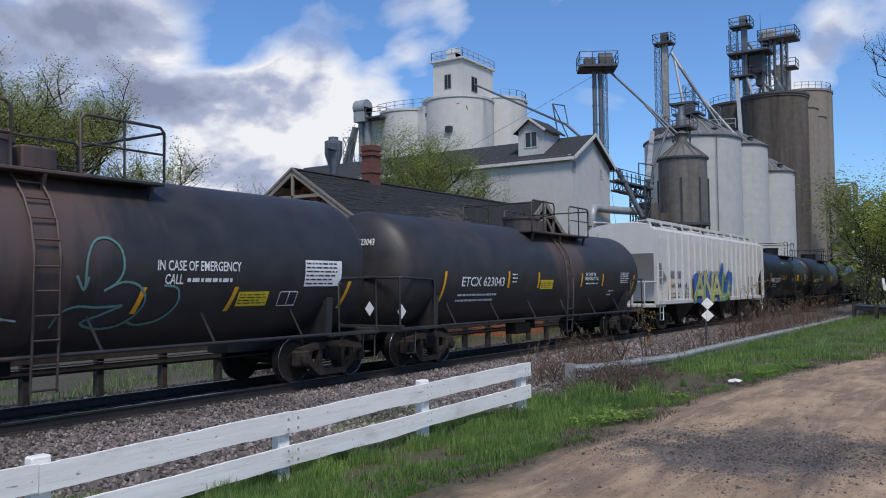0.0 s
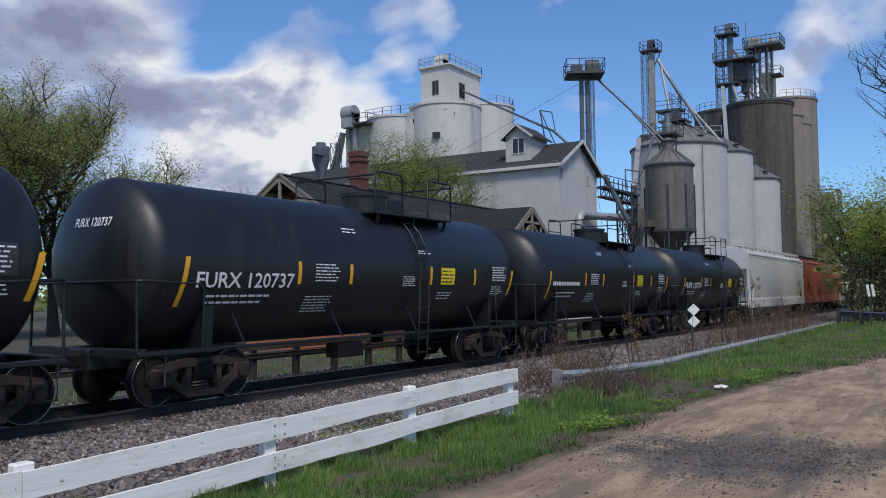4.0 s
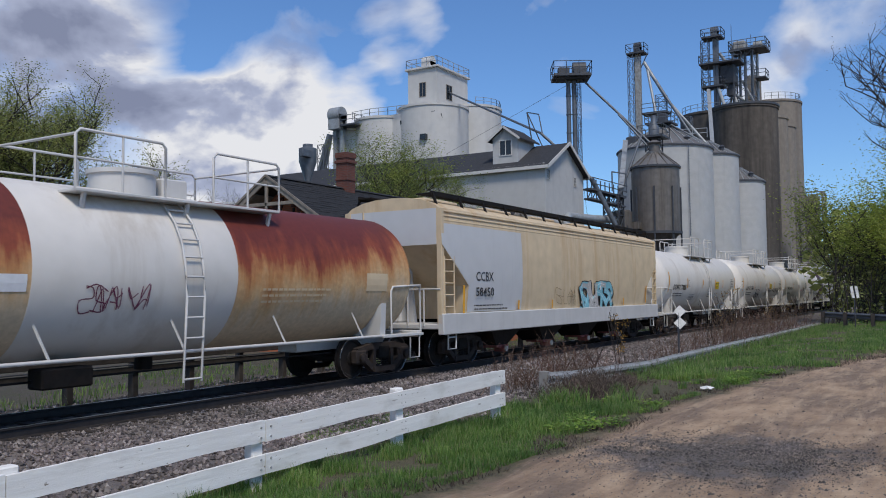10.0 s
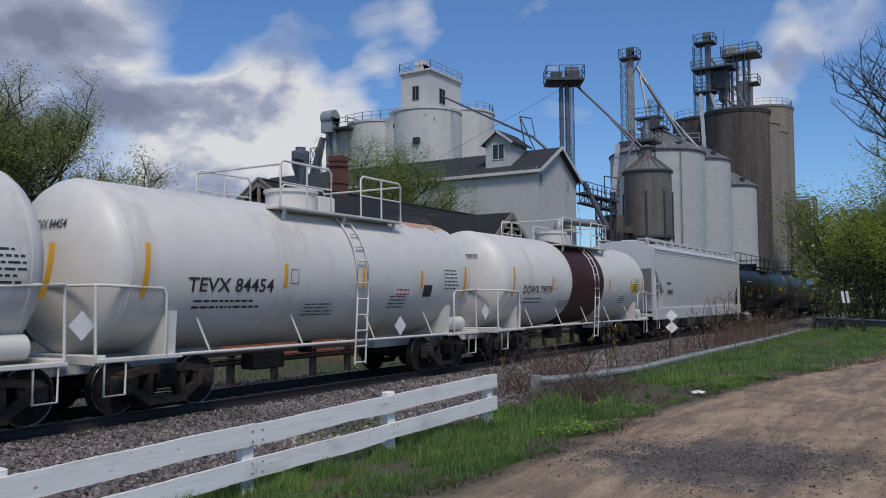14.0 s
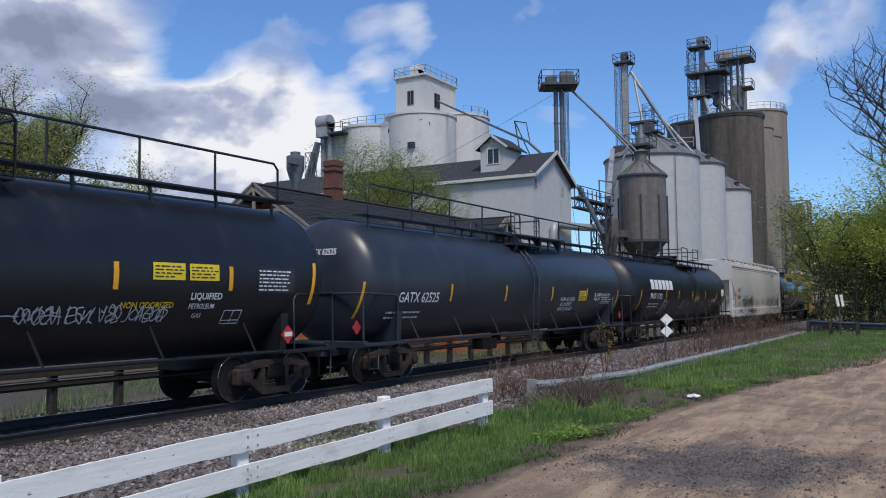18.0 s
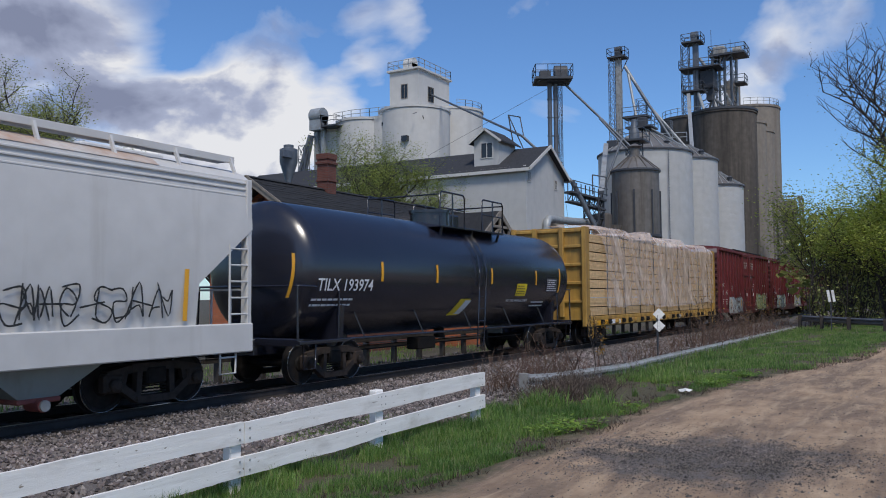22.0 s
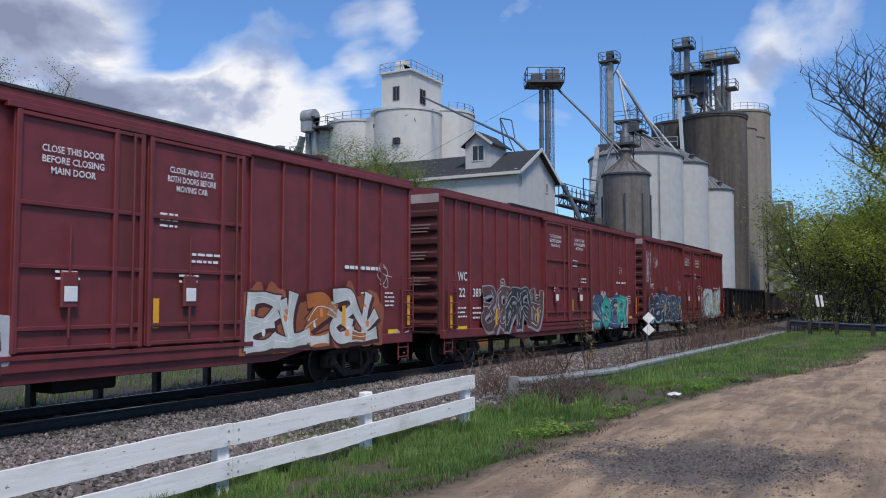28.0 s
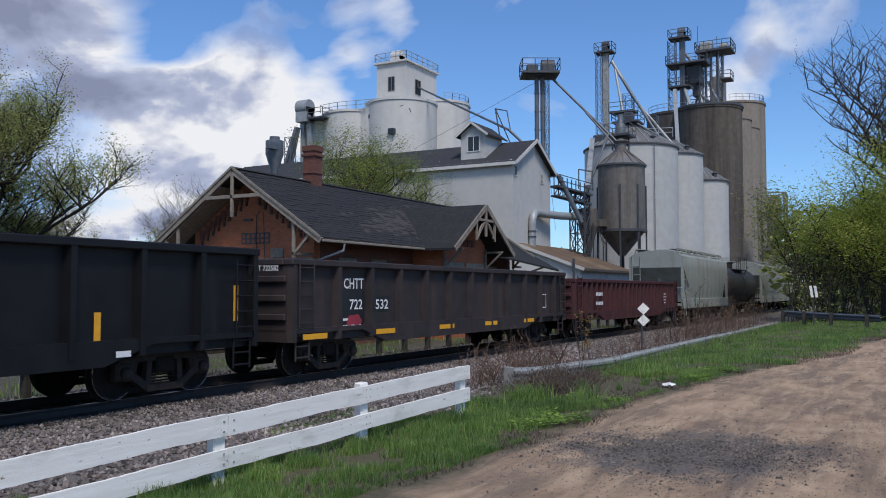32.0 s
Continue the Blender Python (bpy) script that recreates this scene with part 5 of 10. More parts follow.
    part("chute_frame", Shape().beam((80.9, 26.6, 6.0), (80.5, 27.2, 8.2), 0.09).beam((81.5, 26.6, 6.0), (81.1, 27.2, 8.2), 0.09).rbox(80.3, 81.6, 26.4, 27.4, 8.0, 8.7, 0.02), BIN_STEEL, c)
    part("stand", Shape().box(79.2, 81.2, 27.0, 29.0, 3.6, 3.9).box(79.3, 79.5, 27.1, 27.3, -0.7, 3.6).box(80.9, 81.1, 28.7, 28.9, -0.7, 3.6), GRILLE_DARK, c)


build_mill()


# ---- lattice and railing helpers for the elevator works ----
def lattice(shape, x, y, z0, z1, w, bays, t=0.09):
    """A four-legged braced tower."""
    c = [(x - w, y - w), (x + w, y - w), (x + w, y + w), (x - w, y + w)]
    for a in c:
        shape.beam((*a, z0), (*a, z1), t)
    h = (z1 - z0) / bays
    for i in range(bays):
        for k in range(4):
            a, b = c[k], c[(k + 1) % 4]
            za, zb = z0 + i * h, z0 + (i + 1) * h
            shape.beam((*a, za), (*b, zb), t * 0.6)
            shape.beam((*b, za), (*a, zb), t * 0.6)
            shape.beam((*a, zb), (*b, zb), t * 0.7)
    return shape


def railing(shape, pts, z, h=1.05, t=0.05, closed=True, every=1.2):
    n = len(pts)
    for i in range(n if closed else n - 1):
        a, b = Vector((*pts[i], 0)), Vector((*pts[(i + 1) % n], 0))
        for hh in (h, h * 0.5):
            shape.beam(a + Vector((0, 0, z + hh)), b + Vector((0, 0, z + hh)), t)
        k = max(1, int((b - a).length / every))
        for j in range(k + 1):
            p = a.lerp(b, j / k)
            shape.beam(p + Vector((0, 0, z)), p + Vector((0, 0, z + h)), t)
    return shape


def rect(x, y, w, d):
    return [(x - w, y - d), (x + w, y - d), (x + w, y + d), (x - w, y + d)]


def ring(x, y, r, n, a0=0, a1=360):
    return [(x + r * math.cos(radians(a0 + (a1 - a0) * i / n)), y + r * math.sin(radians(a0 + (a1 - a0) * i / n))) for i in range(n)]


def build_headhouse():
    h = thing("white_headhouse", "white concrete elevator headhouse above round silos", "building")
    for i, (x, y, r, t) in enumerate(((90.3, 56.0, 4.45, 25.2), (97.2, 54.6, 4.2, 26.2), (89.0, 62.6, 3.75, 24.3), (88.8, 67.0, 3.0, 23.3), (97, 62, 4.2, 25))):
        s = part("silo", Shape().lathe([(r, -0.7), (r, t - 0.35), (r + 0.12, t - 0.3), (r + 0.12, t), (0.05, t + 0.15)], (x, y, 0), 48), CONCRETE_WHITE, h)
    b = part("headhouse", Shape().box(88.5, 96.2, 54.3, 58.6, 24.9, 30.1), CONCRETE_WHITE, h)
    part("roof_slab", Shape().rbox(88.2, 96.5, 54.0, 58.9, 30.1, 30.35, 0.03), CONCRETE_WHITE, b)
    part("link_wall", Shape().box(86.6, 90.0, 56.5, 61.0, 10.0, 24.4), CONCRETE_WHITE, h)
    window_unit(b, 88.5, 56.4, 27.5, 0.85, 1.7, "x", CONCRETE)
    window_unit(b, 91.4, 54.3, 27.4, 1.3, 1.8, "y", CONCRETE)
    part("low_window", Shape().rbox(87.0, 87.6, 53.1, 53.9, 20.6, 21.3, 0.01, Matrix.Translation((-1.35, 1.2, 0))), GLASS_DARK, h)
    part("vent_window", Shape().rbox(86.50, 86.58, 58.0, 58.5, 23.0, 23.5, 0.01), GLASS_DARK, h)
    part("roof_railing", railing(Shape(), rect(92.35, 56.45, 4.0, 2.3), 30.35, 1.1, 0.06), PALE_STEEL, b)
    part("head_pulley", Shape().cyl((90.2, 55.9, 31.4), (90.2, 57.2, 31.4), 0.75, 18).box(89.5, 90.9, 55.9, 57.2, 30.3, 31.4).rbox(91.0, 91.6, 56.2, 56.9, 30.3, 31.2, 0.05), CONCRETE_WHITE, b)
    part("silo_railing", railing(Shape(), [(86.3, 57.5), (86.0, 60.0), (85.6, 62.5), (86.0, 65.5)], 24.3, 1.0, 0.06, False), PALE_STEEL, h)
    part("silo_railing", railing(Shape(), ring(97.2, 54.6, 4.1, 8, 220, 350), 26.2, 0.9, 0.05, False), PALE_STEEL, h)
    # rusty outlined mark of bare rods on the wall
    g = Shape()
    for a, b2 in (((0, 1.6), (0.9, 0.2)), ((1.5, 1.9), (2.5, 0.4)), ((0.4, 1.0), (2.1, 1.2)), ((-2.9, 1.5), (-1.9, 1.75))):
        g.beam((87.05 + a[0] * 0.62, 52.85 - a[0] * 0.10, 22.2 + a[1]), (87.05 + b2[0] * 0.62, 52.85 - b2[0] * 0.10, 22.2 + b2[1]), 0.07)
    part("wall_rods", g, GRILLE_DARK, h)
    # leg beside it
    e = thing("elevator_leg", "blue-grey steel elevator leg with a round head", "machine")
    part("casing", Shape().box(84.9, 85.4, 66.2, 66.7, -0.7, 24.2).box(84.9, 85.4, 67.3, 67.8, -0.7, 24.2), PALE_STEEL, e)
    part("head", Shape().cyl((84.8, 66.2, 24.9), (84.8, 67.9, 24.9), 1.0, 20).box(84.0, 85.7, 66.2, 67.9, 23.0, 24.9), PALE_STEEL, e)
    part("platform", Shape().box(84.2, 88.4, 63.8, 66.2, 23.3, 23.5), GRILLE_DARK, e)
    part("railing", railing(Shape(), [(84.2, 66.1), (84.2, 63.8), (88.4, 63.8)], 23.5, 1.1, 0.07, False), LEG_STEEL, e)
    for k in range(3):
        part("spout", Shape().cyl((84.6 - 0.3 * k, 67.8, 22.4), (83.8 - 0.5 * k, 69.2 + 0.3 * k, 14.0), 0.22, 8), LEG_STEEL, e)
    part("side_cage", lattice(Shape(), 83.6, 68.4, 14, 21, 0.5, 4, 0.07), LEG_STEEL, e)
    # small blue-grey blower on the depot side
    v = thing("roof_vent", "blue-grey sheet metal vent stack", "vent")
    part("cyclone", Shape().lathe([(0.12, -0.6), (0.12, 9.4), (0.62, 11.0), (0.62, 11.9), (0.35, 12.0), (0.35, 12.2), (0.1, 12.25)], (44.8, 38.0, 0), 18).rbox(43.6, 44.5, 37.4, 37.75, 11.2, 11.7, 0.02), LEG_STEEL, v)
    # long spout from the headhouse over the mill and down
    p = thing("grain_spout", "long blue-grey grain spout over the mill roof", "machine")
    part("pipe", Shape().cyl((91.4, 54.2, 27.4), (74.6, 34.0, 17.3), 0.12, 10), LEG_STEEL, p)
    part("pipe", Shape().cyl((74.6, 34.0, 17.3), (75.6, 29.3, 12.6), 0.14, 10), LEG_STEEL, p)
    part("pipe", Shape().cyl((75.6, 29.3, 12.6), (77.2, 27.6, 8.2), 0.24, 10), LEG_STEEL, p)
    part("support_frame", Shape().beam((74.4, 34.6, 15.0), (74.9, 35.6, 19.6), 0.09).beam((76.2, 34.0, 15.0), (74.9, 35.6, 19.6), 0.09).beam((74.9, 35.6, 19.6), (77.2, 35.4, 19.8), 0.09).beam((77.2, 35.4, 19.8), (75.4, 34.2, 17.4), 0.09).beam((74.4, 34.6, 15.0), (73.0, 34.0, 15.0), 0.09), GRILLE_DARK, p)


build_headhouse()


def build_legs():
    # twin-pipe leg with a railed head platform
    e = thing("twin_leg_tower", "dark twin-casing elevator leg with railed head platform", "machine")
    x, y = 84.6, 34.9
    for dx, dy in ((-0.16, 0.27), (0.16, -0.27)):
        part("casing", Shape().cyl((x + dx, y + dy, -0.7), (x + dx, y + dy, 24.9), 0.24, 12), LEG_STEEL, e)
        for k in range(12):
            part("flange", Shape().cyl((x + dx, y + dy, 2 * k + 1), (x + dx, y + dy, 2 * k + 1.09), 0.30, 12), LEG_STEEL, e)
    m = Matrix.Translation((x, y, 0)) @ Matrix.Rotation(radians(30), 4, "Z")
    part("platform", Shape().rbox(-1.6, 1.6, -2.0, 2.0, 24.9, 25.2, 0.03, m).rbox(-1.1, 1.1, -1.6, 1.6, 24.75, 24.9, 0.03, m), GRILLE_DARK, e)
    c = [(m @ Vector(q)).to_2d() for q in ((-1.6, -2.0, 0), (1.6, -2.0, 0), (1.6, 2.0, 0), (-1.6, 2.0, 0))]
    part("railing", railing(Shape(), [tuple(q) for q in c], 25.2, 1.3, 0.06), GRILLE_DARK, e)
    part("head", Shape().cyl(m @ Vector((0.1, -1.6, 26.0)), m @ Vector((0.1, -0.2, 26.0)), 0.75, 16).rbox(-0.7, 0.8, -1.6, -0.2, 25.2, 26.0, 0.05, m).rbox(-0.5, 0.5, 0.2, 1.4, 25.2, 26.1, 0.05, m), GRILLE_DARK, e)
    part("ladder_cage", lattice(Shape(), x + 0.25, y - 0.75, 10, 24.8, 0.2, 18, 0.035), GRILLE_DARK, e)
    s = part("spout", Shape().cyl((85.2, 34.0, 25.0), (86.0, 26.6, 17.1), 0.13, 10), LEG_STEEL, e)
    part("branch", Shape().cyl((85.6, 30.0, 20.6), (85.5, 27.0, 17.0), 0.10, 8), LEG_STEEL, e)
    part("down_spout", Shape().cyl((85.7, 27.6, 18.2), (82.5, 29.4, 10.6), 0.13, 10), LEG_STEEL, e)
    for a, b in (((84.6, 34.9, 24.5), (70, 42, 15.4)), ((84.6, 34.9, 24.5), (77.0, 31, 12.6)), ((84.6, 34.9, 24.5), (97, 38, 9))):
        part("guy_wire", Shape().pipe([a, b], 0.018, 4), GRILLE_DARK, e)
    # square-trunk leg behind the big silo
    l = thing("square_leg", "pale steel elevator leg with cage ladder and head platform", "machine")
    x, y = 107.2, 34.8
    part("casing", Shape().rbox(x - 0.32, x + 0.32, y - 0.36, y + 0.36, -0.7, 33.2, 0.03), GALV, l)
    part("ladder_cage", lattice(Shape(), x - 0.4, y + 0.82, 20, 33.0, 0.36, 12, 0.05), LEG_STEEL, l)
    part("platform", Shape().box(x - 0.9, x + 0.9, y - 1.1, y + 1.3, 33.0, 33.2).beam((x, y - 1.3, 33.0), (x, y - 0.4, 31.2), 0.1), GRILLE_DARK, l)
    part("railing", railing(Shape(), [(x - 0.9, y - 1.1), (x + 0.9, y - 1.1), (x + 0.9, y + 1.3), (x - 0.9, y + 1.3)], 33.2, 1.1, 0.06), LEG_STEEL, l)
    part("head", Shape().cyl((x, y - 0.4, 34.1), (x, y + 0.4, 34.1), 0.55, 16).box(x - 0.5, x + 0.5, y - 0.4, y + 0.4, 33.2, 34.1), GRILLE_DARK, l)
    part("spout", Shape().cyl((107.3, 34.0, 31.9), (107.0, 30.8, 26.2), 0.22, 10), PALE_STEEL, l)
    part("spout", Shape().cyl((107.0, 30.8, 26.2), (106.0, 25.8, 19.9), 0.18, 10), PALE_STEEL, l)
    part("spout", Shape().cyl((107.3, 33.6, 31.0), (104.6, 31.6, 23.2), 0.17, 10), PALE_STEEL, l)
    part("spout", Shape().cyl((107.2, 33.0, 30.0), (105.4, 27.2, 20.6), 0.18, 8), LEG_STEEL, l)
    part("mid_platform", Shape().box(103.8, 106.0, 30.2, 33.4, 24.3, 24.5), GRILLE_DARK, l)
    part("mid_railing", railing(Shape(), [(103.8, 33.4), (103.8, 30.2), (106.0, 30.2)], 24.5, 1.1, 0.07, False), LEG_STEEL, l)
    part("spout_cage", lattice(Shape(), 107.2, 31.8, 25.2, 27.2, 0.6, 2, 0.06), LEG_STEEL, l)
    part("spout_cage", lattice(Shape(), 106.4, 28.3, 22.6, 23.8, 0.5, 1, 0.06), LEG_STEEL, l)


build_legs()


def cone_roof(parent, x, y, r, z, rise, n, mat, rib):
    o = part("roof", Shape().lathe([(r + 0.12, z - 0.12), (r + 0.12, z), (0.8, z + rise), (0.8, z + rise + 0.25), (0.05, z + rise + 0.3)], (x, y, 0), 48), mat, parent)
    for i in range(n):
        a = 2 * math.pi * i / n
        c, s = math.cos(a), math.sin(a)
        part("roof_rib", Shape().beam((x + (r + 0.1) * c, y + (r + 0.1) * s, z + 0.05), (x + 0.85 * c, y + 0.85 * s, z + rise + 0.05), 0.09, 0.09), rib, o)
    part("eave_ring", Shape().lathe([(r + 0.10, z - 0.16), (r + 0.17, z - 0.16), (r + 0.17, z + 0.02), (r + 0.10, z + 0.02)], (x, y, 0), 48), GRILLE_DARK, o)
    return o


ROOF_STEEL = material("weathered_roof_steel", (0.17, 0.165, 0.16), 0.55, metal=0.3, grain=0.15, scale=1.5, bump=0.05, dirt=(0.10, 0.075, 0.055), dirt_amount=0.4, dirt_scale=0.6)


def build_bins():
    # brown hopper bin on legs
    b = thing("hopper_bin", "brown-stained steel hopper bin standing on legs", "silo")
    x, y, r = 83.5, 25.6, 2.35
    part("shell", Shape().lathe([(r, 7.7), (r, 14.3)], (x, y, 0), 40), BIN_STEEL, b)
    part("cone", Shape().lathe([(0.35, 5.2), (r, 7.7)], (x, y, 0), 40), BIN_STEEL, b)
    cone_roof(b, x, y, r, 14.3, 1.35, 16, ROOF_STEEL, BIN_STEEL)
    part("cap", Shape().lathe([(0.5, 15.8), (0.5, 16.6), (0.75, 16.8), (0.2, 17.1)], (x, y, 0), 14), BIN_STEEL, b)
    for i in range(8):
        a = 2 * math.pi * (i + 0.3) / 8
        c, s = math.cos(a) * (r + 0.06), math.sin(a) * (r + 0.06)
        part("leg", Shape().beam((x + c, y + s, 2.9), (x + c, y + s, 12.2), 0.14), GRILLE_DARK, b)
    part("ring_beam", Shape().lathe([(r + 0.02, 7.55), (r + 0.18, 7.55), (r + 0.18, 7.8), (r + 0.02, 7.8)], (x, y, 0), 40), GRILLE_DARK, b)
    part("stand", Shape().box(x - 2.9, x + 2.9, y - 2.6, y + 2.6, 2.6, 2.95), GRILLE_DARK, b)
    for dx in (-2.6, 2.6):
        for dy in (-2.3, 2.3):
            part("stand_leg", Shape().box(x + dx - 0.14, x + dx + 0.14, y + dy - 0.14, y + dy + 0.14, -0.7, 2.6).beam((x + dx, y + dy, 1.0), (x + dx * 0.5, y + dy, 2.6), 0.1), GRILLE_DARK, b)
    # cap machinery over it
    c = thing("distributor_head", "railed grain distributor above the bins", "machine")
    x, y = 87.3, 26.8
    part("mast", lattice(Shape(), x, y, 16.5, 18.0, 0.7, 1, 0.09).beam((x - 0.6, y, 15.2), (x - 0.6, y, 18), 0.12).beam((x + 0.6, y, 15.2), (x + 0.6, y, 18), 0.12), GRILLE_DARK, c)
    part("deck", Shape().box(x - 1.3, x + 1.3, y - 1.3, y + 1.3, 17.95, 18.15).cyl((x, y, 17.4), (x, y, 17.95), 0.7, 14), GRILLE_DARK, c)
    part("body", Shape().lathe([(0.55, 18.15), (0.55, 19.2), (0.3, 19.6), (0.3, 20.4)], (x, y, 0), 16), LEG_STEEL, c)
    part("railing", railing(Shape(), rect(x, y, 1.3, 1.3), 18.15, 1.1, 0.06), LEG_STEEL, c)
    part("support", Shape().beam((x, y, -0.7), (x, y, 17.4), 0.3), GRILLE_DARK, c)
    # the white silos
    g = "white grain silos"
    for x, y, r, t, rise, lab in ((101.5, 29.9, 5.6, 18.9, 3.1, "large white corrugated grain silo with ribbed cone roof"), (110.0, 27.0, 3.9, 19.0, 1.9, "white corrugated grain silo with grey cone roof"), (116.0, 24.6, 3.5, 16.2, 1.8, "shorter white corrugated grain silo")):
        s = tagged(thing("grain_silo", lab, "silo", g))
        part("shell", Shape().lathe([(r, -0.7), (r, t)], (x, y, 0), 64), SILO_WHITE, s)
        cone_roof(s, x, y, r, t, rise, 28, ROOF_STEEL, PALE_STEEL)
        part("roof_vent", Shape().lathe([(0.3, t + 0.35), (0.3, t + 0.8), (0.42, t + 0.9), (0.1, t + 1.15)], (x - r * 0.5, y - r * 0.62, 0), 10), GRILLE_DARK, s)
        if r > 5:
            part("roof_stair", railing(Shape(), [(x - 1.0, y - 2.0), (x - 0.2, y - 5.2)], t + 1.2, 1.1, 0.07, False).beam((x - 1.0, y - 1.2, t + 3.0), (x - 0.3, y - 5.4, t + 0.25), 0.7, 0.1), PALE_STEEL, s)
            part("peak_deck", Shape().box(x - 1.8, x + 1.2, y - 1.4, y + 1.8, t + 3.2, t + 3.4), GRILLE_DARK, s)
            part("peak_railing", railing(Shape(), rect(x - 0.3, y + 0.2, 1.5, 1.6), t + 3.4, 1.1, 0.07), LEG_STEEL, s)
            part("peak_motor", Shape().rbox(x - 0.8, x + 0.2, y - 0.5, y + 0.5, t + 3.4, t + 4.6, 0.1), GRILLE_DARK, s)
            part("inspection_cap", Shape().rbox(x - 3.6, x - 2.2, y + 2.3, y + 3.6, t + 0.5, t + 1.6, 0.1), GRILLE_DARK, s)
            part("side_ladder", ladder(x - r * 0.72, 0.5, 2, t, y - r * 0.72, y - r * 0.72, 0.03), LEG_STEEL, s)
    # bridge conveyor between mill and bins
    k = thing("conveyor_bridge", "dark steel conveyor bridge on a braced tower", "machine")
    a, b = Vector((75.2, 29.6, 11.6)), Vector((79.3, 27.6, 11.0))
    part("deck", Shape().beam(a, b, 1.1, 0.18).beam(a - Vector((0, 0, 0.9)), b - Vector((0, 0, 0.9)), 0.9, 0.14), GRILLE_DARK, k)
    fr = Shape()
    for i in range(9):
        p = a.lerp(b, i / 8)
        fr.beam(p - Vector((0, 0, 0.9)), p + Vector((0, 0, 1.1)), 0.08)
        if i < 8:
            q = a.lerp(b, (i + 1) / 8)
            fr.beam(p - Vector((0, 0, 0.9)), q, 0.07)
    for z in (0.55, 1.1):
        fr.beam(a + Vector((0, -0.5, z)), b + Vector((0, -0.5, z)), 0.07)
    part("truss", fr, GRILLE_DARK, k)
    part("tower", lattice(Shape(), 78.4, 28.2, -0.7, 11.2, 0.75, 6, 0.11), GRILLE_DARK, k)
    part("frame", Shape().beam((77.6, 28.0, 11.5), (77.6, 28.0, 13.4), 0.1).beam((79.9, 27.4, 11.5), (79.9, 27.4, 13.4), 0.1).beam((77.6, 28.0, 13.4), (79.9, 27.4, 13.4), 0.1), LEG_STEEL, k)
    part("white_chute", Shape().beam((79.0, 27.6, 11.8), (90.5, 31.0, 18.6), 0.5, 0.4), PALE_STEEL, k)


build_bins()


def build_elevator():
    e = thing("concrete_elevator", "weathered grey concrete grain elevator with dark streaked silos", "building")
    # the left and rear silos take darker concrete than the right ones
    for x, y, r, t, mat in ((134.2, 32.0, 4.7, 29.3, CONCRETE_DARK), (130.4, 26.3, 4.7, 28.9, CONCRETE_STREAKED), (140.2, 25.1, 3.3, 29.0, CONCRETE), (145, 24.8, 3.4, 28.4, CONCRETE), (155, 26.9, 5.1, 34.3, CONCRETE), (141, 32, 4.7, 29, CONCRETE_DARK)):
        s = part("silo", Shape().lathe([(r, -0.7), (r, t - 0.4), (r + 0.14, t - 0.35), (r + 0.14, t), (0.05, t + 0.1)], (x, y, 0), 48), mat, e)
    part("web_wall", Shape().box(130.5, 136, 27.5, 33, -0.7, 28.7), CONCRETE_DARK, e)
    part("roof_ring", Shape().lathe([(4.75, 28.85), (4.95, 28.85), (4.95, 29.15), (4.75, 29.15)], (130.4, 26.3, 0), 48), GRILLE_DARK, e)
    part("shaft", Shape().rbox(140.3, 142.3, 25.9, 27.8, 29, 36.4, 0.05), CONCRETE, e)
    part("roof_railing", railing(Shape(), ring(155, 26.9, 4.9, 12, 180, 340), 34.4, 1.1, 0.06, False), PALE_STEEL, e)
    part("roof_railing", railing(Shape(), ring(134.2, 32.0, 4.5, 10, 120, 280), 29.4, 1.1, 0.06, False), PALE_STEEL, e)
    # steel head works
    h = thing("head_works", "dark tangle of elevator legs, platforms and spouts", "machine")
    x, y = 131.0, 31.0
    part("leg_casing", Shape().rbox(x - 0.35, x + 0.35, y - 1.1, y - 0.3, 28.5, 40.6, 0.04), LEG_STEEL, h)
    part("ladder_cage", lattice(Shape(), x, y + 0.9, 29, 40.4, 0.55, 9, 0.08), LEG_STEEL, h)
    for z, x0, x1, y0, y1 in ((40.5, -1.2, 1.2, -1.8, 1.2), (36.4, -1.3, 2.4, -4.4, 1.6), (32.9, -1.2, 1.4, -1.9, 1.3)):
        part("platform", Shape().box(x + x0, x + x1, y + y0, y + y1, z, z + 0.25), GRILLE_DARK, h)
        part("railing", railing(Shape(), [(x + x0, y + y0), (x + x1, y + y0), (x + x1, y + y1), (x + x0, y + y1)], z + 0.25, 1.15, 0.08), LEG_STEEL, h)
    part("head", Shape().cyl((x, y - 1.1, 41.7), (x, y - 0.1, 41.7), 0.7, 16).box(x - 0.6, x + 0.6, y - 1.1, y - 0.1, 40.6, 41.7), LEG_STEEL, h)
    x2, y2 = 133.4, 26.6
    for dx, dy in ((-1.4, 1.4), (-0.6, -0.2), (0.3, -1.0), (0.9, 0.9), (1.2, -1.6)):
        part("column", Shape().cyl((x2 + dx, y2 + dy, 28.8), (x2 + dx, y2 + dy, 38.6), 0.22, 8), LEG_STEEL if dx < 0.5 else PALE_STEEL, h)
    part("tower_brace", lattice(Shape(), x2, y2, 29, 38.3, 1.5, 4, 0.11), LEG_STEEL, h)
    part("tower_brace", lattice(Shape(), 132.0, 29.0, 29, 36.4, 1.3, 3, 0.11), GRILLE_DARK, h)
    part("platform", Shape().box(x2 - 2.0, x2 + 2.0, y2 - 3.4, y2 + 1.9, 38.3, 38.6), GRILLE_DARK, h)
    part("platform", Shape().box(x2 - 1.2, x2 + 1.4, y2 - 3.2, y2 - 1.6, 33.9, 34.1), GRILLE_DARK, h)
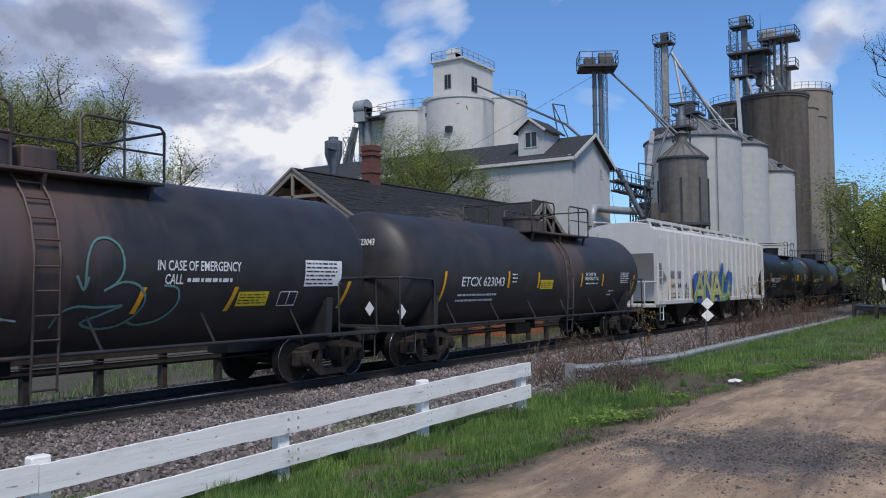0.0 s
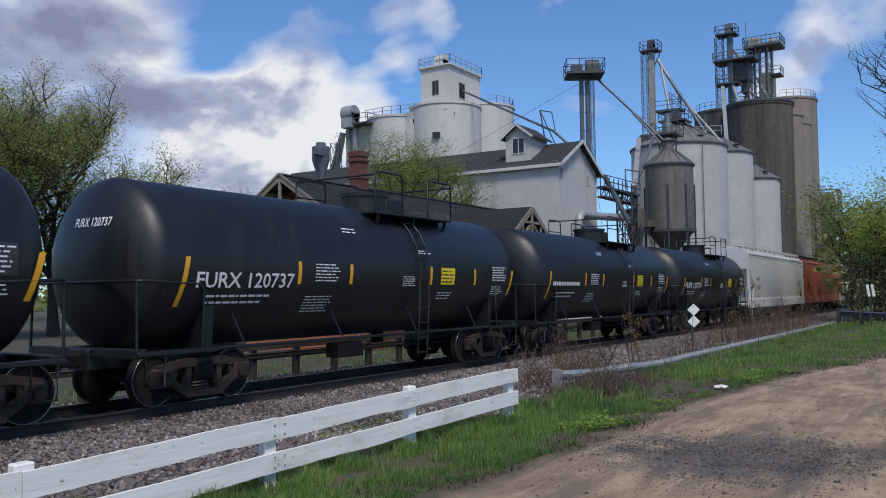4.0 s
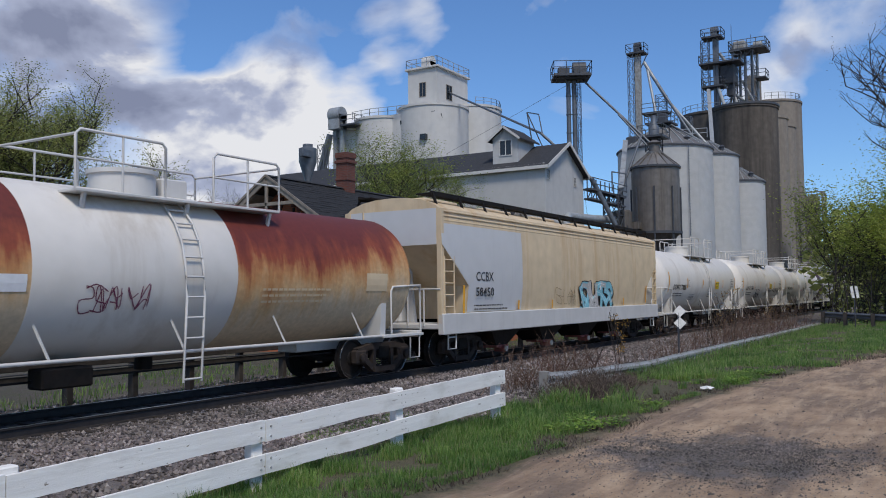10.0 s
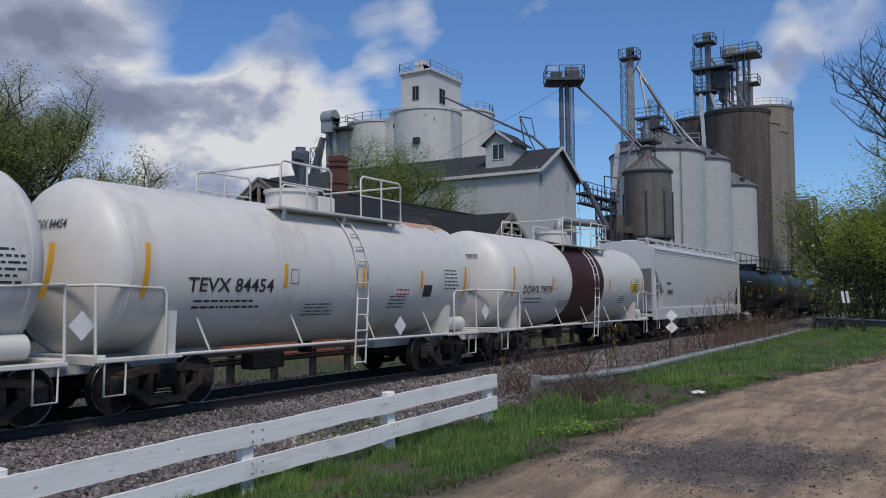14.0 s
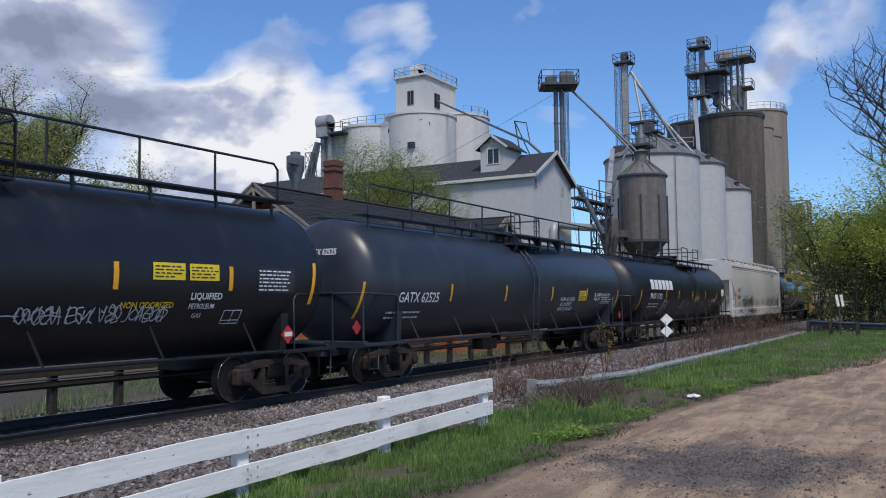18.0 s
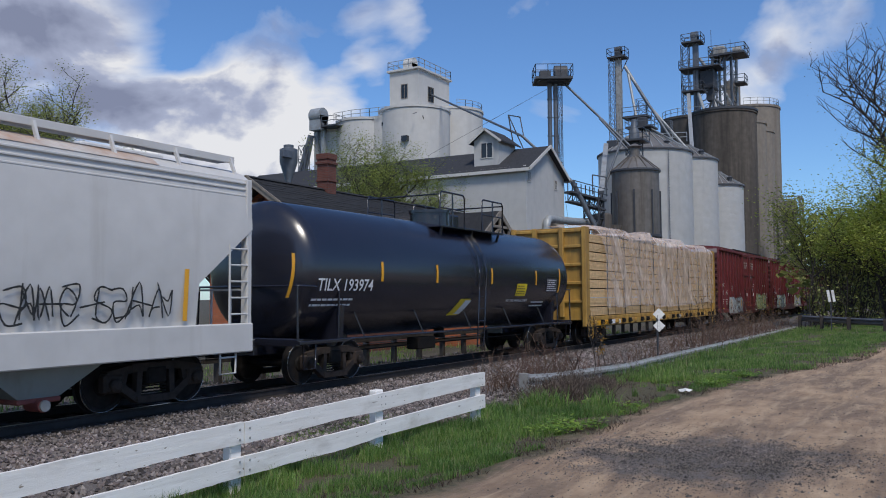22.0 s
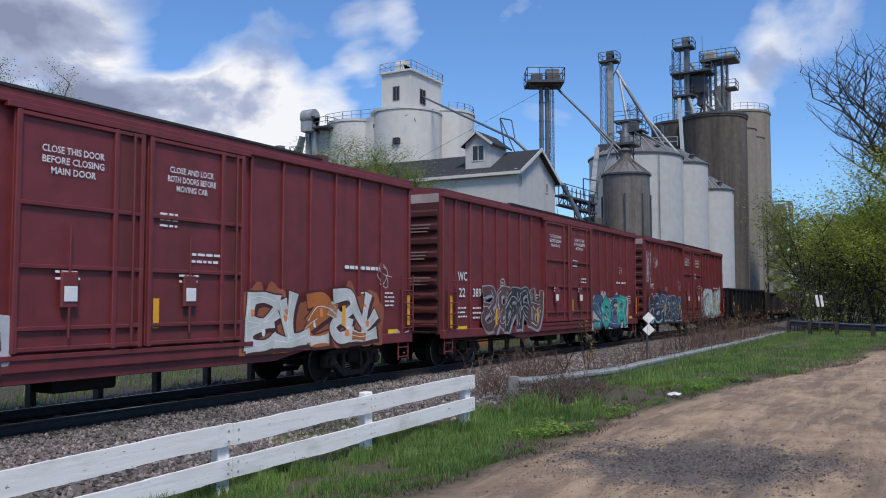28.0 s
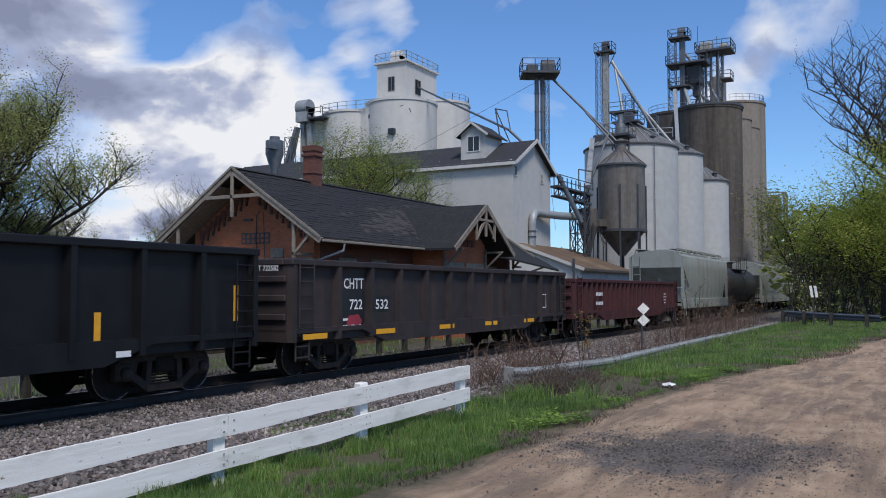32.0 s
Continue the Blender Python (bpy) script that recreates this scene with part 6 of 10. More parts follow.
    part("railing", railing(Shape(), [(x2 - 2.0, y2 - 3.4), (x2 + 2.0, y2 - 3.4), (x2 + 2.0, y2 + 1.9), (x2 - 2.0, y2 + 1.9)], 38.6, 1.25, 0.09), LEG_STEEL, h)
    part("railing", railing(Shape(), [(x2 - 1.2, y2 - 1.6), (x2 - 1.2, y2 - 3.2), (x2 + 1.4, y2 - 3.2)], 34.1, 1.1, 0.08, False), LEG_STEEL, h)
    part("head", Shape().rbox(x2 - 1.2, x2 + 1.0, y2 - 0.4, y2 + 1.5, 38.6, 40.0, 0.2).cyl((x2, y2 - 2.6, 39.2), (x2, y2 - 1.4, 39.2), 0.6, 14), GALV, h)
    part("antenna", Shape().beam((x2 - 1.2, y2 + 1.6, 38.6), (x2 - 1.2, y2 + 1.6, 42.6), 0.06).beam((x2, y2 - 1.0, 38.6), (x2, y2 - 1.0, 41.0), 0.05), GRILLE_DARK, h)
    part("machine_box", Shape().rbox(131.0, 133.6, 27.6, 29.8, 33.4, 36.2, 0.1).rbox(131.6, 133.0, 28.0, 29.0, 31.6, 33.4, 0.1), GRILLE_DARK, h)
    for p, q, r in (((131, 29.8, 38.2), (132.4, 27.6, 34.6), 0.24), ((131, 30.2, 33.4), (127.6, 28.4, 29.0), 0.25), ((131.4, 29.4, 33.4), (134.5, 25.0, 29.0), 0.22), ((132.4, 28.2, 32.0), (130.6, 27.0, 29.1), 0.25), ((133.2, 27.0, 34.0), (132.0, 24.6, 29.1), 0.2), ((132.6, 28.0, 33.2), (134.4, 29.6, 29.2), 0.2)):
        part("spout", Shape().cyl(p, q, r, 8), PALE_STEEL, h)
    # long pale strut down to the big silo
    part("feed_spout", Shape().beam((127.9, 30.8, 32.0), (110.0, 26.2, 20.8), 0.5, 0.35), PALE_STEEL, h)
    # annex beyond, seen through the trees
    a = thing("steel_frame_annex", "grey steel frame annex beside the elevator", "building")
    part("frame", lattice(Shape(), 133, 17.9, -0.7, 16.0, 1.8, 6, 0.2), CONCRETE, a)
    part("core", Shape().box(132.5, 134.8, 16.9, 18.7, -0.7, 15.6), CONCRETE, a)


build_elevator()


# ---- trees and far woods ----
tree("left_maple", "spreading spring tree with sparse pale leaves", (29.8, 45.5, -0.5), 15.6, 0.62, 3, LEAF_OLIVE, 90000, 0.054, 0.32, levels=6, crown_low=0.25, clump=0.3, up=0.5, kids=(6, 5, 4, 4, 3), taper=0.58)
tree("left_maple", "spreading spring tree with sparse pale leaves", (24.6, 43.0, -0.5), 15.0, 0.62, 8, LEAF_OLIVE, 80000, 0.054, 0.30, levels=6, crown_low=0.2, clump=0.3, up=0.5, kids=(6, 5, 4, 4, 3), taper=0.58)
tree("left_maple", "rounded spring tree with sparse pale leaves", (32.0, 45.5, -0.5), 9.2, 0.5, 12, LEAF_OLIVE, 30000, 0.045, 0.20, levels=6, crown_low=0.2, clump=0.28, up=0.5, kids=(5, 5, 4, 4, 2), taper=0.58)
tree("yard_tree", "pale green spring tree beside the mill", (57.5, 37.0, -0.5), 14.4, 0.7, 21, LEAF_SPRING, 46000, 0.064, 0.24, levels=6, crown_low=0.45, clump=0.33, up=0.5, kids=(5, 5, 5, 4, 2), taper=0.55)
tree("yard_tree", "thin spring tree behind the depot", (50.5, 38.0, -0.5), 12.4, 0.6, 22, LEAF_SPRING, 13000, 0.055, 0.18, levels=6, crown_low=0.45, clump=0.4, kids=(5, 5, 4, 4, 2), taper=0.55)
tree("bare_yard_tree", "thin bare tree with a few buds behind the depot", (44.5, 44.0, -0.5), 12.4, 0.6, 27, LEAF_OLIVE, 1500, 0.06, 0.18, levels=6, clump=0.3, kids=(5, 5, 4, 4, 2), taper=0.56)
tree("small_tree", "small budding tree beyond the depot", (30.5, 34.5, -0.5), 6.0, 0.4, 23, LEAF_OLIVE, 1600, 0.06, 0.09, clump=0.3)
tree("roadside_bush_tree", "dense lime-green leafy tree at the road's end", (52.5, 1.4, -0.2), 10.6, 0.6, 31, LEAF_LIME, 60000, 0.06, 0.15, crown_low=0.05, clump=0.5, up=0.3, many=4)
tree("roadside_bush_tree", "dense lime-green leafy tree at the road's end", (49.5, -3.0, -0.2), 11.2, 0.6, 32, LEAF_LIME, 60000, 0.06, 0.15, crown_low=0.05, clump=0.5, up=0.3, many=4)
tree("roadside_bush_tree", "light green leafy sapling beside the track", (57.5, 6.4, -0.2), 9.4, 0.5, 33, LEAF_SPRING, 9000, 0.07, 0.10, crown_low=0.15, clump=0.5, up=0.5)
tree("bare_tree", "tall bare tree with fine dark branches", (60.0, -0.6, -0.2), 22.0, 0.40, 41, LEAF_BUD, 16000, 0.05, 0.40, levels=6, lean=(0.0, 0.03), clump=0.35, up=0.6, kids=(6, 5, 5, 4, 3), taper=0.57)
tree("roadside_bush_tree", "dense olive-green tree closing the road", (66.0, 5.0, -0.2), 9.0, 0.5, 34, LEAF_OLIVE, 14000, 0.12, 0.16, crown_low=0.05, clump=0.6, up=0.25, many=3)


def build_thicket():
    """Brown stems and dim leaves under the trees at the road's end."""
    rnd = random.Random(55)
    s = Shape()
    v, f = [], []
    for i in range(420):
        x = rnd.uniform(49, 68)
        y = rnd.uniform(-14, 6.2)
        b = Vector((x, y, -0.2))
        t = b + Vector((rnd.gauss(0, 0.6), rnd.gauss(0, 0.7), rnd.uniform(1.5, 4.5)))
        m = b.lerp(t, 0.5) + Vector((rnd.gauss(0, 0.12), rnd.gauss(0, 0.12), 0))
        s.pipe([b, m, t], rnd.uniform(0.012, 0.035), 3)
        for _ in range(4):
            p = m.lerp(t, rnd.random())
            s.pipe([p, p + Vector((rnd.gauss(0, 0.6), rnd.gauss(0, 0.6), rnd.uniform(0.1, 0.8)))], 0.009, 3)
        for _ in range(26):
            c = b.lerp(t, rnd.uniform(0.1, 1.0)) + Vector((rnd.gauss(0, 0.45), rnd.gauss(0, 0.45), rnd.gauss(0, 0.3)))
            n = Vector((rnd.gauss(0, 1), rnd.gauss(0, 1), rnd.gauss(0, 1))).normalized().to_track_quat("Z", "Y")
            z = rnd.uniform(0.04, 0.09)
            k = len(v)
            v += [tuple(c + n @ Vector(q)) for q in ((-z, 0, 0), (0, -z * 0.6, 0), (z, 0, 0), (0, z * 0.6, 0))]
            f.append((k, k + 1, k + 2, k + 3))
    tagged(part("thicket_stem", s, BARK), "tangle of brown brush stems under trees", "brush", kind="stuff")
    tagged(new("thicket_leaf", raw_mesh("thicket_leaf", v, f, LEAF_OLIVE)), "dim olive leaves of the roadside thicket", "brush", kind="stuff")


build_thicket()


def build_weeds():
    """Thin saplings and tall stems standing in the dry weeds."""
    for i, (x, y, h, leafy) in enumerate(((20.6, 7.3, 1.6, 1), (19.0, 7.3, 0.9, 0), (29.5, 7.3, 1.9, 0), (32.2, 7.3, 2.3, 1), (34.0, 7.4, 1.8, 0), (37.0, 7.3, 1.6, 0), (40.4, 7.3, 1.9, 1), (45.5, 7.1, 2.0, 1), (49.0, 7.2, 1.8, 0))):
        rnd = random.Random(i)
        o = thing("sapling", "thin bare sapling in dry weeds, few young leaves" if not leafy else "thin sapling with orange young leaves", "plant", at=(x, y, -0.35))
        s, tips = Shape(), []
        for k in range(5):
            b = Vector((rnd.uniform(-0.2, 0.2), rnd.uniform(-0.2, 0.2), 0))
            t = b + Vector((rnd.uniform(-0.45, 0.45), rnd.uniform(-0.45, 0.45), h * rnd.uniform(0.6, 1.0)))
            m = b.lerp(t, 0.5) + Vector((rnd.uniform(-0.08, 0.08), rnd.uniform(-0.08, 0.08), 0))
            s.pipe([b, m, t], 0.009, 4)
            tips += [t, m, b.lerp(t, 0.75)]
            for _ in range(3):
                p = b.lerp(t, rnd.uniform(0.4, 0.95))
                q = p + Vector((rnd.uniform(-0.25, 0.25), rnd.uniform(-0.25, 0.25), rnd.uniform(0.1, 0.35)))
                s.pipe([p, q], 0.005, 3)
                tips.append(q)
        part("stem", s, BARK, o)
        if leafy:
            v, f = [], []
            for _ in range(110 if i else 150):
                c = rnd.choice(tips if i else tips[:3] + tips[6:9]) + Vector((rnd.gauss(0, 0.06), rnd.gauss(0, 0.06), rnd.gauss(0, 0.06)))
                n = Vector((rnd.gauss(0, 1), rnd.gauss(0, 1), rnd.gauss(0, 1))).normalized().to_track_quat("Z", "Y")
                z = rnd.uniform(0.02, 0.035)
                k = len(v)
                v += [tuple(c + n @ Vector(q)) for q in ((-z, 0, 0), (0, -z * 0.6, 0), (z, 0, 0), (0, z * 0.6, 0))]
                f.append((k, k + 1, k + 2, k + 3))
            part("foliage", raw_mesh("leaves", v, f, LEAF_RUST), None, o)


build_weeds()


def build_woods():
    """Far tree line as loose leafy masses round the whole horizon."""
    rnd = random.Random(77)
    v, f = [], []
    clumps = [(rnd.uniform(70, 95), rnd.uniform(-26, 8)) for _ in range(40)] + [(rnd.uniform(75, 330), rnd.uniform(-60, 9)) for _ in range(110)] + [(rnd.uniform(-40, 60), rnd.uniform(75, 140)) for _ in range(60)] + [(rnd.uniform(150, 400), rnd.uniform(35, 120)) for _ in range(50)] + [(rnd.uniform(-60, 20), rnd.uniform(-90, -25)) for _ in range(30)]
    for cx, cy in clumps:
        if 9 < cy < 17:
            continue
        h = rnd.uniform(5, 10)
        for _ in range(190):
            a, u = rnd.uniform(0, 6.283), rnd.random()
            r = rnd.uniform(1.5, 4.0) * math.sin(max(0.15, u) * 2.6)
            c = Vector((cx + math.cos(a) * r, cy + math.sin(a) * r, h * (0.05 + 0.95 * u) + rnd.gauss(0, 0.4)))
            n = Vector((rnd.gauss(0, 1), rnd.gauss(0, 1), rnd.gauss(0, 1))).normalized().to_track_quat("Z", "Y")
            s = rnd.uniform(0.2, 0.5)
            k = len(v)
            v += [tuple(c + n @ Vector(q)) for q in ((-s, 0, 0), (0, -s * 0.7, 0), (s, 0, 0), (0, s * 0.7, 0))]
            f.append((k, k + 1, k + 2, k + 3))
    tagged(new("far_woods", raw_mesh("far_woods", v, f, LEAF_OLIVE)), "distant olive-green spring woods on the horizon", "woods", kind="stuff")


build_woods()


# ---- the train ----
PAINT_BLACK = material("black_car_paint", (0.009, 0.010, 0.0125), 0.42, grain=0.25, scale=2.0, bump=0.03, dirt=(0.03, 0.027, 0.026), dirt_amount=0.25, dirt_scale=0.7, streak=True, spec=0.5)
PAINT_BLACK_WORN = material("worn_black_paint", (0.020, 0.019, 0.021), 0.5, grain=0.3, scale=2.0, bump=0.03, dirt=(0.075, 0.038, 0.028), dirt_amount=0.4, dirt_scale=0.5)


def rusty_tank(name, centre, half):
    """Worn black tank paint with a brown bleached stain round the loading platform, streaked downwards."""
    m = material(name, (0.028, 0.027, 0.029), 0.5, grain=0.3, scale=2.0, bump=0.03, dirt=(0.05, 0.036, 0.031), dirt_amount=0.35, dirt_scale=0.5)
    n, l = m.node_tree.nodes, m.node_tree.links
    bs = n["Principled BSDF"]
    src = bs.inputs["Base Color"].links[0].from_socket
    co = n.new("ShaderNodeTexCoord")
    sep = n.new("ShaderNodeSeparateXYZ")
    l.new(co.outputs["Object"], sep.inputs[0])
    mp = n.new("ShaderNodeMapping")
    mp.inputs["Scale"].default_value = (2.6, 1.0, 0.35)
    l.new(co.outputs["Object"], mp.inputs[0])
    no = n.new("ShaderNodeTexNoise")
    no.inputs["Scale"].default_value, no.inputs["Detail"].default_value, no.inputs["Roughness"].default_value = 1.2, 8.0, 0.65
    l.new(mp.outputs[0], no.inputs["Vector"])

    def calc(op, a, b):
        q = n.new("ShaderNodeMath")
        q.operation = op
        for i, s in enumerate((a, b)):
            if isinstance(s, (int, float)):
                q.inputs[i].default_value = s
            else:
                l.new(s, q.inputs[i])
        return q.outputs[0]
    away = calc("DIVIDE", calc("ABSOLUTE", calc("SUBTRACT", sep.outputs["X"], centre), 0), half)
    low = calc("MULTIPLY", calc("SUBTRACT", 3.0, sep.outputs["Z"]), 0.5)
    amount = calc("SUBTRACT", calc("MULTIPLY", no.outputs["Fac"], 2.6), calc("ADD", away, calc("MAXIMUM", low, 0.0)))
    r = n.new("ShaderNodeMapRange")
    r.inputs["From Min"].default_value, r.inputs["From Max"].default_value = 0.0, 0.9
    r.inputs["To Max"].default_value = 0.85
    l.new(amount, r.inputs["Value"])
    mx = n.new("ShaderNodeMixRGB")
    l.new(r.outputs[0], mx.inputs["Fac"])
    l.new(src, mx.inputs[1])
    mx.inputs[2].default_value = (0.105, 0.068, 0.058, 1)
    l.new(mx.outputs[0], bs.inputs["Base Color"])
    return m


PAINT_BLUEBLACK = material("slate_black_paint", (0.024, 0.029, 0.040), 0.36, grain=0.2, scale=1.5, bump=0.03, dirt=(0.06, 0.06, 0.062), dirt_amount=0.2, dirt_scale=0.5, streak=True)
PAINT_COAL = material("flat_black_car_paint", (0.007, 0.007, 0.0085), 0.5, grain=0.3, scale=2.0, bump=0.06, dirt=(0.022, 0.02, 0.019), dirt_amount=0.35, dirt_scale=0.8, streak=True, spec=0.3)
PAINT_GLOSS = material("glossy_black_paint", (0.015, 0.016, 0.025), 0.24, grain=0.1, scale=1.0, bump=0.01, spec=0.8)
PAINT_WHITE = material("white_car_paint", (0.65, 0.62, 0.57), 0.45, grain=0.05, scale=2.0, bump=0.015, dirt=(0.40, 0.34, 0.27), dirt_amount=0.28, dirt_scale=0.4, streak=True)
PAINT_GREYWHITE = material("dusty_white_paint", (0.55, 0.54, 0.52), 0.5, grain=0.06, scale=2.0, bump=0.02, dirt=(0.40, 0.38, 0.35), dirt_amount=0.22, dirt_scale=0.6, streak=True)
PAINT_CLEAN = material("clean_white_paint", (0.54, 0.54, 0.54), 0.38, grain=0.03, scale=2.0, bump=0.01, dirt=(0.42, 0.42, 0.42), dirt_amount=0.12, dirt_scale=0.6, streak=True)
PAINT_OLIVE = material("weathered_grey_green_paint", (0.25, 0.27, 0.25), 0.55, grain=0.1, scale=2.0, bump=0.03, dirt=(0.16, 0.14, 0.11), dirt_amount=0.4, dirt_scale=0.5, streak=True)
PAINT_ORANGE = material("rusty_orange_paint", (0.27, 0.066, 0.022), 0.6, grain=0.3, scale=3.0, bump=0.05, dirt=(0.10, 0.03, 0.016), dirt_amount=0.55, dirt_scale=0.45, streak=True)
PAINT_CREAM = material("rust_stained_cream_paint", (0.60, 0.475, 0.31), 0.55, grain=0.1, scale=2.0, bump=0.02, dirt=(0.44, 0.26, 0.11), dirt_amount=0.4, dirt_scale=0.45, streak=True)
RUST = material("dark_rust", (0.15, 0.04, 0.02), 0.75, grain=0.35, scale=5.0, bump=0.15, dirt=(0.30, 0.10, 0.03), dirt_amount=0.5, dirt_scale=1.2, streak=True)
PAINT_MAROON = material("maroon_car_paint", (0.150, 0.025, 0.029), 0.5, grain=0.16, scale=3.0, bump=0.04, dirt=(0.095, 0.028, 0.025), dirt_amount=0.45, dirt_scale=0.5, streak=True)
PAINT_DARK_MAROON = material("dark_maroon_paint", (0.065, 0.016, 0.017), 0.6, grain=0.2, scale=3.0, bump=0.04, dirt=(0.028, 0.014, 0.013), dirt_amount=0.5, dirt_scale=0.7, streak=True)
PAINT_BROWNGON = material("faded_brown_paint", (0.026, 0.019, 0.020), 0.65, grain=0.3, scale=3.0, bump=0.08, dirt=(0.055, 0.036, 0.03), dirt_amount=0.4, dirt_scale=0.6, streak=True)
PAINT_YELLOW = material("yellow_car_paint", (0.44, 0.26, 0.055), 0.55, grain=0.15, scale=3.0, bump=0.04, dirt=(0.15, 0.085, 0.04), dirt_amount=0.6, dirt_scale=0.6, streak=True)
BAND_BROWN = material("brown_band_paint", (0.05, 0.012, 0.012), 0.5, grain=0.15, scale=2.0, bump=0.02)
STEEL_DARK = material("greasy_dark_steel", (0.010, 0.009, 0.0085), 0.7, grain=0.35, scale=9.0, bump=0.25, dirt=(0.028, 0.019, 0.014), dirt_amount=0.45, dirt_scale=2.5, spec=0.2)
TRUCK_STEEL = material("dusty_brown_cast_steel", (0.038, 0.030, 0.026), 0.75, grain=0.35, scale=7.0, bump=0.25, dirt=(0.07, 0.05, 0.04), dirt_amount=0.45, dirt_scale=2.0, spec=0.2)
WHEEL_STEEL = material("worn_wheel_steel", (0.022, 0.020, 0.019), 0.65, grain=0.3, scale=8.0, bump=0.15, dirt=(0.035, 0.025, 0.02), dirt_amount=0.5, dirt_scale=3.0, spec=0.12)
TREAD = material("bright_tread_steel", (0.35, 0.34, 0.33), 0.25, metal=1.0, grain=0.1, scale=10.0, bump=0.05)
REFLECT = material("yellow_reflective_tape", (0.75, 0.36, 0.02), 0.4, grain=0.06, scale=8.0, bump=0.0)
SIGN_YELLOW = material("yellow_placard", (0.75, 0.55, 0.02), 0.45, grain=0.04, scale=8.0, bump=0.0)
SIGN_WHITE = material("white_lettering", (0.72, 0.72, 0.72), 0.5, grain=0.06, scale=9.0, bump=0.0)
SIGN_BLACK = material("black_lettering", (0.03, 0.03, 0.035), 0.5, grain=0.1, scale=9.0, bump=0.0)
SIGN_RED = material("red_placard", (0.5, 0.03, 0.03), 0.45, grain=0.05, scale=9.0, bump=0.0)
LUMBER = material("fresh_sawn_lumber", (0.60, 0.41, 0.21), 0.7, grain=0.18, scale=7.0, bump=0.1, dirt=(0.42, 0.25, 0.10), dirt_amount=0.4, dirt_scale=0.9, per_object=0.12)
RED_OXIDE = material("red_oxide_gate", (0.22, 0.06, 0.05), 0.6, grain=0.2, scale=6.0, bump=0.05)
SPRAY = {}


def spray(color):
    if color not in SPRAY:
        SPRAY[color] = material("spray_paint", color, 0.55, grain=0.22, scale=1.6, bump=0.0, dirt=(color[0] * 0.55, color[1] * 0.7, color[2] * 0.6), dirt_amount=0.45, dirt_scale=1.3)
    return SPRAY[color]


def film_sheet():
    """Milky crumpled film, clear where it lies tight on the boards and white along its folds."""
    m = bpy.data.materials.new("milky_wrap")
    m.use_nodes = True
    n, l = m.node_tree.nodes, m.node_tree.links
    bs = n["Principled BSDF"]
    bs.inputs["Base Color"].default_value = (0.82, 0.70, 0.62, 1)
    bs.inputs["Roughness"].default_value = 0.32
    co = n.new("ShaderNodeTexCoord")

    def folds(turn, stretch, scale, p0, p1):
        mp = n.new("ShaderNodeMapping")
        mp.inputs["Rotation"].default_value = (0, radians(turn), 0)
        l.new(co.outputs["Object"], mp.inputs[0])
        st = n.new("ShaderNodeVectorMath")
        st.operation = "MULTIPLY"
        st.inputs[1].default_value = stretch
        l.new(mp.outputs[0], st.inputs[0])
        q = n.new("ShaderNodeTexNoise")
        q.inputs["Scale"].default_value, q.inputs["Detail"].default_value, q.inputs["Roughness"].default_value, q.inputs["Distortion"].default_value = scale, 6.0, 0.55, 1.2
        l.new(st.outputs[0], q.inputs["Vector"])
        r = n.new("ShaderNodeMapRange")
        r.inputs["From Min"].default_value, r.inputs["From Max"].default_value = p0, p1
        l.new(q.outputs["Fac"], r.inputs["Value"])
        return r.outputs[0], q.outputs["Fac"]

    def calc(op, a, c):
        q = n.new("ShaderNodeMath")
        q.operation = op
        for i, v in enumerate((a, c)):
            if isinstance(v, (int, float)):
                q.inputs[i].default_value = v
            else:
                l.new(v, q.inputs[i])
        return q.outputs[0]
    broad, h0 = folds(8, (0.8, 1.0, 0.3), 1.0, 0.45, 0.75)
    slant, h1 = folds(35, (1.8, 1.0, 0.4), 1.1, 0.52, 0.72)
    back, h2 = folds(-48, (1.6, 1.0, 0.5), 1.7, 0.54, 0.75)
    milk = calc("ADD", calc("MULTIPLY", broad, 0.30), calc("ADD", calc("MULTIPLY", slant, 0.40), calc("MULTIPLY", back, 0.25)))
    milk = calc("MINIMUM", calc("ADD", milk, 0.26), 0.92)
    l.new(milk, bs.inputs["Alpha"])
    bp = n.new("ShaderNodeBump")
    bp.inputs["Strength"].default_value, bp.inputs["Distance"].default_value = 0.8, 0.06
    l.new(calc("ADD", h1, h2), bp.inputs["Height"])
    l.new(bp.outputs[0], bs.inputs["Normal"])
    return m


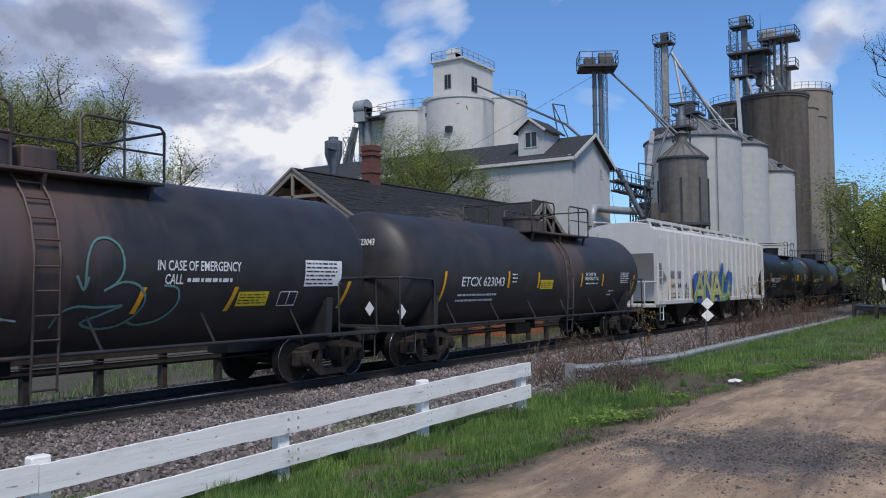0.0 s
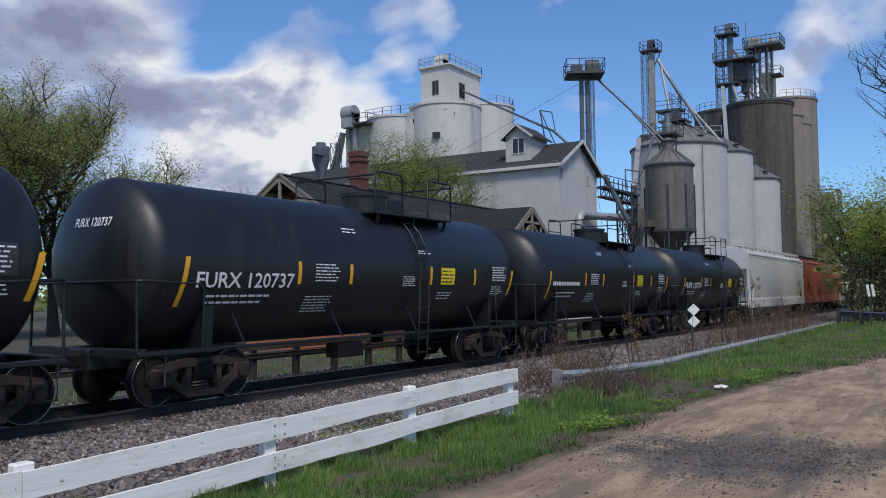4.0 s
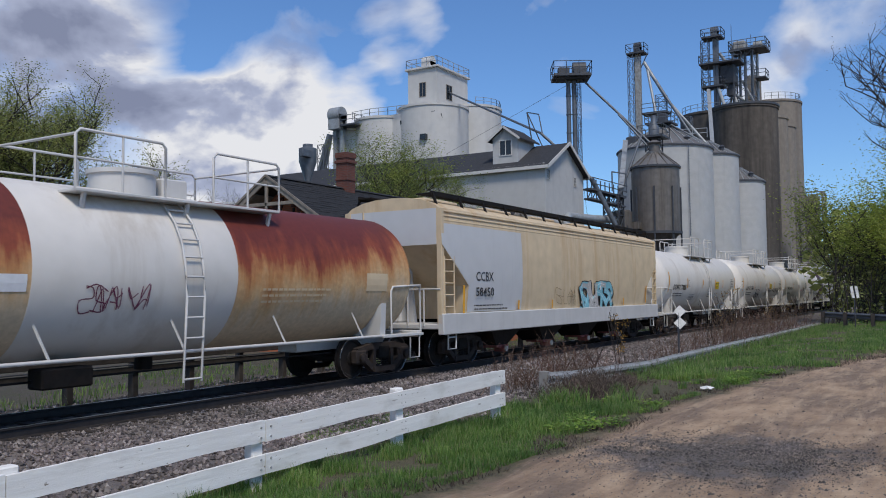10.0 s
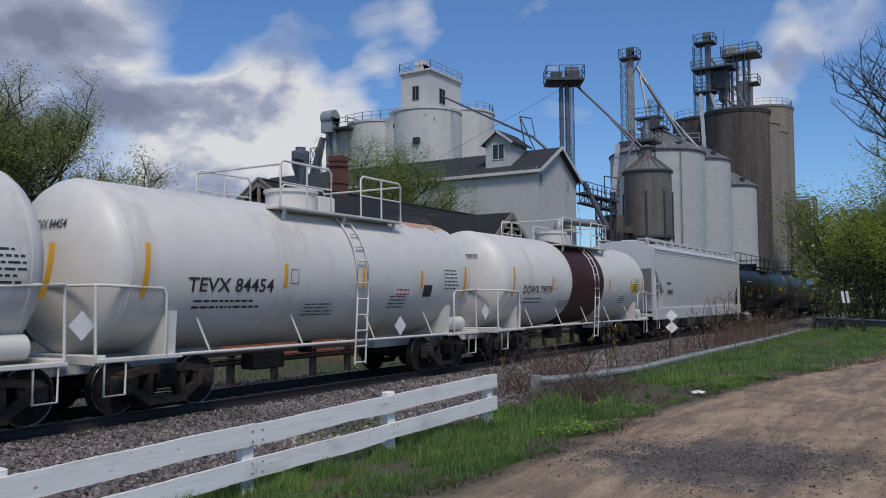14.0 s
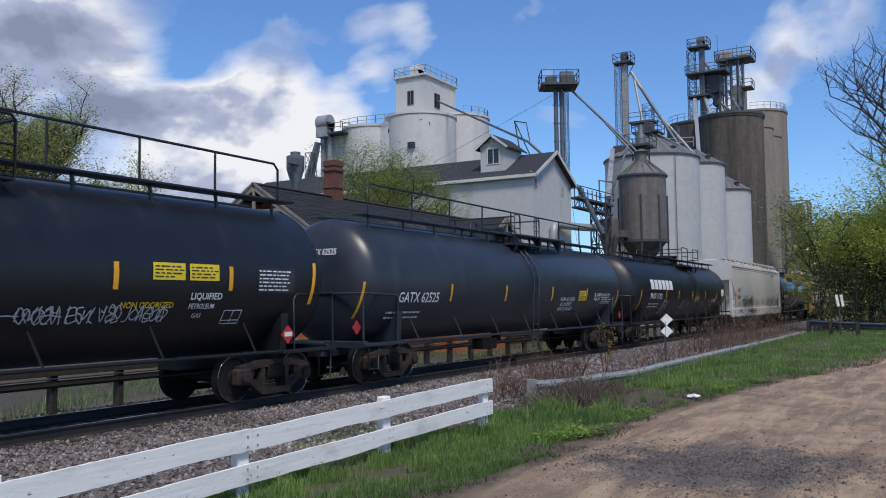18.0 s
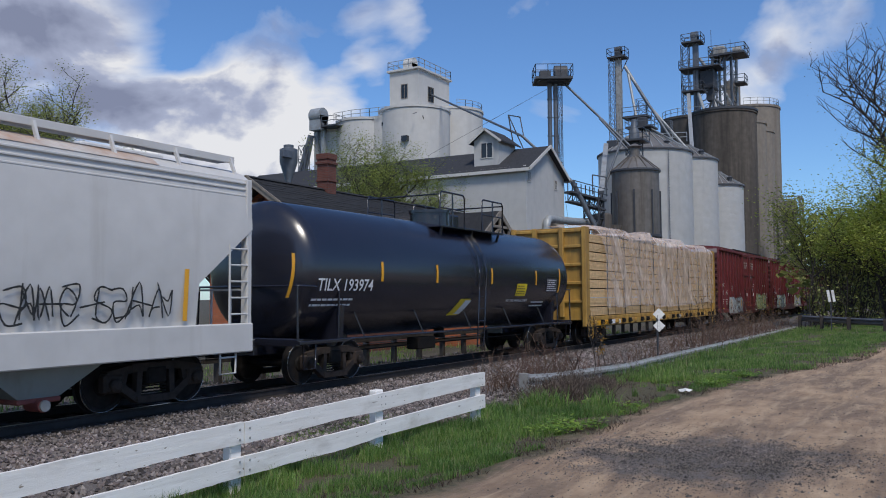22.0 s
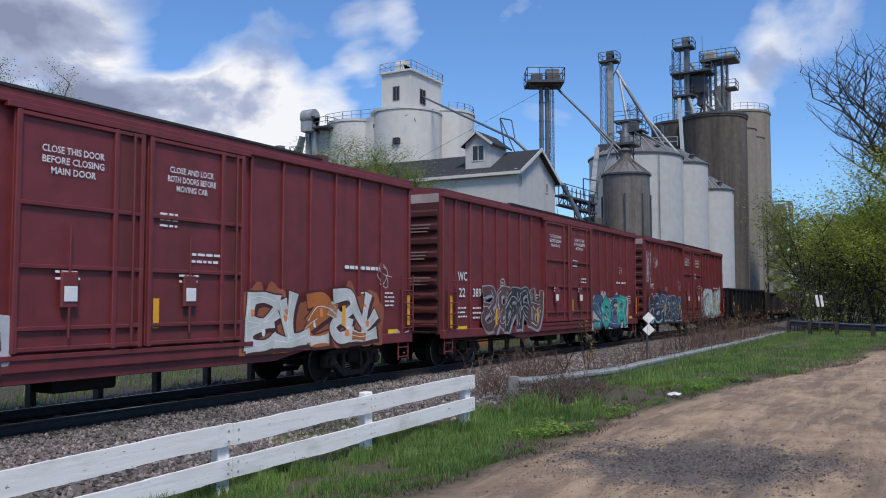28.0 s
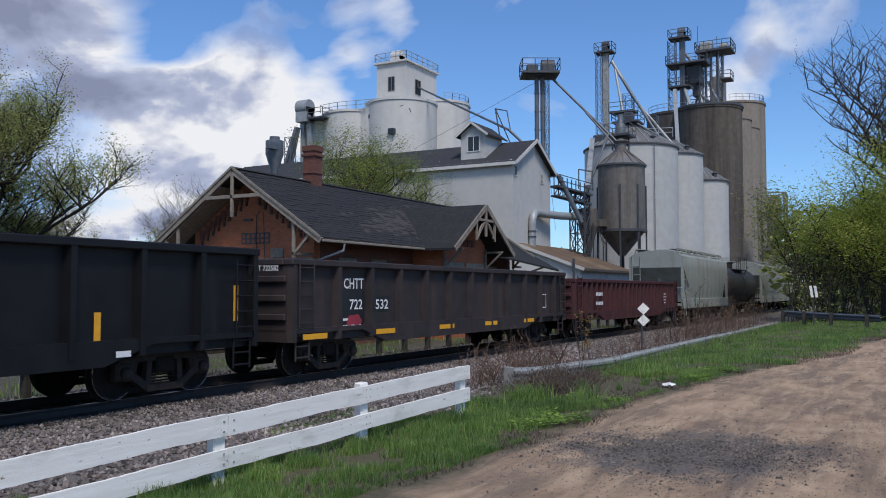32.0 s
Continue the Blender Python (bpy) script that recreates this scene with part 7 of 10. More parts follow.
def rust_sheet():
    """Cream tank paint with dark red rust on the crown that runs down in orange drips."""
    m = bpy.data.materials.new("rust_run_tank_paint")
    m.use_nodes = True
    n, l = m.node_tree.nodes, m.node_tree.links
    bs = n["Principled BSDF"]
    co = n.new("ShaderNodeTexCoord")
    sep = n.new("ShaderNodeSeparateXYZ")
    l.new(co.outputs["Object"], sep.inputs[0])

    def noi(scale, stretch, detail):
        mp = n.new("ShaderNodeMapping")
        mp.inputs["Scale"].default_value = stretch
        l.new(co.outputs["Object"], mp.inputs[0])
        q = n.new("ShaderNodeTexNoise")
        q.inputs["Scale"].default_value, q.inputs["Detail"].default_value, q.inputs["Roughness"].default_value = scale, detail, 0.62
        l.new(mp.outputs[0], q.inputs["Vector"])
        return q.outputs["Fac"]

    def node(op, *args):
        q = n.new("ShaderNodeMath")
        q.operation = op
        for i, a in enumerate(args):
            if isinstance(a, (int, float)):
                q.inputs[i].default_value = a
            else:
                l.new(a, q.inputs[i])
        return q.outputs[0]
    drips, tongues = noi(1.0, (3.2, 0.5, 0.45), 8), noi(0.55, (1.0, 0.4, 0.6), 5)
    # the leading half has rusted farther down
    fore = node("MULTIPLY", node("GREATER_THAN", sep.outputs["X"], -7.0), 0.30)
    lvl = node("ADD", node("ADD", sep.outputs["Z"], fore), node("ADD", node("MULTIPLY_ADD", drips, 1.8, -0.9), node("MULTIPLY_ADD", tongues, 3.2, -1.5)))
    r = n.new("ShaderNodeValToRGB")
    r.color_ramp.elements[0].position, r.color_ramp.elements[0].color = 0.30, (0.60, 0.47, 0.31, 1)
    r.color_ramp.elements[1].position, r.color_ramp.elements[1].color = 0.97, (0.13, 0.024, 0.014, 1)
    for p, c in ((0.50, (0.56, 0.36, 0.18)), (0.66, (0.46, 0.22, 0.08)), (0.80, (0.25, 0.055, 0.022))):
        e = r.color_ramp.elements.new(p)
        e.color = (*c, 1)
    l.new(node("MULTIPLY_ADD", lvl, 0.38, -0.44), r.inputs[0])
    fine = noi(9.0, (1, 1, 1), 6)
    hs = n.new("ShaderNodeHueSaturation")
    l.new(node("MULTIPLY_ADD", fine, 0.7, 0.65), hs.inputs["Value"])
    l.new(r.outputs[0], hs.inputs["Color"])
    l.new(hs.outputs[0], bs.inputs["Base Color"])
    bs.inputs["Roughness"].default_value = 0.6
    return m


RUST_TANK = rust_sheet()
WRAP = film_sheet()
DEC = random.Random(7)
TEXTS = {}


def letters(body):
    """The outline triangles of a line of writing, one unit high, from x = 0."""
    if body not in TEXTS:
        cu = bpy.data.curves.new("writing", "FONT")
        cu.body, cu.size, cu.resolution_u, cu.offset = body, 1.0, 2, 0.012
        ob = new("writing", cu)
        me = bpy.data.meshes.new_from_object(ob)
        bpy.data.objects.remove(ob)
        v = [tuple(q.co) for q in me.vertices]
        hi = max(q[1] for q in v)
        wide = max(q[0] for q in v)
        TEXTS[body] = ([(q[0] / hi, q[1] / hi) for q in v], [tuple(p.vertices) for p in me.polygons], wide / hi)
        bpy.data.meshes.remove(me)
    return TEXTS[body]


class Skin:
    """The near side of a car: lays flat marks on it at (x, z)."""

    def __init__(self, half, zc=None, r=None):
        self.half, self.zc, self.r = half, zc, r
        self.floor, self.left = -9.0, -99.0          # marks are cut off here

    def at(self, x, z, off=0.012):
        x, z = max(x, self.left), max(z, self.floor)
        if self.r:
            dz = max(-self.r * 0.98, min(self.r * 0.98, z - self.zc))
            k = (self.r + off) / self.r
            return (x, -k * math.sqrt(self.r ** 2 - dz ** 2), self.zc + k * dz)
        return (x, -self.half - off, z)

    def text(self, body, x0, x1, z, h, off=0.012):
        v, f, w = letters(body)
        sx = (x1 - x0) / w
        return Shape().add([self.at(x0 + a * sx, z + b * h, off) for a, b in v], f)

    def patch(self, x0, x1, z0, z1, off=0.010, slant=0.0, n=None):
        n = n or max(1, int(abs(z1 - z0) / 0.12))
        v = []
        for i in range(n + 1):
            z = z0 + (z1 - z0) * i / n
            s = slant * i / n
            v += [self.at(x0 + s, z, off), self.at(x1 + s, z, off)]
        return Shape().add(v, [(2 * i, 2 * i + 1, 2 * i + 3, 2 * i + 2) for i in range(n)])

    def bars(self, x0, x1, z0, z1, rows, off=0.012):
        s = Shape()
        h = (z1 - z0) / rows
        for i in range(rows):
            x, end = x0, x1 - (x1 - x0) * DEC.uniform(0, 0.25)
            while x < end - 0.04:
                w = min(end - x, DEC.uniform(0.05, 0.20))
                z = z1 - (i + 1) * h
                s.add([self.at(x, z + 0.28 * h, off), self.at(x + w, z + 0.28 * h, off), self.at(x + w, z + 0.64 * h, off), self.at(x, z + 0.64 * h, off)], [(0, 1, 2, 3)])
                x += w + 0.035
        return s

    def blob(self, cx, cz, rx, rz, rnd, off, points=26, rough=0.28):
        ph = [rnd.uniform(0, 6.28) for _ in range(4)]
        v = []
        for i in range(points):
            t = 2 * math.pi * i / points
            k = 1 + rough * (0.5 * math.sin(2 * t + ph[0]) + 0.35 * math.sin(3 * t + ph[1]) + 0.3 * math.sin(5 * t + ph[2]))
            c, d = math.cos(t), math.sin(t)
            q = (abs(c) ** 4 + abs(d) ** 4) ** -0.25
            v.append(self.at(cx + rx * k * c * q, cz + rz * k * d * q, off))
        mid = self.at(cx, cz, off)
        return v + [mid], [(i, (i + 1) % points, points) for i in range(points)]

    def ribbon(self, pts, w, off):
        s = Shape()
        v = []
        for i, (x, z) in enumerate(pts):
            a, b = pts[max(i - 1, 0)], pts[min(i + 1, len(pts) - 1)]
            d = Vector((b[0] - a[0], b[1] - a[1]))
            d = d.normalized() if d.length > 1e-6 else Vector((1, 0))
            ww = w * (0.6 + 0.4 * abs(math.sin(i * 1.7)))
            v += [self.at(x - d.y * ww, z + d.x * ww, off), self.at(x + d.y * ww, z - d.x * ww, off)]
        return s.add(v, [(2 * i, 2 * i + 1, 2 * i + 3, 2 * i + 2) for i in range(len(pts) - 1)])


def join(a, b):
    return a.add(b.v, b.f)


def curve_through(pts, steps=6):
    """A smooth line through a few points."""
    out = []
    for i in range(len(pts) - 1):
        p = [Vector(pts[max(0, min(len(pts) - 1, i + k))]) for k in (-1, 0, 1, 2)]
        for j in range(steps):
            t = j / steps
            out.append(tuple(0.5 * (2 * p[1] + (p[2] - p[0]) * t + (2 * p[0] - 5 * p[1] + 4 * p[2] - p[3]) * t * t + (3 * p[1] - p[0] - 3 * p[2] + p[3]) * t ** 3)))
    return out + [pts[-1]]


GLYPHS = {
    "A": (((0.0, 0.0), (0.22, 0.55), (0.46, 1.0)), ((0.46, 1.0), (0.72, 0.5), (0.95, 0.0)), ((0.16, 0.36), (0.5, 0.30), (0.84, 0.38))),
    "N": (((0.02, 0.0), (0.06, 0.5), (0.14, 1.0)), ((0.14, 1.0), (0.5, 0.5), (0.88, 0.0)), ((0.88, 0.0), (0.90, 0.5), (1.0, 1.0))),
    "L": (((0.2, 1.0), (0.12, 0.5), (0.08, 0.06)), ((0.08, 0.06), (0.5, 0.02), (0.98, 0.16)), ((0.98, 0.16), (0.9, 0.4), (1.0, 0.62))),
    "a": (((0.1, 0.05), (0.05, 0.55), (0.3, 0.98), (0.8, 0.9)), ((0.85, 0.92), (0.78, 0.5), (0.95, 0.0)), ((0.12, 0.45), (0.5, 0.55), (0.8, 0.42))),
    "b": (((0.9, 0.95), (0.3, 0.98), (0.08, 0.72), (0.5, 0.5), (0.92, 0.28), (0.6, 0.02), (0.05, 0.08)),),
    "c": (((0.08, 0.0), (0.12, 0.5), (0.05, 1.0)), ((0.05, 0.95), (0.55, 1.0), (0.92, 0.78), (0.6, 0.52), (0.15, 0.5)), ((0.4, 0.5), (0.7, 0.25), (1.0, 0.0))),
    "d": (((0.5, 1.0), (0.1, 0.75), (0.06, 0.3), (0.5, 0.02), (0.92, 0.3), (0.9, 0.75), (0.5, 1.0)),),
    "e": (((0.0, 0.95), (0.5, 1.0), (1.0, 0.92)), ((0.5, 0.95), (0.45, 0.5), (0.55, 0.0))),
    "f": (((0.1, 1.0), (0.05, 0.5), (0.12, 0.0)), ((0.1, 0.98), (0.6, 1.0), (0.95, 0.9)), ((0.1, 0.5), (0.5, 0.55), (0.8, 0.5)), ((0.1, 0.04), (0.5, 0.0), (0.98, 0.1))),
}


def brush(skin, s, pts, w, off):
    """A sprayed stroke along a bent line, flared at its square ends."""
    line = curve_through(pts, 5)
    n = len(line) - 1
    v = []
    for i, p in enumerate(line):
        a, b = Vector(line[max(i - 1, 0)]), Vector(line[min(i + 1, n)])
        d = (b - a).normalized() if (b - a).length > 1e-6 else Vector((1, 0))
        q = Vector(p)
        if i == 0:
            q -= d * w * 0.6
        if i == n:
            q += d * w * 0.6
        t = abs(2 * i / n - 1)
        o = Vector((-d.y, d.x)) * w * (0.82 + 0.38 * t ** 3)
        v += [skin.at(*(q + o), off), skin.at(*(q - o), off)]
    s.add(v, [(2 * i, 2 * i + 1, 2 * i + 3, 2 * i + 2) for i in range(n)])


def mural(parent, skin, x0, x1, z0, z1, seed, fills, outline, cloud=None, count=5, forms=None):
    """Sprayed slanting shapes that lock into each other: a cloud behind, a drop shadow, outlines, fills and light edges."""
    rnd = random.Random(seed)
    step, mz, h = (x1 - x0) / count, (z0 + z1) / 2, z1 - z0
    skin = Skin(skin.half, skin.zc, skin.r)
    skin.floor, skin.left = z0 - 0.04, x0 - 0.22
    if cloud:
        for i in range(count * 2 + 1):
            s = Shape().add(*skin.blob(x0 + i * step / 2, mz + rnd.uniform(-0.2, 0.12) * h, step * 0.36, h * rnd.uniform(0.34, 0.56), rnd, 0.0105 + 0.0003 * (i % 3), 34, 0.42))
            part("graffiti_cloud", s, spray(cloud), parent, "sprayed background cloud of graffiti")
    for i in range(count):
        kind = forms[i] if forms else rnd.choice("abcdef")
        lean, grow = rnd.uniform(-0.02, 0.16), rnd.uniform(0.92, 1.04)
        drop = rnd.uniform(0.0, 0.05)
        turn, upset = (False, False) if forms else (rnd.random() < 0.6, rnd.random() < 0.4)
        strokes = [[(1 - u if turn else u, 1 - w if upset else w) for u, w in q] for q in GLYPHS[kind]]
        if not forms:
            strokes.append([(rnd.uniform(-0.1, 0.2), rnd.uniform(0.3, 0.9)), (0.5, rnd.random()), (rnd.uniform(0.8, 1.15), rnd.uniform(0.1, 0.8))])
        strokes = [[(x0 + (i - 0.04 + 0.98 * u + lean * w) * step, z0 + h * (0.10 + drop + 0.80 * w * grow)) for u, w in q] for q in strokes]
        wide = min(step * 0.155, h * 0.15) * rnd.uniform(0.92, 1.12)
        fill = rnd.choice(fills)
        dark, body, low, light = Shape(), Shape(), Shape(), Shape()
        for k, pts in enumerate(strokes):
            brush(skin, dark, [(x + 0.07, z - 0.06) for x, z in pts], wide + 0.03, 0.0125 + 0.0002 * k)
            brush(skin, dark, pts, wide + 0.035, 0.0145 + 0.0002 * k + 0.0001 * (i % 2))
            brush(skin, body, pts, wide, 0.0165 + 0.0002 * k)
            side = [(x - wide * 0.5, z + wide * 0.12) for x, z in pts]
            brush(skin, light, side if len(side) < 4 else side[1:4], 0.008, 0.0192)
            if k == 0:
                brush(skin, low, pts[:2], wide * 0.72, 0.0182)
        part("graffiti_outline", dark, spray(outline), parent, "sprayed graffiti outline and shadow")
        part("graffiti_fill", body, spray(fill), parent, "sprayed graffiti colour")
        part("graffiti_shade", low, spray(rnd.choice(fills)), parent, "second sprayed graffiti tone")
        part("graffiti_highlight", light, spray((0.72, 0.75, 0.76)), parent)
        for _ in range(2):
            dot = Shape().add(*skin.blob(x0 + (i + rnd.uniform(0.1, 0.9)) * step, z0 + h * rnd.uniform(0.2, 0.8), rnd.uniform(0.03, 0.08), rnd.uniform(0.03, 0.09), rnd, 0.0196, 12, 0.3))
            part("graffiti_dab", dot, spray(tuple(min(0.7, c * 1.5 + 0.04) for c in rnd.choice(fills))), parent)


def scrawl(parent, skin, x0, x1, z0, z1, seed, color, w=0.018):
    """A quick sprayed line of sharp up and down strokes, no letters of any alphabet."""
    rnd = random.Random(seed)
    s = Shape()
    n = max(2, int((x1 - x0) / (0.55 * (z1 - z0))))
    step, h = (x1 - x0) / n, z1 - z0
    shapes = (((0, 0.9), (0.15, 0.1), (0.5, 0.85), (0.75, 0.05)), ((0.8, 0.85), (0.2, 0.95), (0.1, 0.5), (0.8, 0.4), (0.6, 0.0), (0.0, 0.1)), ((0.1, 0.05), (0.2, 0.95)), ((0.0, 0.5), (0.9, 0.6)),
              ((0.1, 1.0), (0.1, 0.1), (0.7, 0.0)), ((0.5, 0.9), (0.1, 0.5), (0.5, 0.05), (0.9, 0.5), (0.5, 0.9)), ((0.0, 0.0), (0.35, 1.0), (0.7, 0.0), (0.5, 0.4), (0.15, 0.35)))
    for i in range(n):
        for _ in range(1 + (rnd.random() < 0.6)):
            f, g, k = rnd.random() < 0.5, rnd.random() < 0.5, rnd.uniform(1.0, 1.7)
            q = [(x0 + step * (i + (1 - u if f else u) * k + rnd.uniform(-0.12, 0.12) + 0.25 * v), z0 + h * ((1 - v if g else v) + rnd.uniform(-0.12, 0.12))) for u, v in rnd.choice(shapes)]
            join(s, skin.ribbon(curve_through(q, 4), w * 0.8, 0.024))
    part("graffiti_tag", s, spray(color), parent, "quick sprayed graffiti line")


# ---- running gear, shared by all cars ----
def wheel_shape():
    prof = [(0.08, -0.09), (0.16, -0.09), (0.18, -0.05), (0.37, -0.03), (0.40, -0.065), (0.457, -0.065), (0.459, 0.045), (0.485, 0.052), (0.485, 0.075), (0.40, 0.075), (0.37, 0.01), (0.18, 0.03), (0.08, 0.06)]
    return Shape().lathe(prof, (0, 0, 0), 28, "y")


def side_frame_shape():
    s = Shape()
    for a, b, w, h in (((-1.0, 0, 0.17), (-0.5, 0, 0.25), 0.15, 0.13), ((1.0, 0, 0.17), (0.5, 0, 0.25), 0.15, 0.13), ((-0.52, 0, 0.26), (0.52, 0, 0.26), 0.16, 0.14),
                       ((-0.98, 0, -0.02), (-0.70, 0, -0.05), 0.14, 0.12), ((0.98, 0, -0.02), (0.70, 0, -0.05), 0.14, 0.12),
                       ((-0.72, 0, -0.04), (-0.38, 0, -0.27), 0.15, 0.13), ((0.72, 0, -0.04), (0.38, 0, -0.27), 0.15, 0.13), ((-0.42, 0, -0.28), (0.42, 0, -0.28), 0.2, 0.12),
                       ((-0.37, 0, -0.24), (-0.34, 0, 0.22), 0.13, 0.11), ((0.37, 0, -0.24), (0.34, 0, 0.22), 0.13, 0.11), ((-0.68, 0, -0.06), (-0.62, 0, 0.22), 0.1, 0.09), ((0.68, 0, -0.06), (0.62, 0, 0.22), 0.1, 0.09)):
        s.beam(a, b, w, h)
    for x in (-0.89, 0.89):
        s.rbox(x - 0.19, x + 0.19, -0.1, 0.1, -0.13, 0.2, 0.04)
    return s


def spring_shape():
    s = Shape()
    for x in (-0.2, -0.07, 0.07, 0.2):
        for k in range(6):
            s.cyl((x, 0, -0.17 + k * 0.055), (x, 0, -0.145 + k * 0.055), 0.058, 10)
    return s


def cap_shape():
    return Shape().lathe([(0.115, 0.0), (0.115, -0.06), (0.07, -0.10)], (0, 0, 0), 14, "y")


GEAR = {k: f().mesh(k, m) for k, f, m in (("wheel", wheel_shape, WHEEL_STEEL), ("side_frame", side_frame_shape, TRUCK_STEEL), ("spring_nest", spring_shape, STEEL_DARK), ("bearing_cap", cap_shape, TRUCK_STEEL))}
GEAR["rim"] = Shape().pipe([(0.449 * math.sin(radians(a)), -0.064, 0.449 * math.cos(radians(a))) for a in range(0, 361, 12)], 0.010, 5).mesh("rim", TREAD)
GEAR["bolster"] = Shape().rbox(-0.22, 0.22, -1.1, 1.1, 0.42, 0.72, 0.03).cyl((-0.89, -0.9, 0.457), (-0.89, 0.9, 0.457), 0.085).cyl((0.89, -0.9, 0.457), (0.89, 0.9, 0.457), 0.085).mesh("bolster", STEEL_DARK)
GEAR["coupler"] = Shape().rbox(-0.1, 0.62, -0.09, 0.09, 0.72, 0.94, 0.02).rbox(0.56, 0.86, -0.15, 0.15, 0.68, 0.98, 0.04).mesh("coupler", STEEL_DARK)


def truck(car, x):
    t = part("truck", GEAR["bolster"], None, car)
    t.location = (x, 0, 0)
    for sx in (-0.89, 0.89):
        for sy in (-1, 1):
            w = part("wheel", GEAR["wheel"], None, t)
            w.location, w.rotation_euler = (sx, 0.745 * sy, 0.457), (0, 0, 0 if sy < 0 else math.pi)
    for sy in (-1, 1):
        f = part("side_frame", GEAR["side_frame"], None, t)
        f.location = (0, 1.0 * sy, 0.46)
    for sx in (-0.89, 0.89):
        c = part("bearing_cap", GEAR["bearing_cap"], None, t)
        c.location = (sx, -1.1, 0.47)
        r = part("wheel_rim", GEAR["rim"], None, t, "bright worn wheel rim")
        r.location = (sx, -0.748, 0.457)
    sp = part("spring_nest", GEAR["spring_nest"], None, t, "greasy coil springs")
    sp.location = (0, -1.0, 0.44)


def gear(car, xl, xr, inset=1.9, fore=None):
    truck(car, xl + inset)
    truck(car, xr - (fore or inset))
    c = part("coupler", GEAR["coupler"], None, car)
    c.location = (xr - 0.15, 0, 0)
    c = part("coupler", GEAR["coupler"], None, car)
    c.location, c.rotation_euler = (xl + 0.15, 0, 0), (0, 0, math.pi)


def stripes(car, skin, marks, w=0.10):
    """Upright reflective marks: (x, z0, z1) each, optional lean."""
    for m in marks:
        x, z0, z1 = m[:3]
        part("reflective_stripe", skin.patch(x - w / 2, x + w / 2, z0, z1, 0.012, m[3] if len(m) > 3 else 0.0), REFLECT, car, "yellow reflective stripe")


CARS = []


def car_thing(name, label, end):
    ob = thing(name, label, "railway car", "cars of the freight train", at=(end, TRACK_Y, RAIL_TOP))
    CARS.append((ob, end))
    return ob


def tank_car(end, length, paint, label, r=1.48, zc=2.42, trim=None, plat=(-0.5, 4.4), seams=(), lettering=SIGN_WHITE, end_rails=True, rail_color=None,
             long_walk=False, span=None, ladder_dx=-0.2):
    """A tank car; x runs back from its leading end. plat: the platform's middle as a share of the length, and its width."""
    car = car_thing("tank_car", label, end)
    xl, xr = span or ((-length + 1.35, 0.25) if length > 18 else (-length + 1.55, 0.7))
    trim = trim or paint
    skin = Skin(r, zc, r)
    L = xr - xl
    hd = 0.62
    prof = [(0.02, 0.0)] + [(r * math.sin(a), hd * (1 - math.cos(a))) for a in [math.pi / 2 * k / 9 for k in range(1, 10)]]
    prof += [(r * math.sin(a), L - hd * (1 - math.cos(a))) for a in [math.pi / 2 * k / 9 for k in range(9, 0, -1)]] + [(0.02, L)]
    tank = part("tank", Shape().lathe(prof, (xl, 0, zc), 72, "x"), paint, car)
    for sx in (xl + hd, xr - hd, *seams):
        part("weld_seam", Shape().lathe([(r - 0.01, -0.02), (r + 0.006, -0.012), (r + 0.006, 0.012), (r - 0.01, 0.02)], (sx, 0, zc), 72, "x"), paint, tank)
    gear(car, xl, xr, 1.75, 1.45 if length > 18 else 1.1)
    # stub sills, saddles and side rails
    for s in (-1, 1):
        x0 = xl if s < 0 else xr
        a, b = sorted((x0 - 0.05 * -s, x0 - s * 3.3))
        part("stub_sill", Shape().rbox(a, b, -0.28, 0.28, 0.66, 1.02, 0.02), trim if trim is not PAINT_WHITE else PAINT_GREYWHITE, car)
        xs = x0 - s * 1.55
        for sy in (-1, 1):
            part("saddle", Shape().prism([(sy * 0.3, 0.95), (sy * 1.36, 0.98), (sy * 1.40, 1.72), (sy * 1.2, 1.55), (sy * 0.9, 1.26), (sy * 0.3, 1.05)], "x", xs - 0.10, xs + 0.10), trim, car)
        part("end_sill", Shape().rbox(min(x0, x0 - s * 0.22), max(x0, x0 - s * 0.22), -1.42, 1.42, 0.88, 1.04, 0.015).rbox(min(x0, x0 - s * 1.7), max(x0, x0 - s * 1.7), -1.5, -1.28, 0.92, 0.99, 0.01).rbox(min(x0, x0 - s * 1.7), max(x0, x0 - s * 1.7), 1.28, 1.5, 0.92, 0.99, 0.01), trim, car)
        # corner step
        xc = x0 - s * 0.35
        part("corner_step", Shape().pipe([(xc - 0.2, -1.46, 0.95), (xc - 0.2, -1.46, 0.40), (xc + 0.2, -1.46, 0.40), (xc + 0.2, -1.46, 0.95)], 0.022, 6), rail_color or trim, car)
        if end_rails:
            g = Shape()
            g.pipe([(x0 - s * 1.35, -1.47, 0.98), (x0 - s * 1.35, -1.47, 2.0), (x0 - s * 1.28, -1.47, 2.1), (x0 - s * 0.1, -1.47, 2.14), (x0 - s * 0.02, -1.40, 2.14), (x0 - s * 0.02, 1.4, 2.14), (x0 - s * 0.02, 1.46, 1.0)], 0.026, 8)
            g.pipe([(x0 - s * 0.02, -1.40, 2.14), (x0 - s * 0.02, -1.42, 1.0)], 0.026, 8)
            part("end_railing", g, rail_color or trim, car)
        # side rail half
    part("side_rail", Shape().pipe([(xl + 1.7, -1.43, 0.97), (xr - 1.7, -1.43, 0.97)], 0.032, 8), rail_color or trim, car)
    part("side_rail", Shape().pipe([(xl + 1.7, 1.43, 0.97), (xr - 1.7, 1.43, 0.97)], 0.032, 8), rail_color or trim, car)
    n = max(3, int((L - 4) / 1.9))
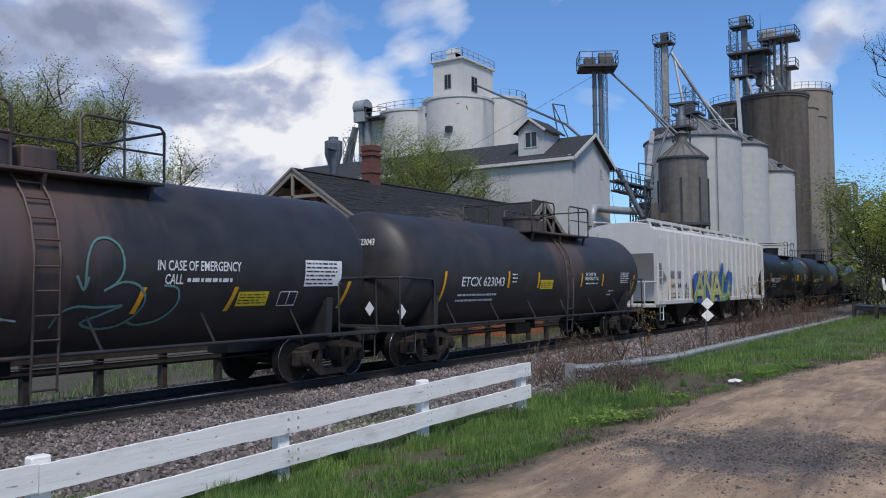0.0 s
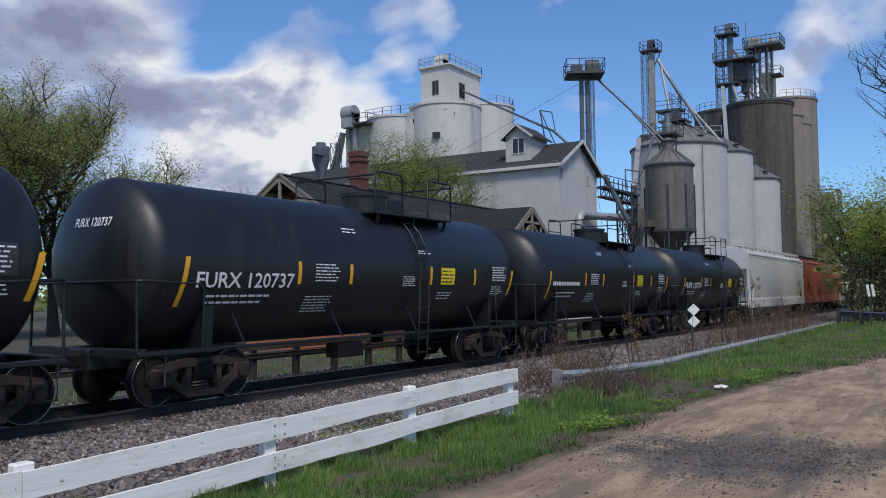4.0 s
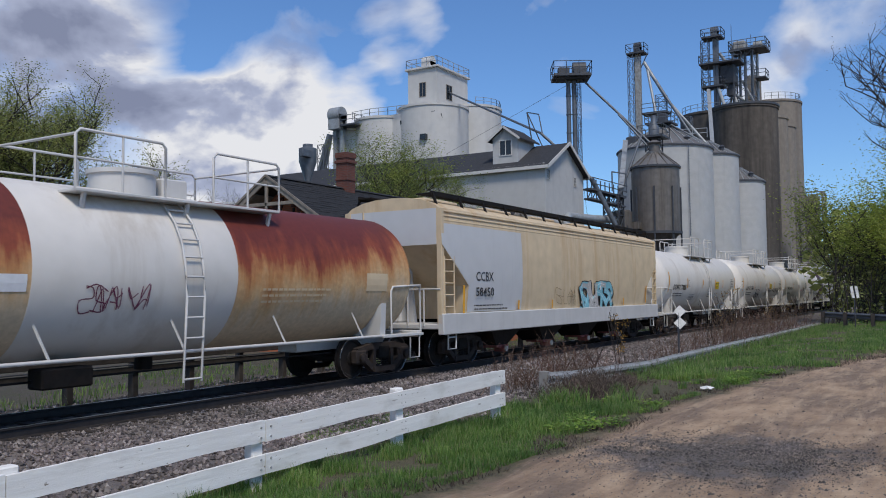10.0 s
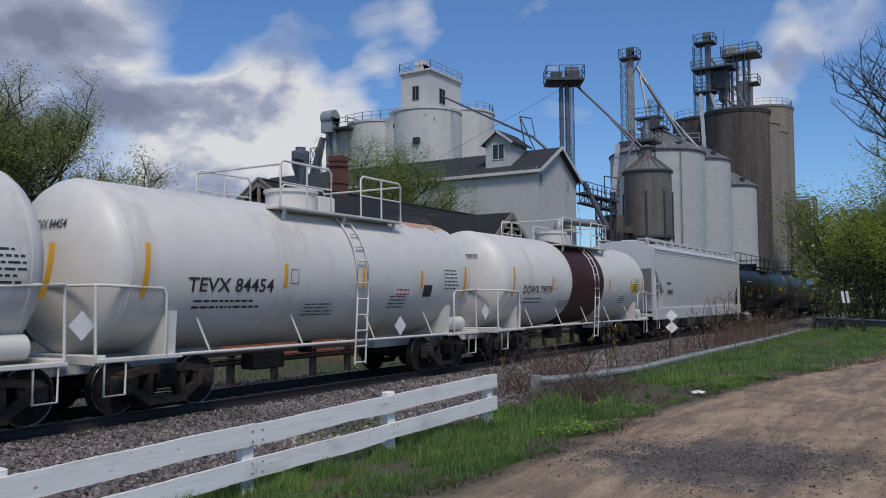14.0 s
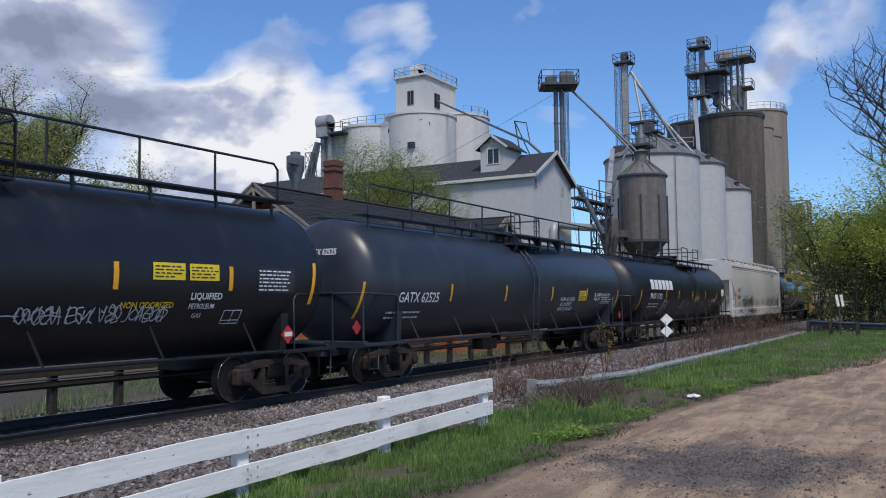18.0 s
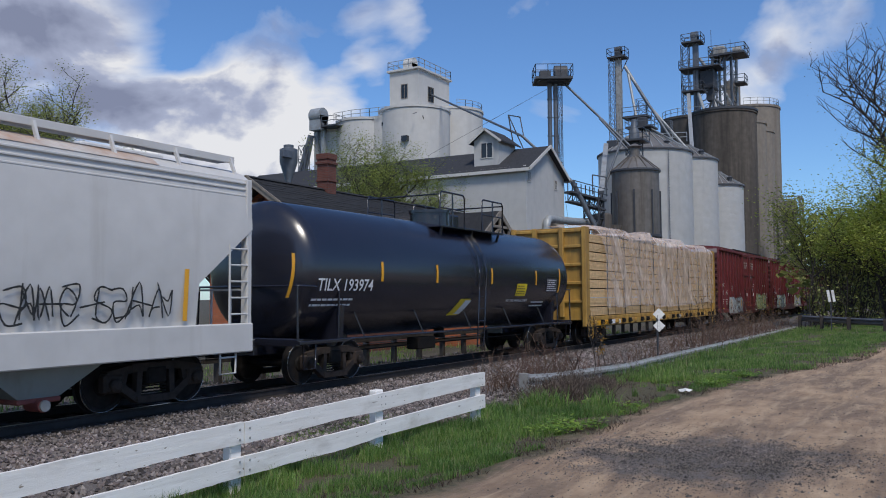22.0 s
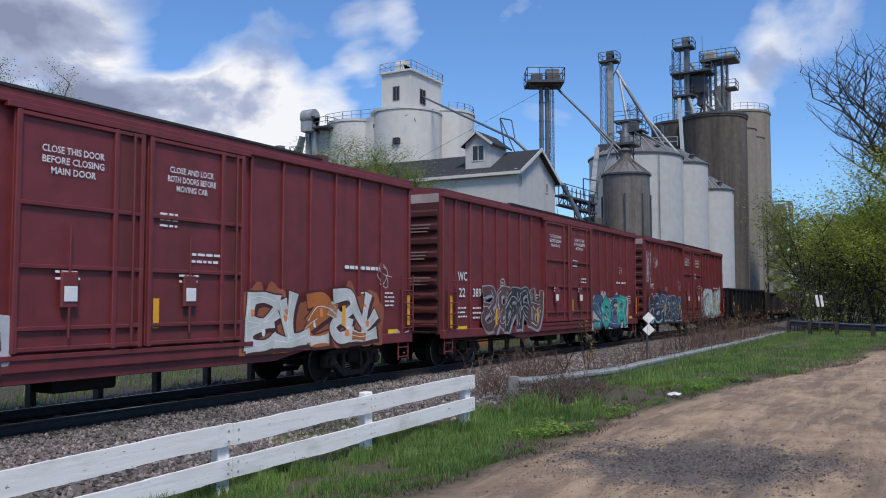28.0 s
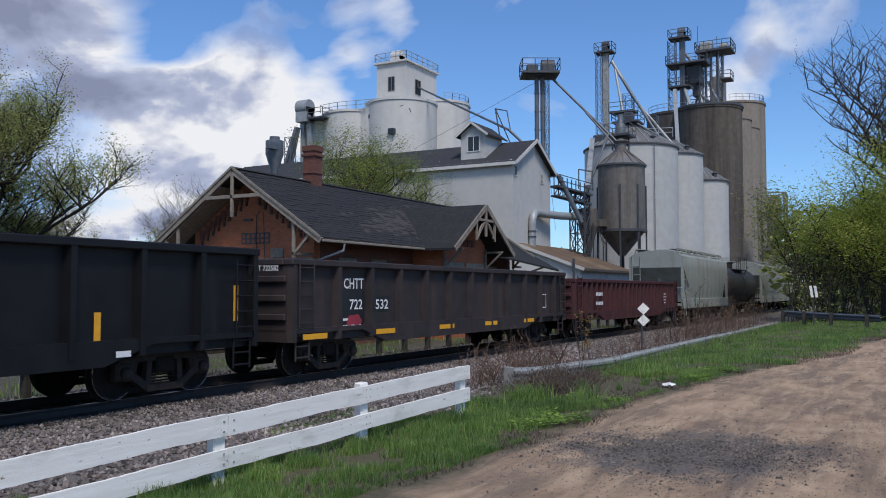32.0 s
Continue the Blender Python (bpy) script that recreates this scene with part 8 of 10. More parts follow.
    for i in range(n):
        x = xl + 2.4 + (L - 4.8) * i / (n - 1)
        part("rail_bracket", Shape().beam((x, -1.43, 0.97), (x - 0.14, -1.22, zc - math.sqrt(r * r - 1.22 ** 2) + 0.03), 0.04, 0.03), rail_color or trim, car)
    # platform round the manway
    px, pw = xl + L * plat[0] if plat[0] > 0 else (xl + xr) / 2, plat[1]
    top = zc + r
    rc = rail_color or trim
    part("dome", Shape().lathe([(0.58, top - 0.12), (0.58, top + 0.30), (0.62, top + 0.30), (0.62, top + 0.38), (0.1, top + 0.42)], (px - 0.5, 0, 0), 20).rbox(px + 0.15, px + 0.75, -0.3, 0.3, top - 0.05, top + 0.32, 0.03), trim, car)
    for sy in (-1, 1):
        deck = Shape().rbox(px - pw / 2, px + pw / 2, sy * 0.95 - 0.28, sy * 0.95 + 0.28, top - 0.23, top - 0.18, 0.01)
        for dx in (-pw / 2 + 0.2, 0, pw / 2 - 0.2):
            deck.beam((px + dx, sy * 1.15, top - 0.2), (px + dx, sy * 1.05, top - 0.55), 0.06)
        part("platform", deck, trim if trim is not PAINT_WHITE else PAINT_GREYWHITE, car)
    for sy in (-1, 1):
        y = sy * 1.2
        zr = top + 0.75
        a, b = px - pw / 2, px + pw / 2
        gap = 0.55
        for u, w in ((a, px - gap), (px + gap, b)):
            g = Shape()
            g.pipe([(u, y, top - 0.2), (u, y, zr - 0.08), (u + 0.08, y, zr), (w - 0.08, y, zr), (w, y, zr - 0.08), (w, y, top - 0.2)], 0.026, 6)
            g.pipe([(u, y, top + 0.3), (w, y, top + 0.3)], 0.02, 6)
            if w - u > 1.2:
                g.pipe([((u + w) / 2, y, top - 0.2), ((u + w) / 2, y, zr)], 0.022, 6)
            part("platform_railing", g, rc, car)
    for x in (px - pw / 2, px + pw / 2):
        part("platform_railing", Shape().pipe([(x, -1.2, top + 0.67), (x, 1.2, top + 0.67)], 0.024, 6), rc, car)
    # ladder round the belly
    lx = px + ladder_dx
    lad = Shape()
    for dx in (-0.2, 0.2):
        pts = [(lx + dx, -1.50, 0.45), (lx + dx, -1.53, 1.0)]
        for a in (95, 110, 125, 140, 152):
            q = radians(a - 90)
            pts.append((lx + dx, -(r + 0.07) * math.cos(q), zc + (r + 0.07) * math.sin(q)))
        pts.insert(2, (lx + dx, -1.58, 1.9))
        lad.pipe(pts, 0.022, 6)
    for z in (0.5, 0.85, 1.2, 1.55, 1.9, 2.25):
        lad.pipe([(lx - 0.2, -1.56 if z > 1 else -1.51, z), (lx + 0.2, -1.56 if z > 1 else -1.51, z)], 0.02, 6)
    for a in (10, 22, 34, 46, 58):
        q = radians(a)
        lad.pipe([(lx - 0.2, -(r + 0.07) * math.cos(q), zc + (r + 0.07) * math.sin(q)), (lx + 0.2, -(r + 0.07) * math.cos(q), zc + (r + 0.07) * math.sin(q))], 0.018, 6)
    part("ladder", lad, rc, car)
    if long_walk:
        part("top_walkway", Shape().rbox(xl + 0.9, xr - 0.6, -0.85, -0.45, top + 0.10, top + 0.15, 0.01).rbox(xl + 0.9, xr - 0.6, 0.45, 0.85, top + 0.10, top + 0.15, 0.01), trim, car)
        for i in range(11):
            x = xl + 1.2 + (L - 2.4) * i / 10
            part("walkway_bracket", Shape().beam((x, -0.7, top + 0.1), (x, -0.75, top - 0.25), 0.05), trim, car)
    part("bottom_outlet", Shape().cyl((px, 0, zc - r - 0.25), (px, 0, zc - r + 0.1), 0.16, 12), STEEL_DARK, car)
    part("brake_rod", Shape().pipe([(xl + 2.5, -0.6, 0.62), (xr - 2.5, -0.6, 0.62)], 0.02, 6).rbox(px - 2.6, px - 1.7, -0.9, -0.5, 0.5, 0.82, 0.03), STEEL_DARK, car)
    return car, skin, xl, xr


def table(car, skin, x0, x1, z0, z1, ground=SIGN_BLACK, ink=SIGN_WHITE):
    part("stencil_panel", skin.patch(x0, x1, z0, z1, 0.009), ground, car, "panel of small stencilled data")
    part("stencil_lines", skin.bars(x0 + 0.03, x1, z0 + 0.02, z1 - 0.02, 6, 0.013), ink, car)


def lines(car, skin, x0, x1, z0, z1, rows, ink):
    part("stencil_lines", skin.bars(x0, x1, z0, z1, rows), ink, car)


def words(car, skin, body, x0, x1, z, h, ink):
    part("lettering", skin.text(body, x0, x1, z, h), ink, car)


def end_words(car, xl, zc, body, ink, y=-0.75, z=None):
    """Marks on the rear head, facing back along the train."""
    v, f, w = letters(body)
    h = 0.15
    z = zc + 0.62 if z is None else z
    pts = []
    for a, b in v:
        yy, zz = y + 1.0 - a * h * 0.72, z + b * h
        q = min(0.97, math.hypot(yy, zz - zc) / 1.46)
        pts.append((xl + 0.62 * (1 - math.sqrt(1 - q * q)) - 0.03, yy, zz))
    part("head_lettering", Shape().add(pts, f), ink, car)


def diamond(car, x, y, z, r, paint, label):
    part("placard", Shape().add([(x - r, y, z), (x, y, z - r), (x + r, y, z), (x, y, z + r)], [(0, 1, 2, 3)]).add([(x - r, y + 0.01, z), (x, y + 0.01, z - r), (x + r, y + 0.01, z), (x, y + 0.01, z + r)], [(3, 2, 1, 0)]), paint, car, label)

PAINT_OXBLOOD = material("dull_oxblood_paint", (0.06, 0.014, 0.016), 0.6, grain=0.25, scale=3.0, bump=0.05, dirt=(0.03, 0.014, 0.014), dirt_amount=0.5, dirt_scale=0.6, streak=True)


def hopper_car(end, length, paint, label, ribs=0, bays=4, sill_paint=None, walk_paint=None, bay_paint=None, top=4.15, gates=STEEL_DARK, over=1.5, short=False):
    """A covered hopper: side sheets between sloped ends, sill, bays, roof walk and ladders."""
    car = car_thing("hopper_car", label, end)
    xr, xl = 0.05, -length + over
    sp, wp = sill_paint or paint, walk_paint or paint
    bulge = 0.0 if ribs else 0.07

    def ends(z):
        k = 0.0 if z >= 3.2 else 1.35 if z <= 2.15 else 1.35 * (3.2 - z) / 1.05
        return xl + k, xr - k
    levels = [(1.25, 1.46), (1.7, 1.48 + bulge * 0.5), (2.15, 1.5 + bulge * 0.9), (2.7, 1.5 + bulge), (3.2, 1.5 + bulge * 0.9), (3.8, 1.5 + bulge * 0.3), (top, 1.47)]
    roof = [(top, 1.47), (top + 0.12, 1.3), (top + 0.24, 0.95), (top + 0.31, 0.5), (top + 0.33, 0.0)]
    body = Shape()
    for sy in (-1, 1):
        v = []
        for z, w in levels:
            a, b = ends(z)
            v += [(a, sy * w, z), (b, sy * w, z)]
        body.add(v, [(2 * i, 2 * i + 1, 2 * i + 3, 2 * i + 2) for i in range(len(levels) - 1)], not ribs)
        v = []
        for z, w in roof:
            v += [(xl, sy * w, z), (xr, sy * w, z)]
        body.add(v, [(2 * i, 2 * i + 1, 2 * i + 3, 2 * i + 2) for i in range(len(roof) - 1)], True)
    for side in (0, 1):
        v = []
        for z, w in levels + roof[1:]:
            x = ends(z)[side]
            v += [(x, -w, z), (x, w, z)]
        body.add(v, [(2 * i, 2 * i + 1, 2 * i + 3, 2 * i + 2) for i in range(len(levels) + len(roof) - 2)])
    a, b = ends(1.25)
    body.add([(a, -1.46, 1.25), (b, -1.46, 1.25), (b, 1.46, 1.25), (a, 1.46, 1.25)], [(0, 1, 2, 3)])
    part("body", body, paint, car)
    skin = Skin(1.5 + bulge)
    if ribs:
        n = ribs
        for i in range(n):
            x = xl + 1.55 + (xr - xl - 3.1) * i / (n - 1)
            part("side_post", Shape().rbox(x - 0.045, x + 0.045, -1.575, -1.49, 1.25, top - 0.02, 0.012), paint, car)
    else:
        for z in (top - 0.10, top - 0.22, top - 0.34):
            part("side_bead", Shape().rbox(xl + 0.02, xr - 0.02, -1.525, -1.47, z, z + 0.045, 0.012), paint, car)
    # side sills
    for sy in (-1, 1):
        y = sorted((sy * 1.42, sy * (1.6 if not ribs else 1.56)))
        z0 = 0.88 if not ribs else 1.12
        part("side_sill", Shape().rbox(xl, xr, *y, z0, 1.42 if not ribs else 1.30, 0.02), sp, car)
    part("centre_sill", Shape().rbox(xl + 0.1, xr - 0.1, -0.3, 0.3, 0.72, 1.05, 0.02), STEEL_DARK, car)
    # ends: platform, corner posts, ladders, rails
    for s, x0 in ((-1, xl), (1, xr)):
        part("end_platform", Shape().rbox(min(x0, x0 - s * 1.3), max(x0, x0 - s * 1.3), -1.45, 1.45, 1.02, 1.16, 0.02), sp, car)
        for sy in (-1, 1):
            part("corner_post", Shape().rbox(min(x0, x0 - s * 0.14), max(x0, x0 - s * 0.14), min(sy * 1.40, sy * 1.55), max(sy * 1.40, sy * 1.55), 1.15, top, 0.012), paint, car)
        part("slope_stiffener", Shape().beam((x0 - s * 1.0, 0, 1.15), (x0 - s * 0.75, 0, 2.7), 0.2, 0.12).rbox(min(x0 - s * 0.7, x0 - s * 1.2), max(x0 - s * 0.7, x0 - s * 1.2), 0.2, 0.7, 1.16, 1.7, 0.05), sp, car)
        xa = x0 - s * 0.62
        part("side_ladder", ladder(x0 - s * 0.36, 0.48, 1.2, 2.9, -1.56, -1.56, 0.022, 5), paint, car)
        part("end_ladder", Shape().pipe([(x0 + s * 0.03, 0.9, 1.1), (x0 + s * 0.03, 0.9, top)], 0.024, 6).pipe([(x0 + s * 0.03, 1.35, 1.1), (x0 + s * 0.03, 1.35, top)], 0.024, 6)
             .pipe([(x0 + s * 0.03, 0.9, 1.6), (x0 + s * 0.03, 1.35, 1.6)], 0.02, 6).pipe([(x0 + s * 0.03, 0.9, 2.0), (x0 + s * 0.03, 1.35, 2.0)], 0.02, 6)
             .pipe([(x0 + s * 0.03, 0.9, 2.4), (x0 + s * 0.03, 1.35, 2.4)], 0.02, 6).pipe([(x0 + s * 0.03, 0.9, 2.8), (x0 + s * 0.03, 1.35, 2.8)], 0.02, 6).pipe([(x0 + s * 0.03, 0.9, 3.3), (x0 + s * 0.03, 1.35, 3.3)], 0.02, 6), paint, car)
        part("end_railing", Shape().pipe([(x0, -1.5, 2.05), (x0, 1.5, 2.05)], 0.024, 6).pipe([(x0, -0.5, 1.1), (x0, -0.5, 2.05)], 0.024, 6).pipe([(x0, -1.0, 1.1), (x0, -1.0, 2.05), ], 0.024, 6), sp, car)
        part("corner_step", Shape().pipe([(xa + 0.05 * s - 0.2, -1.5, 1.15), (xa + 0.05 * s - 0.2, -1.5, 0.5), (xa + 0.05 * s + 0.2, -1.5, 0.5), (xa + 0.05 * s + 0.2, -1.5, 1.15)], 0.024, 6)
             .pipe([(xa + 0.05 * s - 0.2, -1.5, 0.8), (xa + 0.05 * s + 0.2, -1.5, 0.8)], 0.02, 6), sp, car)
    # bays under the body
    bp = bay_paint or STEEL_DARK
    for i in range(bays):
        span = (xr - xl - 4.9) / bays
        cx = xl + 2.45 + (i + 0.5) * span
        w, z0, z1 = span * 0.47, 0.38, 1.26
        s = Shape()
        for sy in (-1, 1):
            lo = [(cx - 0.3, sy * 0.35), (cx + 0.3, sy * 0.35), (cx + 0.3, sy * 1.12), (cx - 0.3, sy * 1.12)]
            hi = [(cx - w, sy * 0.05), (cx + w, sy * 0.05), (cx + w, sy * 1.44), (cx - w, sy * 1.44)]
            s.add([(*p, z0) for p in lo] + [(*p, z1) for p in hi], [(0, 1, 5, 4), (1, 2, 6, 5), (2, 3, 7, 6), (3, 0, 4, 7), (0, 3, 2, 1), (4, 5, 6, 7)])
        bay = part("hopper_bay", s, bp, car)
        part("outlet_gate", Shape().rbox(cx - 0.36, cx + 0.36, -1.16, -0.5, 0.33, 0.41, 0.02).cyl((cx, -1.26, 0.30), (cx, -0.9, 0.30), 0.10, 14).rbox(cx - 0.3, cx + 0.3, 0.4, 1.1, 0.30, 0.40, 0.02), gates, bay)
        part("outlet_cap", Shape().cyl((cx, -1.30, 0.30), (cx, -1.255, 0.30), 0.085, 14), PALE_STEEL, bay, "pale round outlet cap")
    # roof walk
    zr = top + 0.42
    for sy in (-1, 1):
        part("roof_walk", Shape().rbox(xl + 0.1, xr - 0.1, min(sy * 0.72, sy * 1.16), max(sy * 0.72, sy * 1.16), zr - 0.04, zr, 0.008).rbox(xl + 0.1, xr - 0.1, sy * 1.16 - 0.02, sy * 1.16 + 0.02, zr - 0.08, zr + 0.05, 0.008), wp, car)
        k = 14
        for i in range(k):
            x = xl + 0.2 + (xr - xl - 0.4) * i / (k - 1)
            part("walk_bracket", Shape().beam((x, sy * 1.16, zr), (x, sy * 1.30, top + 0.08), 0.05, 0.06), wp, car)
    for i in range(5):
        x = xl + 2 + (xr - xl - 4) * i / 4
        part("roof_hatch", Shape().rbox(x - 0.9, x + 0.9, -0.35, 0.35, top + 0.30, top + 0.44, 0.03), paint, car)
    gear(car, xl, xr, 1.85)
    part("brake_rigging", Shape().pipe([(xl + 2.4, -0.9, 0.78), (xr - 2.4, -0.9, 0.78)], 0.022, 6), STEEL_DARK, car)
    return car, skin, xl, xr


def boxcar(end, label, number, seed, murals):
    car = car_thing("boxcar", label, end)
    xr, xl, top, w = 0.08, -17.98, 4.93, 1.46
    body = Shape().box(xl, xr, -w, w, 0.95, top - 0.1)
    roof = [(-1.55, top - 0.12), (-1.55, top - 0.02), (-0.8, top + 0.07), (0, top + 0.11), (0.8, top + 0.07), (1.55, top - 0.02), (1.55, top - 0.12)]
    part("body", body, PAINT_MAROON, car)
    part("roof", Shape().prism(roof, "x", xl + 0.02, xr - 0.02), PAINT_MAROON, car)
    part("eave_strip", Shape().rbox(-13.65, -3.7, -1.575, -1.44, top - 0.02, top + 0.035, 0.008), PAINT_BROWNGON, car)
    skin = Skin(w + 0.022)
    door = (-10.92, -8.5, -6.1)
    # side posts
    xs = [xl + 0.06] + [-17.2 + 0.885 * i for i in range(7)] + [-5.85, -4.9, -4.0, -3.1, -2.2, -1.25, xr - 0.06]
    for x in xs:
        if door[0] - 0.05 < x < door[2] + 0.05:
            continue
        part("side_post", Shape().rbox(x - 0.035, x + 0.035, -1.525, -w + 0.01, 0.98, top - 0.22, 0.015), PAINT_MAROON, car)
        part("side_post", Shape().rbox(x - 0.035, x + 0.035, w - 0.01, 1.525, 0.98, top - 0.22, 0.015), PAINT_MAROON, car)
    for sy in (-1, 1):
        y = sorted((sy * 1.42, sy * 1.57))
        part("top_chord", Shape().rbox(xl, xr, *y, top - 0.24, top - 0.1, 0.02), PAINT_MAROON, car)
        part("side_sill", Shape().rbox(xl, xr, *y, 0.82, 1.06, 0.02), PAINT_MAROON, car)
        part("fish_belly", Shape().prism([(xl + 4, 0.85), (xl + 5.2, 0.66), (xr - 5.2, 0.66), (xr - 4, 0.85)], "y", *sorted((sy * 1.4, sy * 1.5))), PAINT_MAROON, car)
    # two plug doors with frames and bars
    for k in (0, 1):
        a, b = door[k] + 0.05, door[k + 1] - 0.05
        d = part("door", Shape().rbox(a, b, -1.56, -1.44, 1.1, top - 0.28, 0.02), PAINT_MAROON, car)
        fr = Shape()
        for z in (1.12, 1.42, 2.33, 3.25, 4.55):
            fr.rbox(a, b, -1.615, -1.55, z, z + 0.07, 0.012)
        for x in (a, b - 0.62, b - 0.09):
            fr.rbox(x, x + 0.09, -1.62, -1.55, 1.1, top - 0.3, 0.012)
        part("door_frame", fr, PAINT_MAROON, d)
        part("lock_bar", Shape().pipe([(b - 0.25, -1.64, 1.15), (b - 0.25, -1.64, 4.6)], 0.025, 6).pipe([(a + 0.9, -1.64, 1.3), (a + 0.9, -1.64, 3.0)], 0.022, 6).rbox(a + 0.75, a + 1.05, -1.66, -1.6, 1.75, 2.3, 0.02), PAINT_MAROON, d)
        part("door_plate", Shape().rbox(a + 0.8, a + 1.02, -1.675, -1.655, 1.85, 2.08, 0.004), SIGN_WHITE, d)
        part("door_chevron", Skin(1.55).bars(a + 0.66, a + 1.2, 2.15, 2.35, 2, 0.08), SIGN_WHITE, d)
    part("door_track", Shape().rbox(door[0] - 0.25, door[2] + 0.25, -1.60, -1.54, 1.0, 1.08, 0.01).rbox(door[0] - 0.1, door[2] + 0.1, -1.62, -1.5, top - 0.3, top - 0.2, 0.01), PAINT_MAROON, car)
    # pressed ends, in a darker maroon than the sides
    for s, x0 in ((-1, xl), (1, xr)):
        part("end_panel", Shape().box(min(x0, x0 + s * 0.012), max(x0, x0 + s * 0.012), -1.4, 1.4, 0.98, top - 0.14), PAINT_DARK_MAROON, car, "dark maroon end sheet")
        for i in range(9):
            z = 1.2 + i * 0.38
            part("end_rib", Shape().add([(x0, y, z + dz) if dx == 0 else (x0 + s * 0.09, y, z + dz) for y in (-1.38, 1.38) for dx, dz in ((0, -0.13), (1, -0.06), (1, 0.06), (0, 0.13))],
                             [(0, 1, 5, 4), (1, 2, 6, 5), (2, 3, 7, 6), (0, 3, 2, 1), (4, 5, 6, 7)]), PAINT_DARK_MAROON, car)
        part("end_band", Shape().rbox(min(x0, x0 + s * 0.02), max(x0, x0 + s * 0.02), -1.4, 1.4, 4.55, 4.80, 0.004), spray((0.34, 0.27, 0.26)), car, "scuffed faded white end band")
        part("end_ladder", Shape().pipe([(x0 + s * 0.14, -1.35, 1.2), (x0 + s * 0.14, -0.9, 1.2)], 0.02, 6).pipe([(x0 + s * 0.14, -1.35, 1.6), (x0 + s * 0.14, -0.9, 1.6)], 0.02, 6).pipe([(x0 + s * 0.14, -1.35, 2.0), (x0 + s * 0.14, -0.9, 2.0)], 0.02, 6).pipe([(x0 + s * 0.14, -1.35, 2.4), (x0 + s * 0.14, -0.9, 2.4)], 0.02, 6), PAINT_MAROON, car)
        part("end_platform", Shape().rbox(min(x0, x0 + s * 0.45), max(x0, x0 + s * 0.45), -1.3, 1.3, 0.98, 1.03, 0.01), STEEL_DARK, car)
        part("corner_step", ladder(x0 - s * 0.35, 0.45, 0.4, 1.0, -1.5, -1.5, 0.022, 2), PAINT_MAROON, car)
        part("side_ladder", ladder(x0 - s * 0.36, 0.5, 1.1, 2.5, -1.64, -1.64, 0.02, 4), PAINT_MAROON, car)
    part("centre_sill", Shape().rbox(xl + 0.1, xr - 0.1, -0.4, 0.4, 0.7, 0.96, 0.02), STEEL_DARK, car)
    part("brake_gear", Shape().rbox(-9.8, -8.6, -1.1, -0.5, 0.42, 0.8, 0.04).pipe([(xl + 3, -0.8, 0.6), (xr - 3, -0.8, 0.6)], 0.025, 6), STEEL_DARK, car)
    gear(car, xl, xr, 1.9)
    out = Skin(1.56)
    words(car, skin, "WC", -17.06, -16.5, 2.43, 0.25, SIGN_WHITE)
    words(car, skin, "22", -17.0, -16.62, 1.97, 0.25, SIGN_WHITE)
    words(car, skin, number, -16.16, -15.6, 1.97, 0.25, SIGN_WHITE)
    lines(car, skin, -17.05, -16.5, 1.35, 1.72, 3, SIGN_WHITE)
    lines(car, skin, -16.15, -15.6, 1.3, 1.72, 3, SIGN_WHITE)
    part("data_plate", skin.patch(-17.1, -16.5, 0.98, 1.14), SIGN_YELLOW, car, "small yellow plate")
    ring = [( -14.12 + 0.17 * math.cos(t * 0.5236), 2.37 + 0.17 * math.sin(t * 0.5236)) for t in range(13)]
    part("round_stencil", skin.ribbon(ring, 0.014, 0.012), SIGN_WHITE, car)
    lines(car, skin, -14.22, -14.02, 2.29, 2.45, 2, SIGN_WHITE)
    dk = Skin(1.57)
    for body, x0, x1, z in (("CLOSE THIS DOOR", -10.45, -9.35, 4.08), ("BEFORE CLOSING", -10.45, -9.35, 3.92), ("MAIN DOOR", -10.3, -9.5, 3.76),
                            ("CLOSE AND LOCK", -8.0, -6.95, 4.08), ("BOTH DOORS BEFORE", -8.05, -6.9, 3.92), ("MOVING CAR", -7.85, -7.1, 3.76)):
        part("door_lettering", dk.text(body, x0, x1, z, 0.105), SIGN_WHITE, car)
    part("address_bar", skin.bars(-2.75, -1.3, 2.52, 2.74, 1), SIGN_WHITE, car)
    lines(car, dk, -8.2, -7.7, 3.1, 3.4, 3, SIGN_WHITE)
    lines(car, dk, -7.5, -6.6, 2.5, 2.75, 2, SIGN_WHITE)
    lines(car, skin, -2.1, -1.5, 1.55, 2.1, 5, SIGN_WHITE)
    lines(car, skin, -1.1, -0.6, 1.7, 2.1, 4, SIGN_WHITE)
    part("data_plate", skin.patch(-0.95, -0.5, 0.98, 1.16), SIGN_YELLOW, car, "small yellow plate")
    lines(car, skin, -11.5, -11.1, 1.9, 2.1, 2, SIGN_WHITE)
    stripes(car, Skin(1.575), [(-17.62, 1.1, 2.0), (-14.76, 1.12, 1.62), (-11.58, 1.15, 1.62), (-8.25, 1.4, 1.9), (-2.9, 1.3, 1.75), (-0.15, 1.25, 2.0)], 0.13)
    for m in murals:
        mural(car, out, *m)
    return car


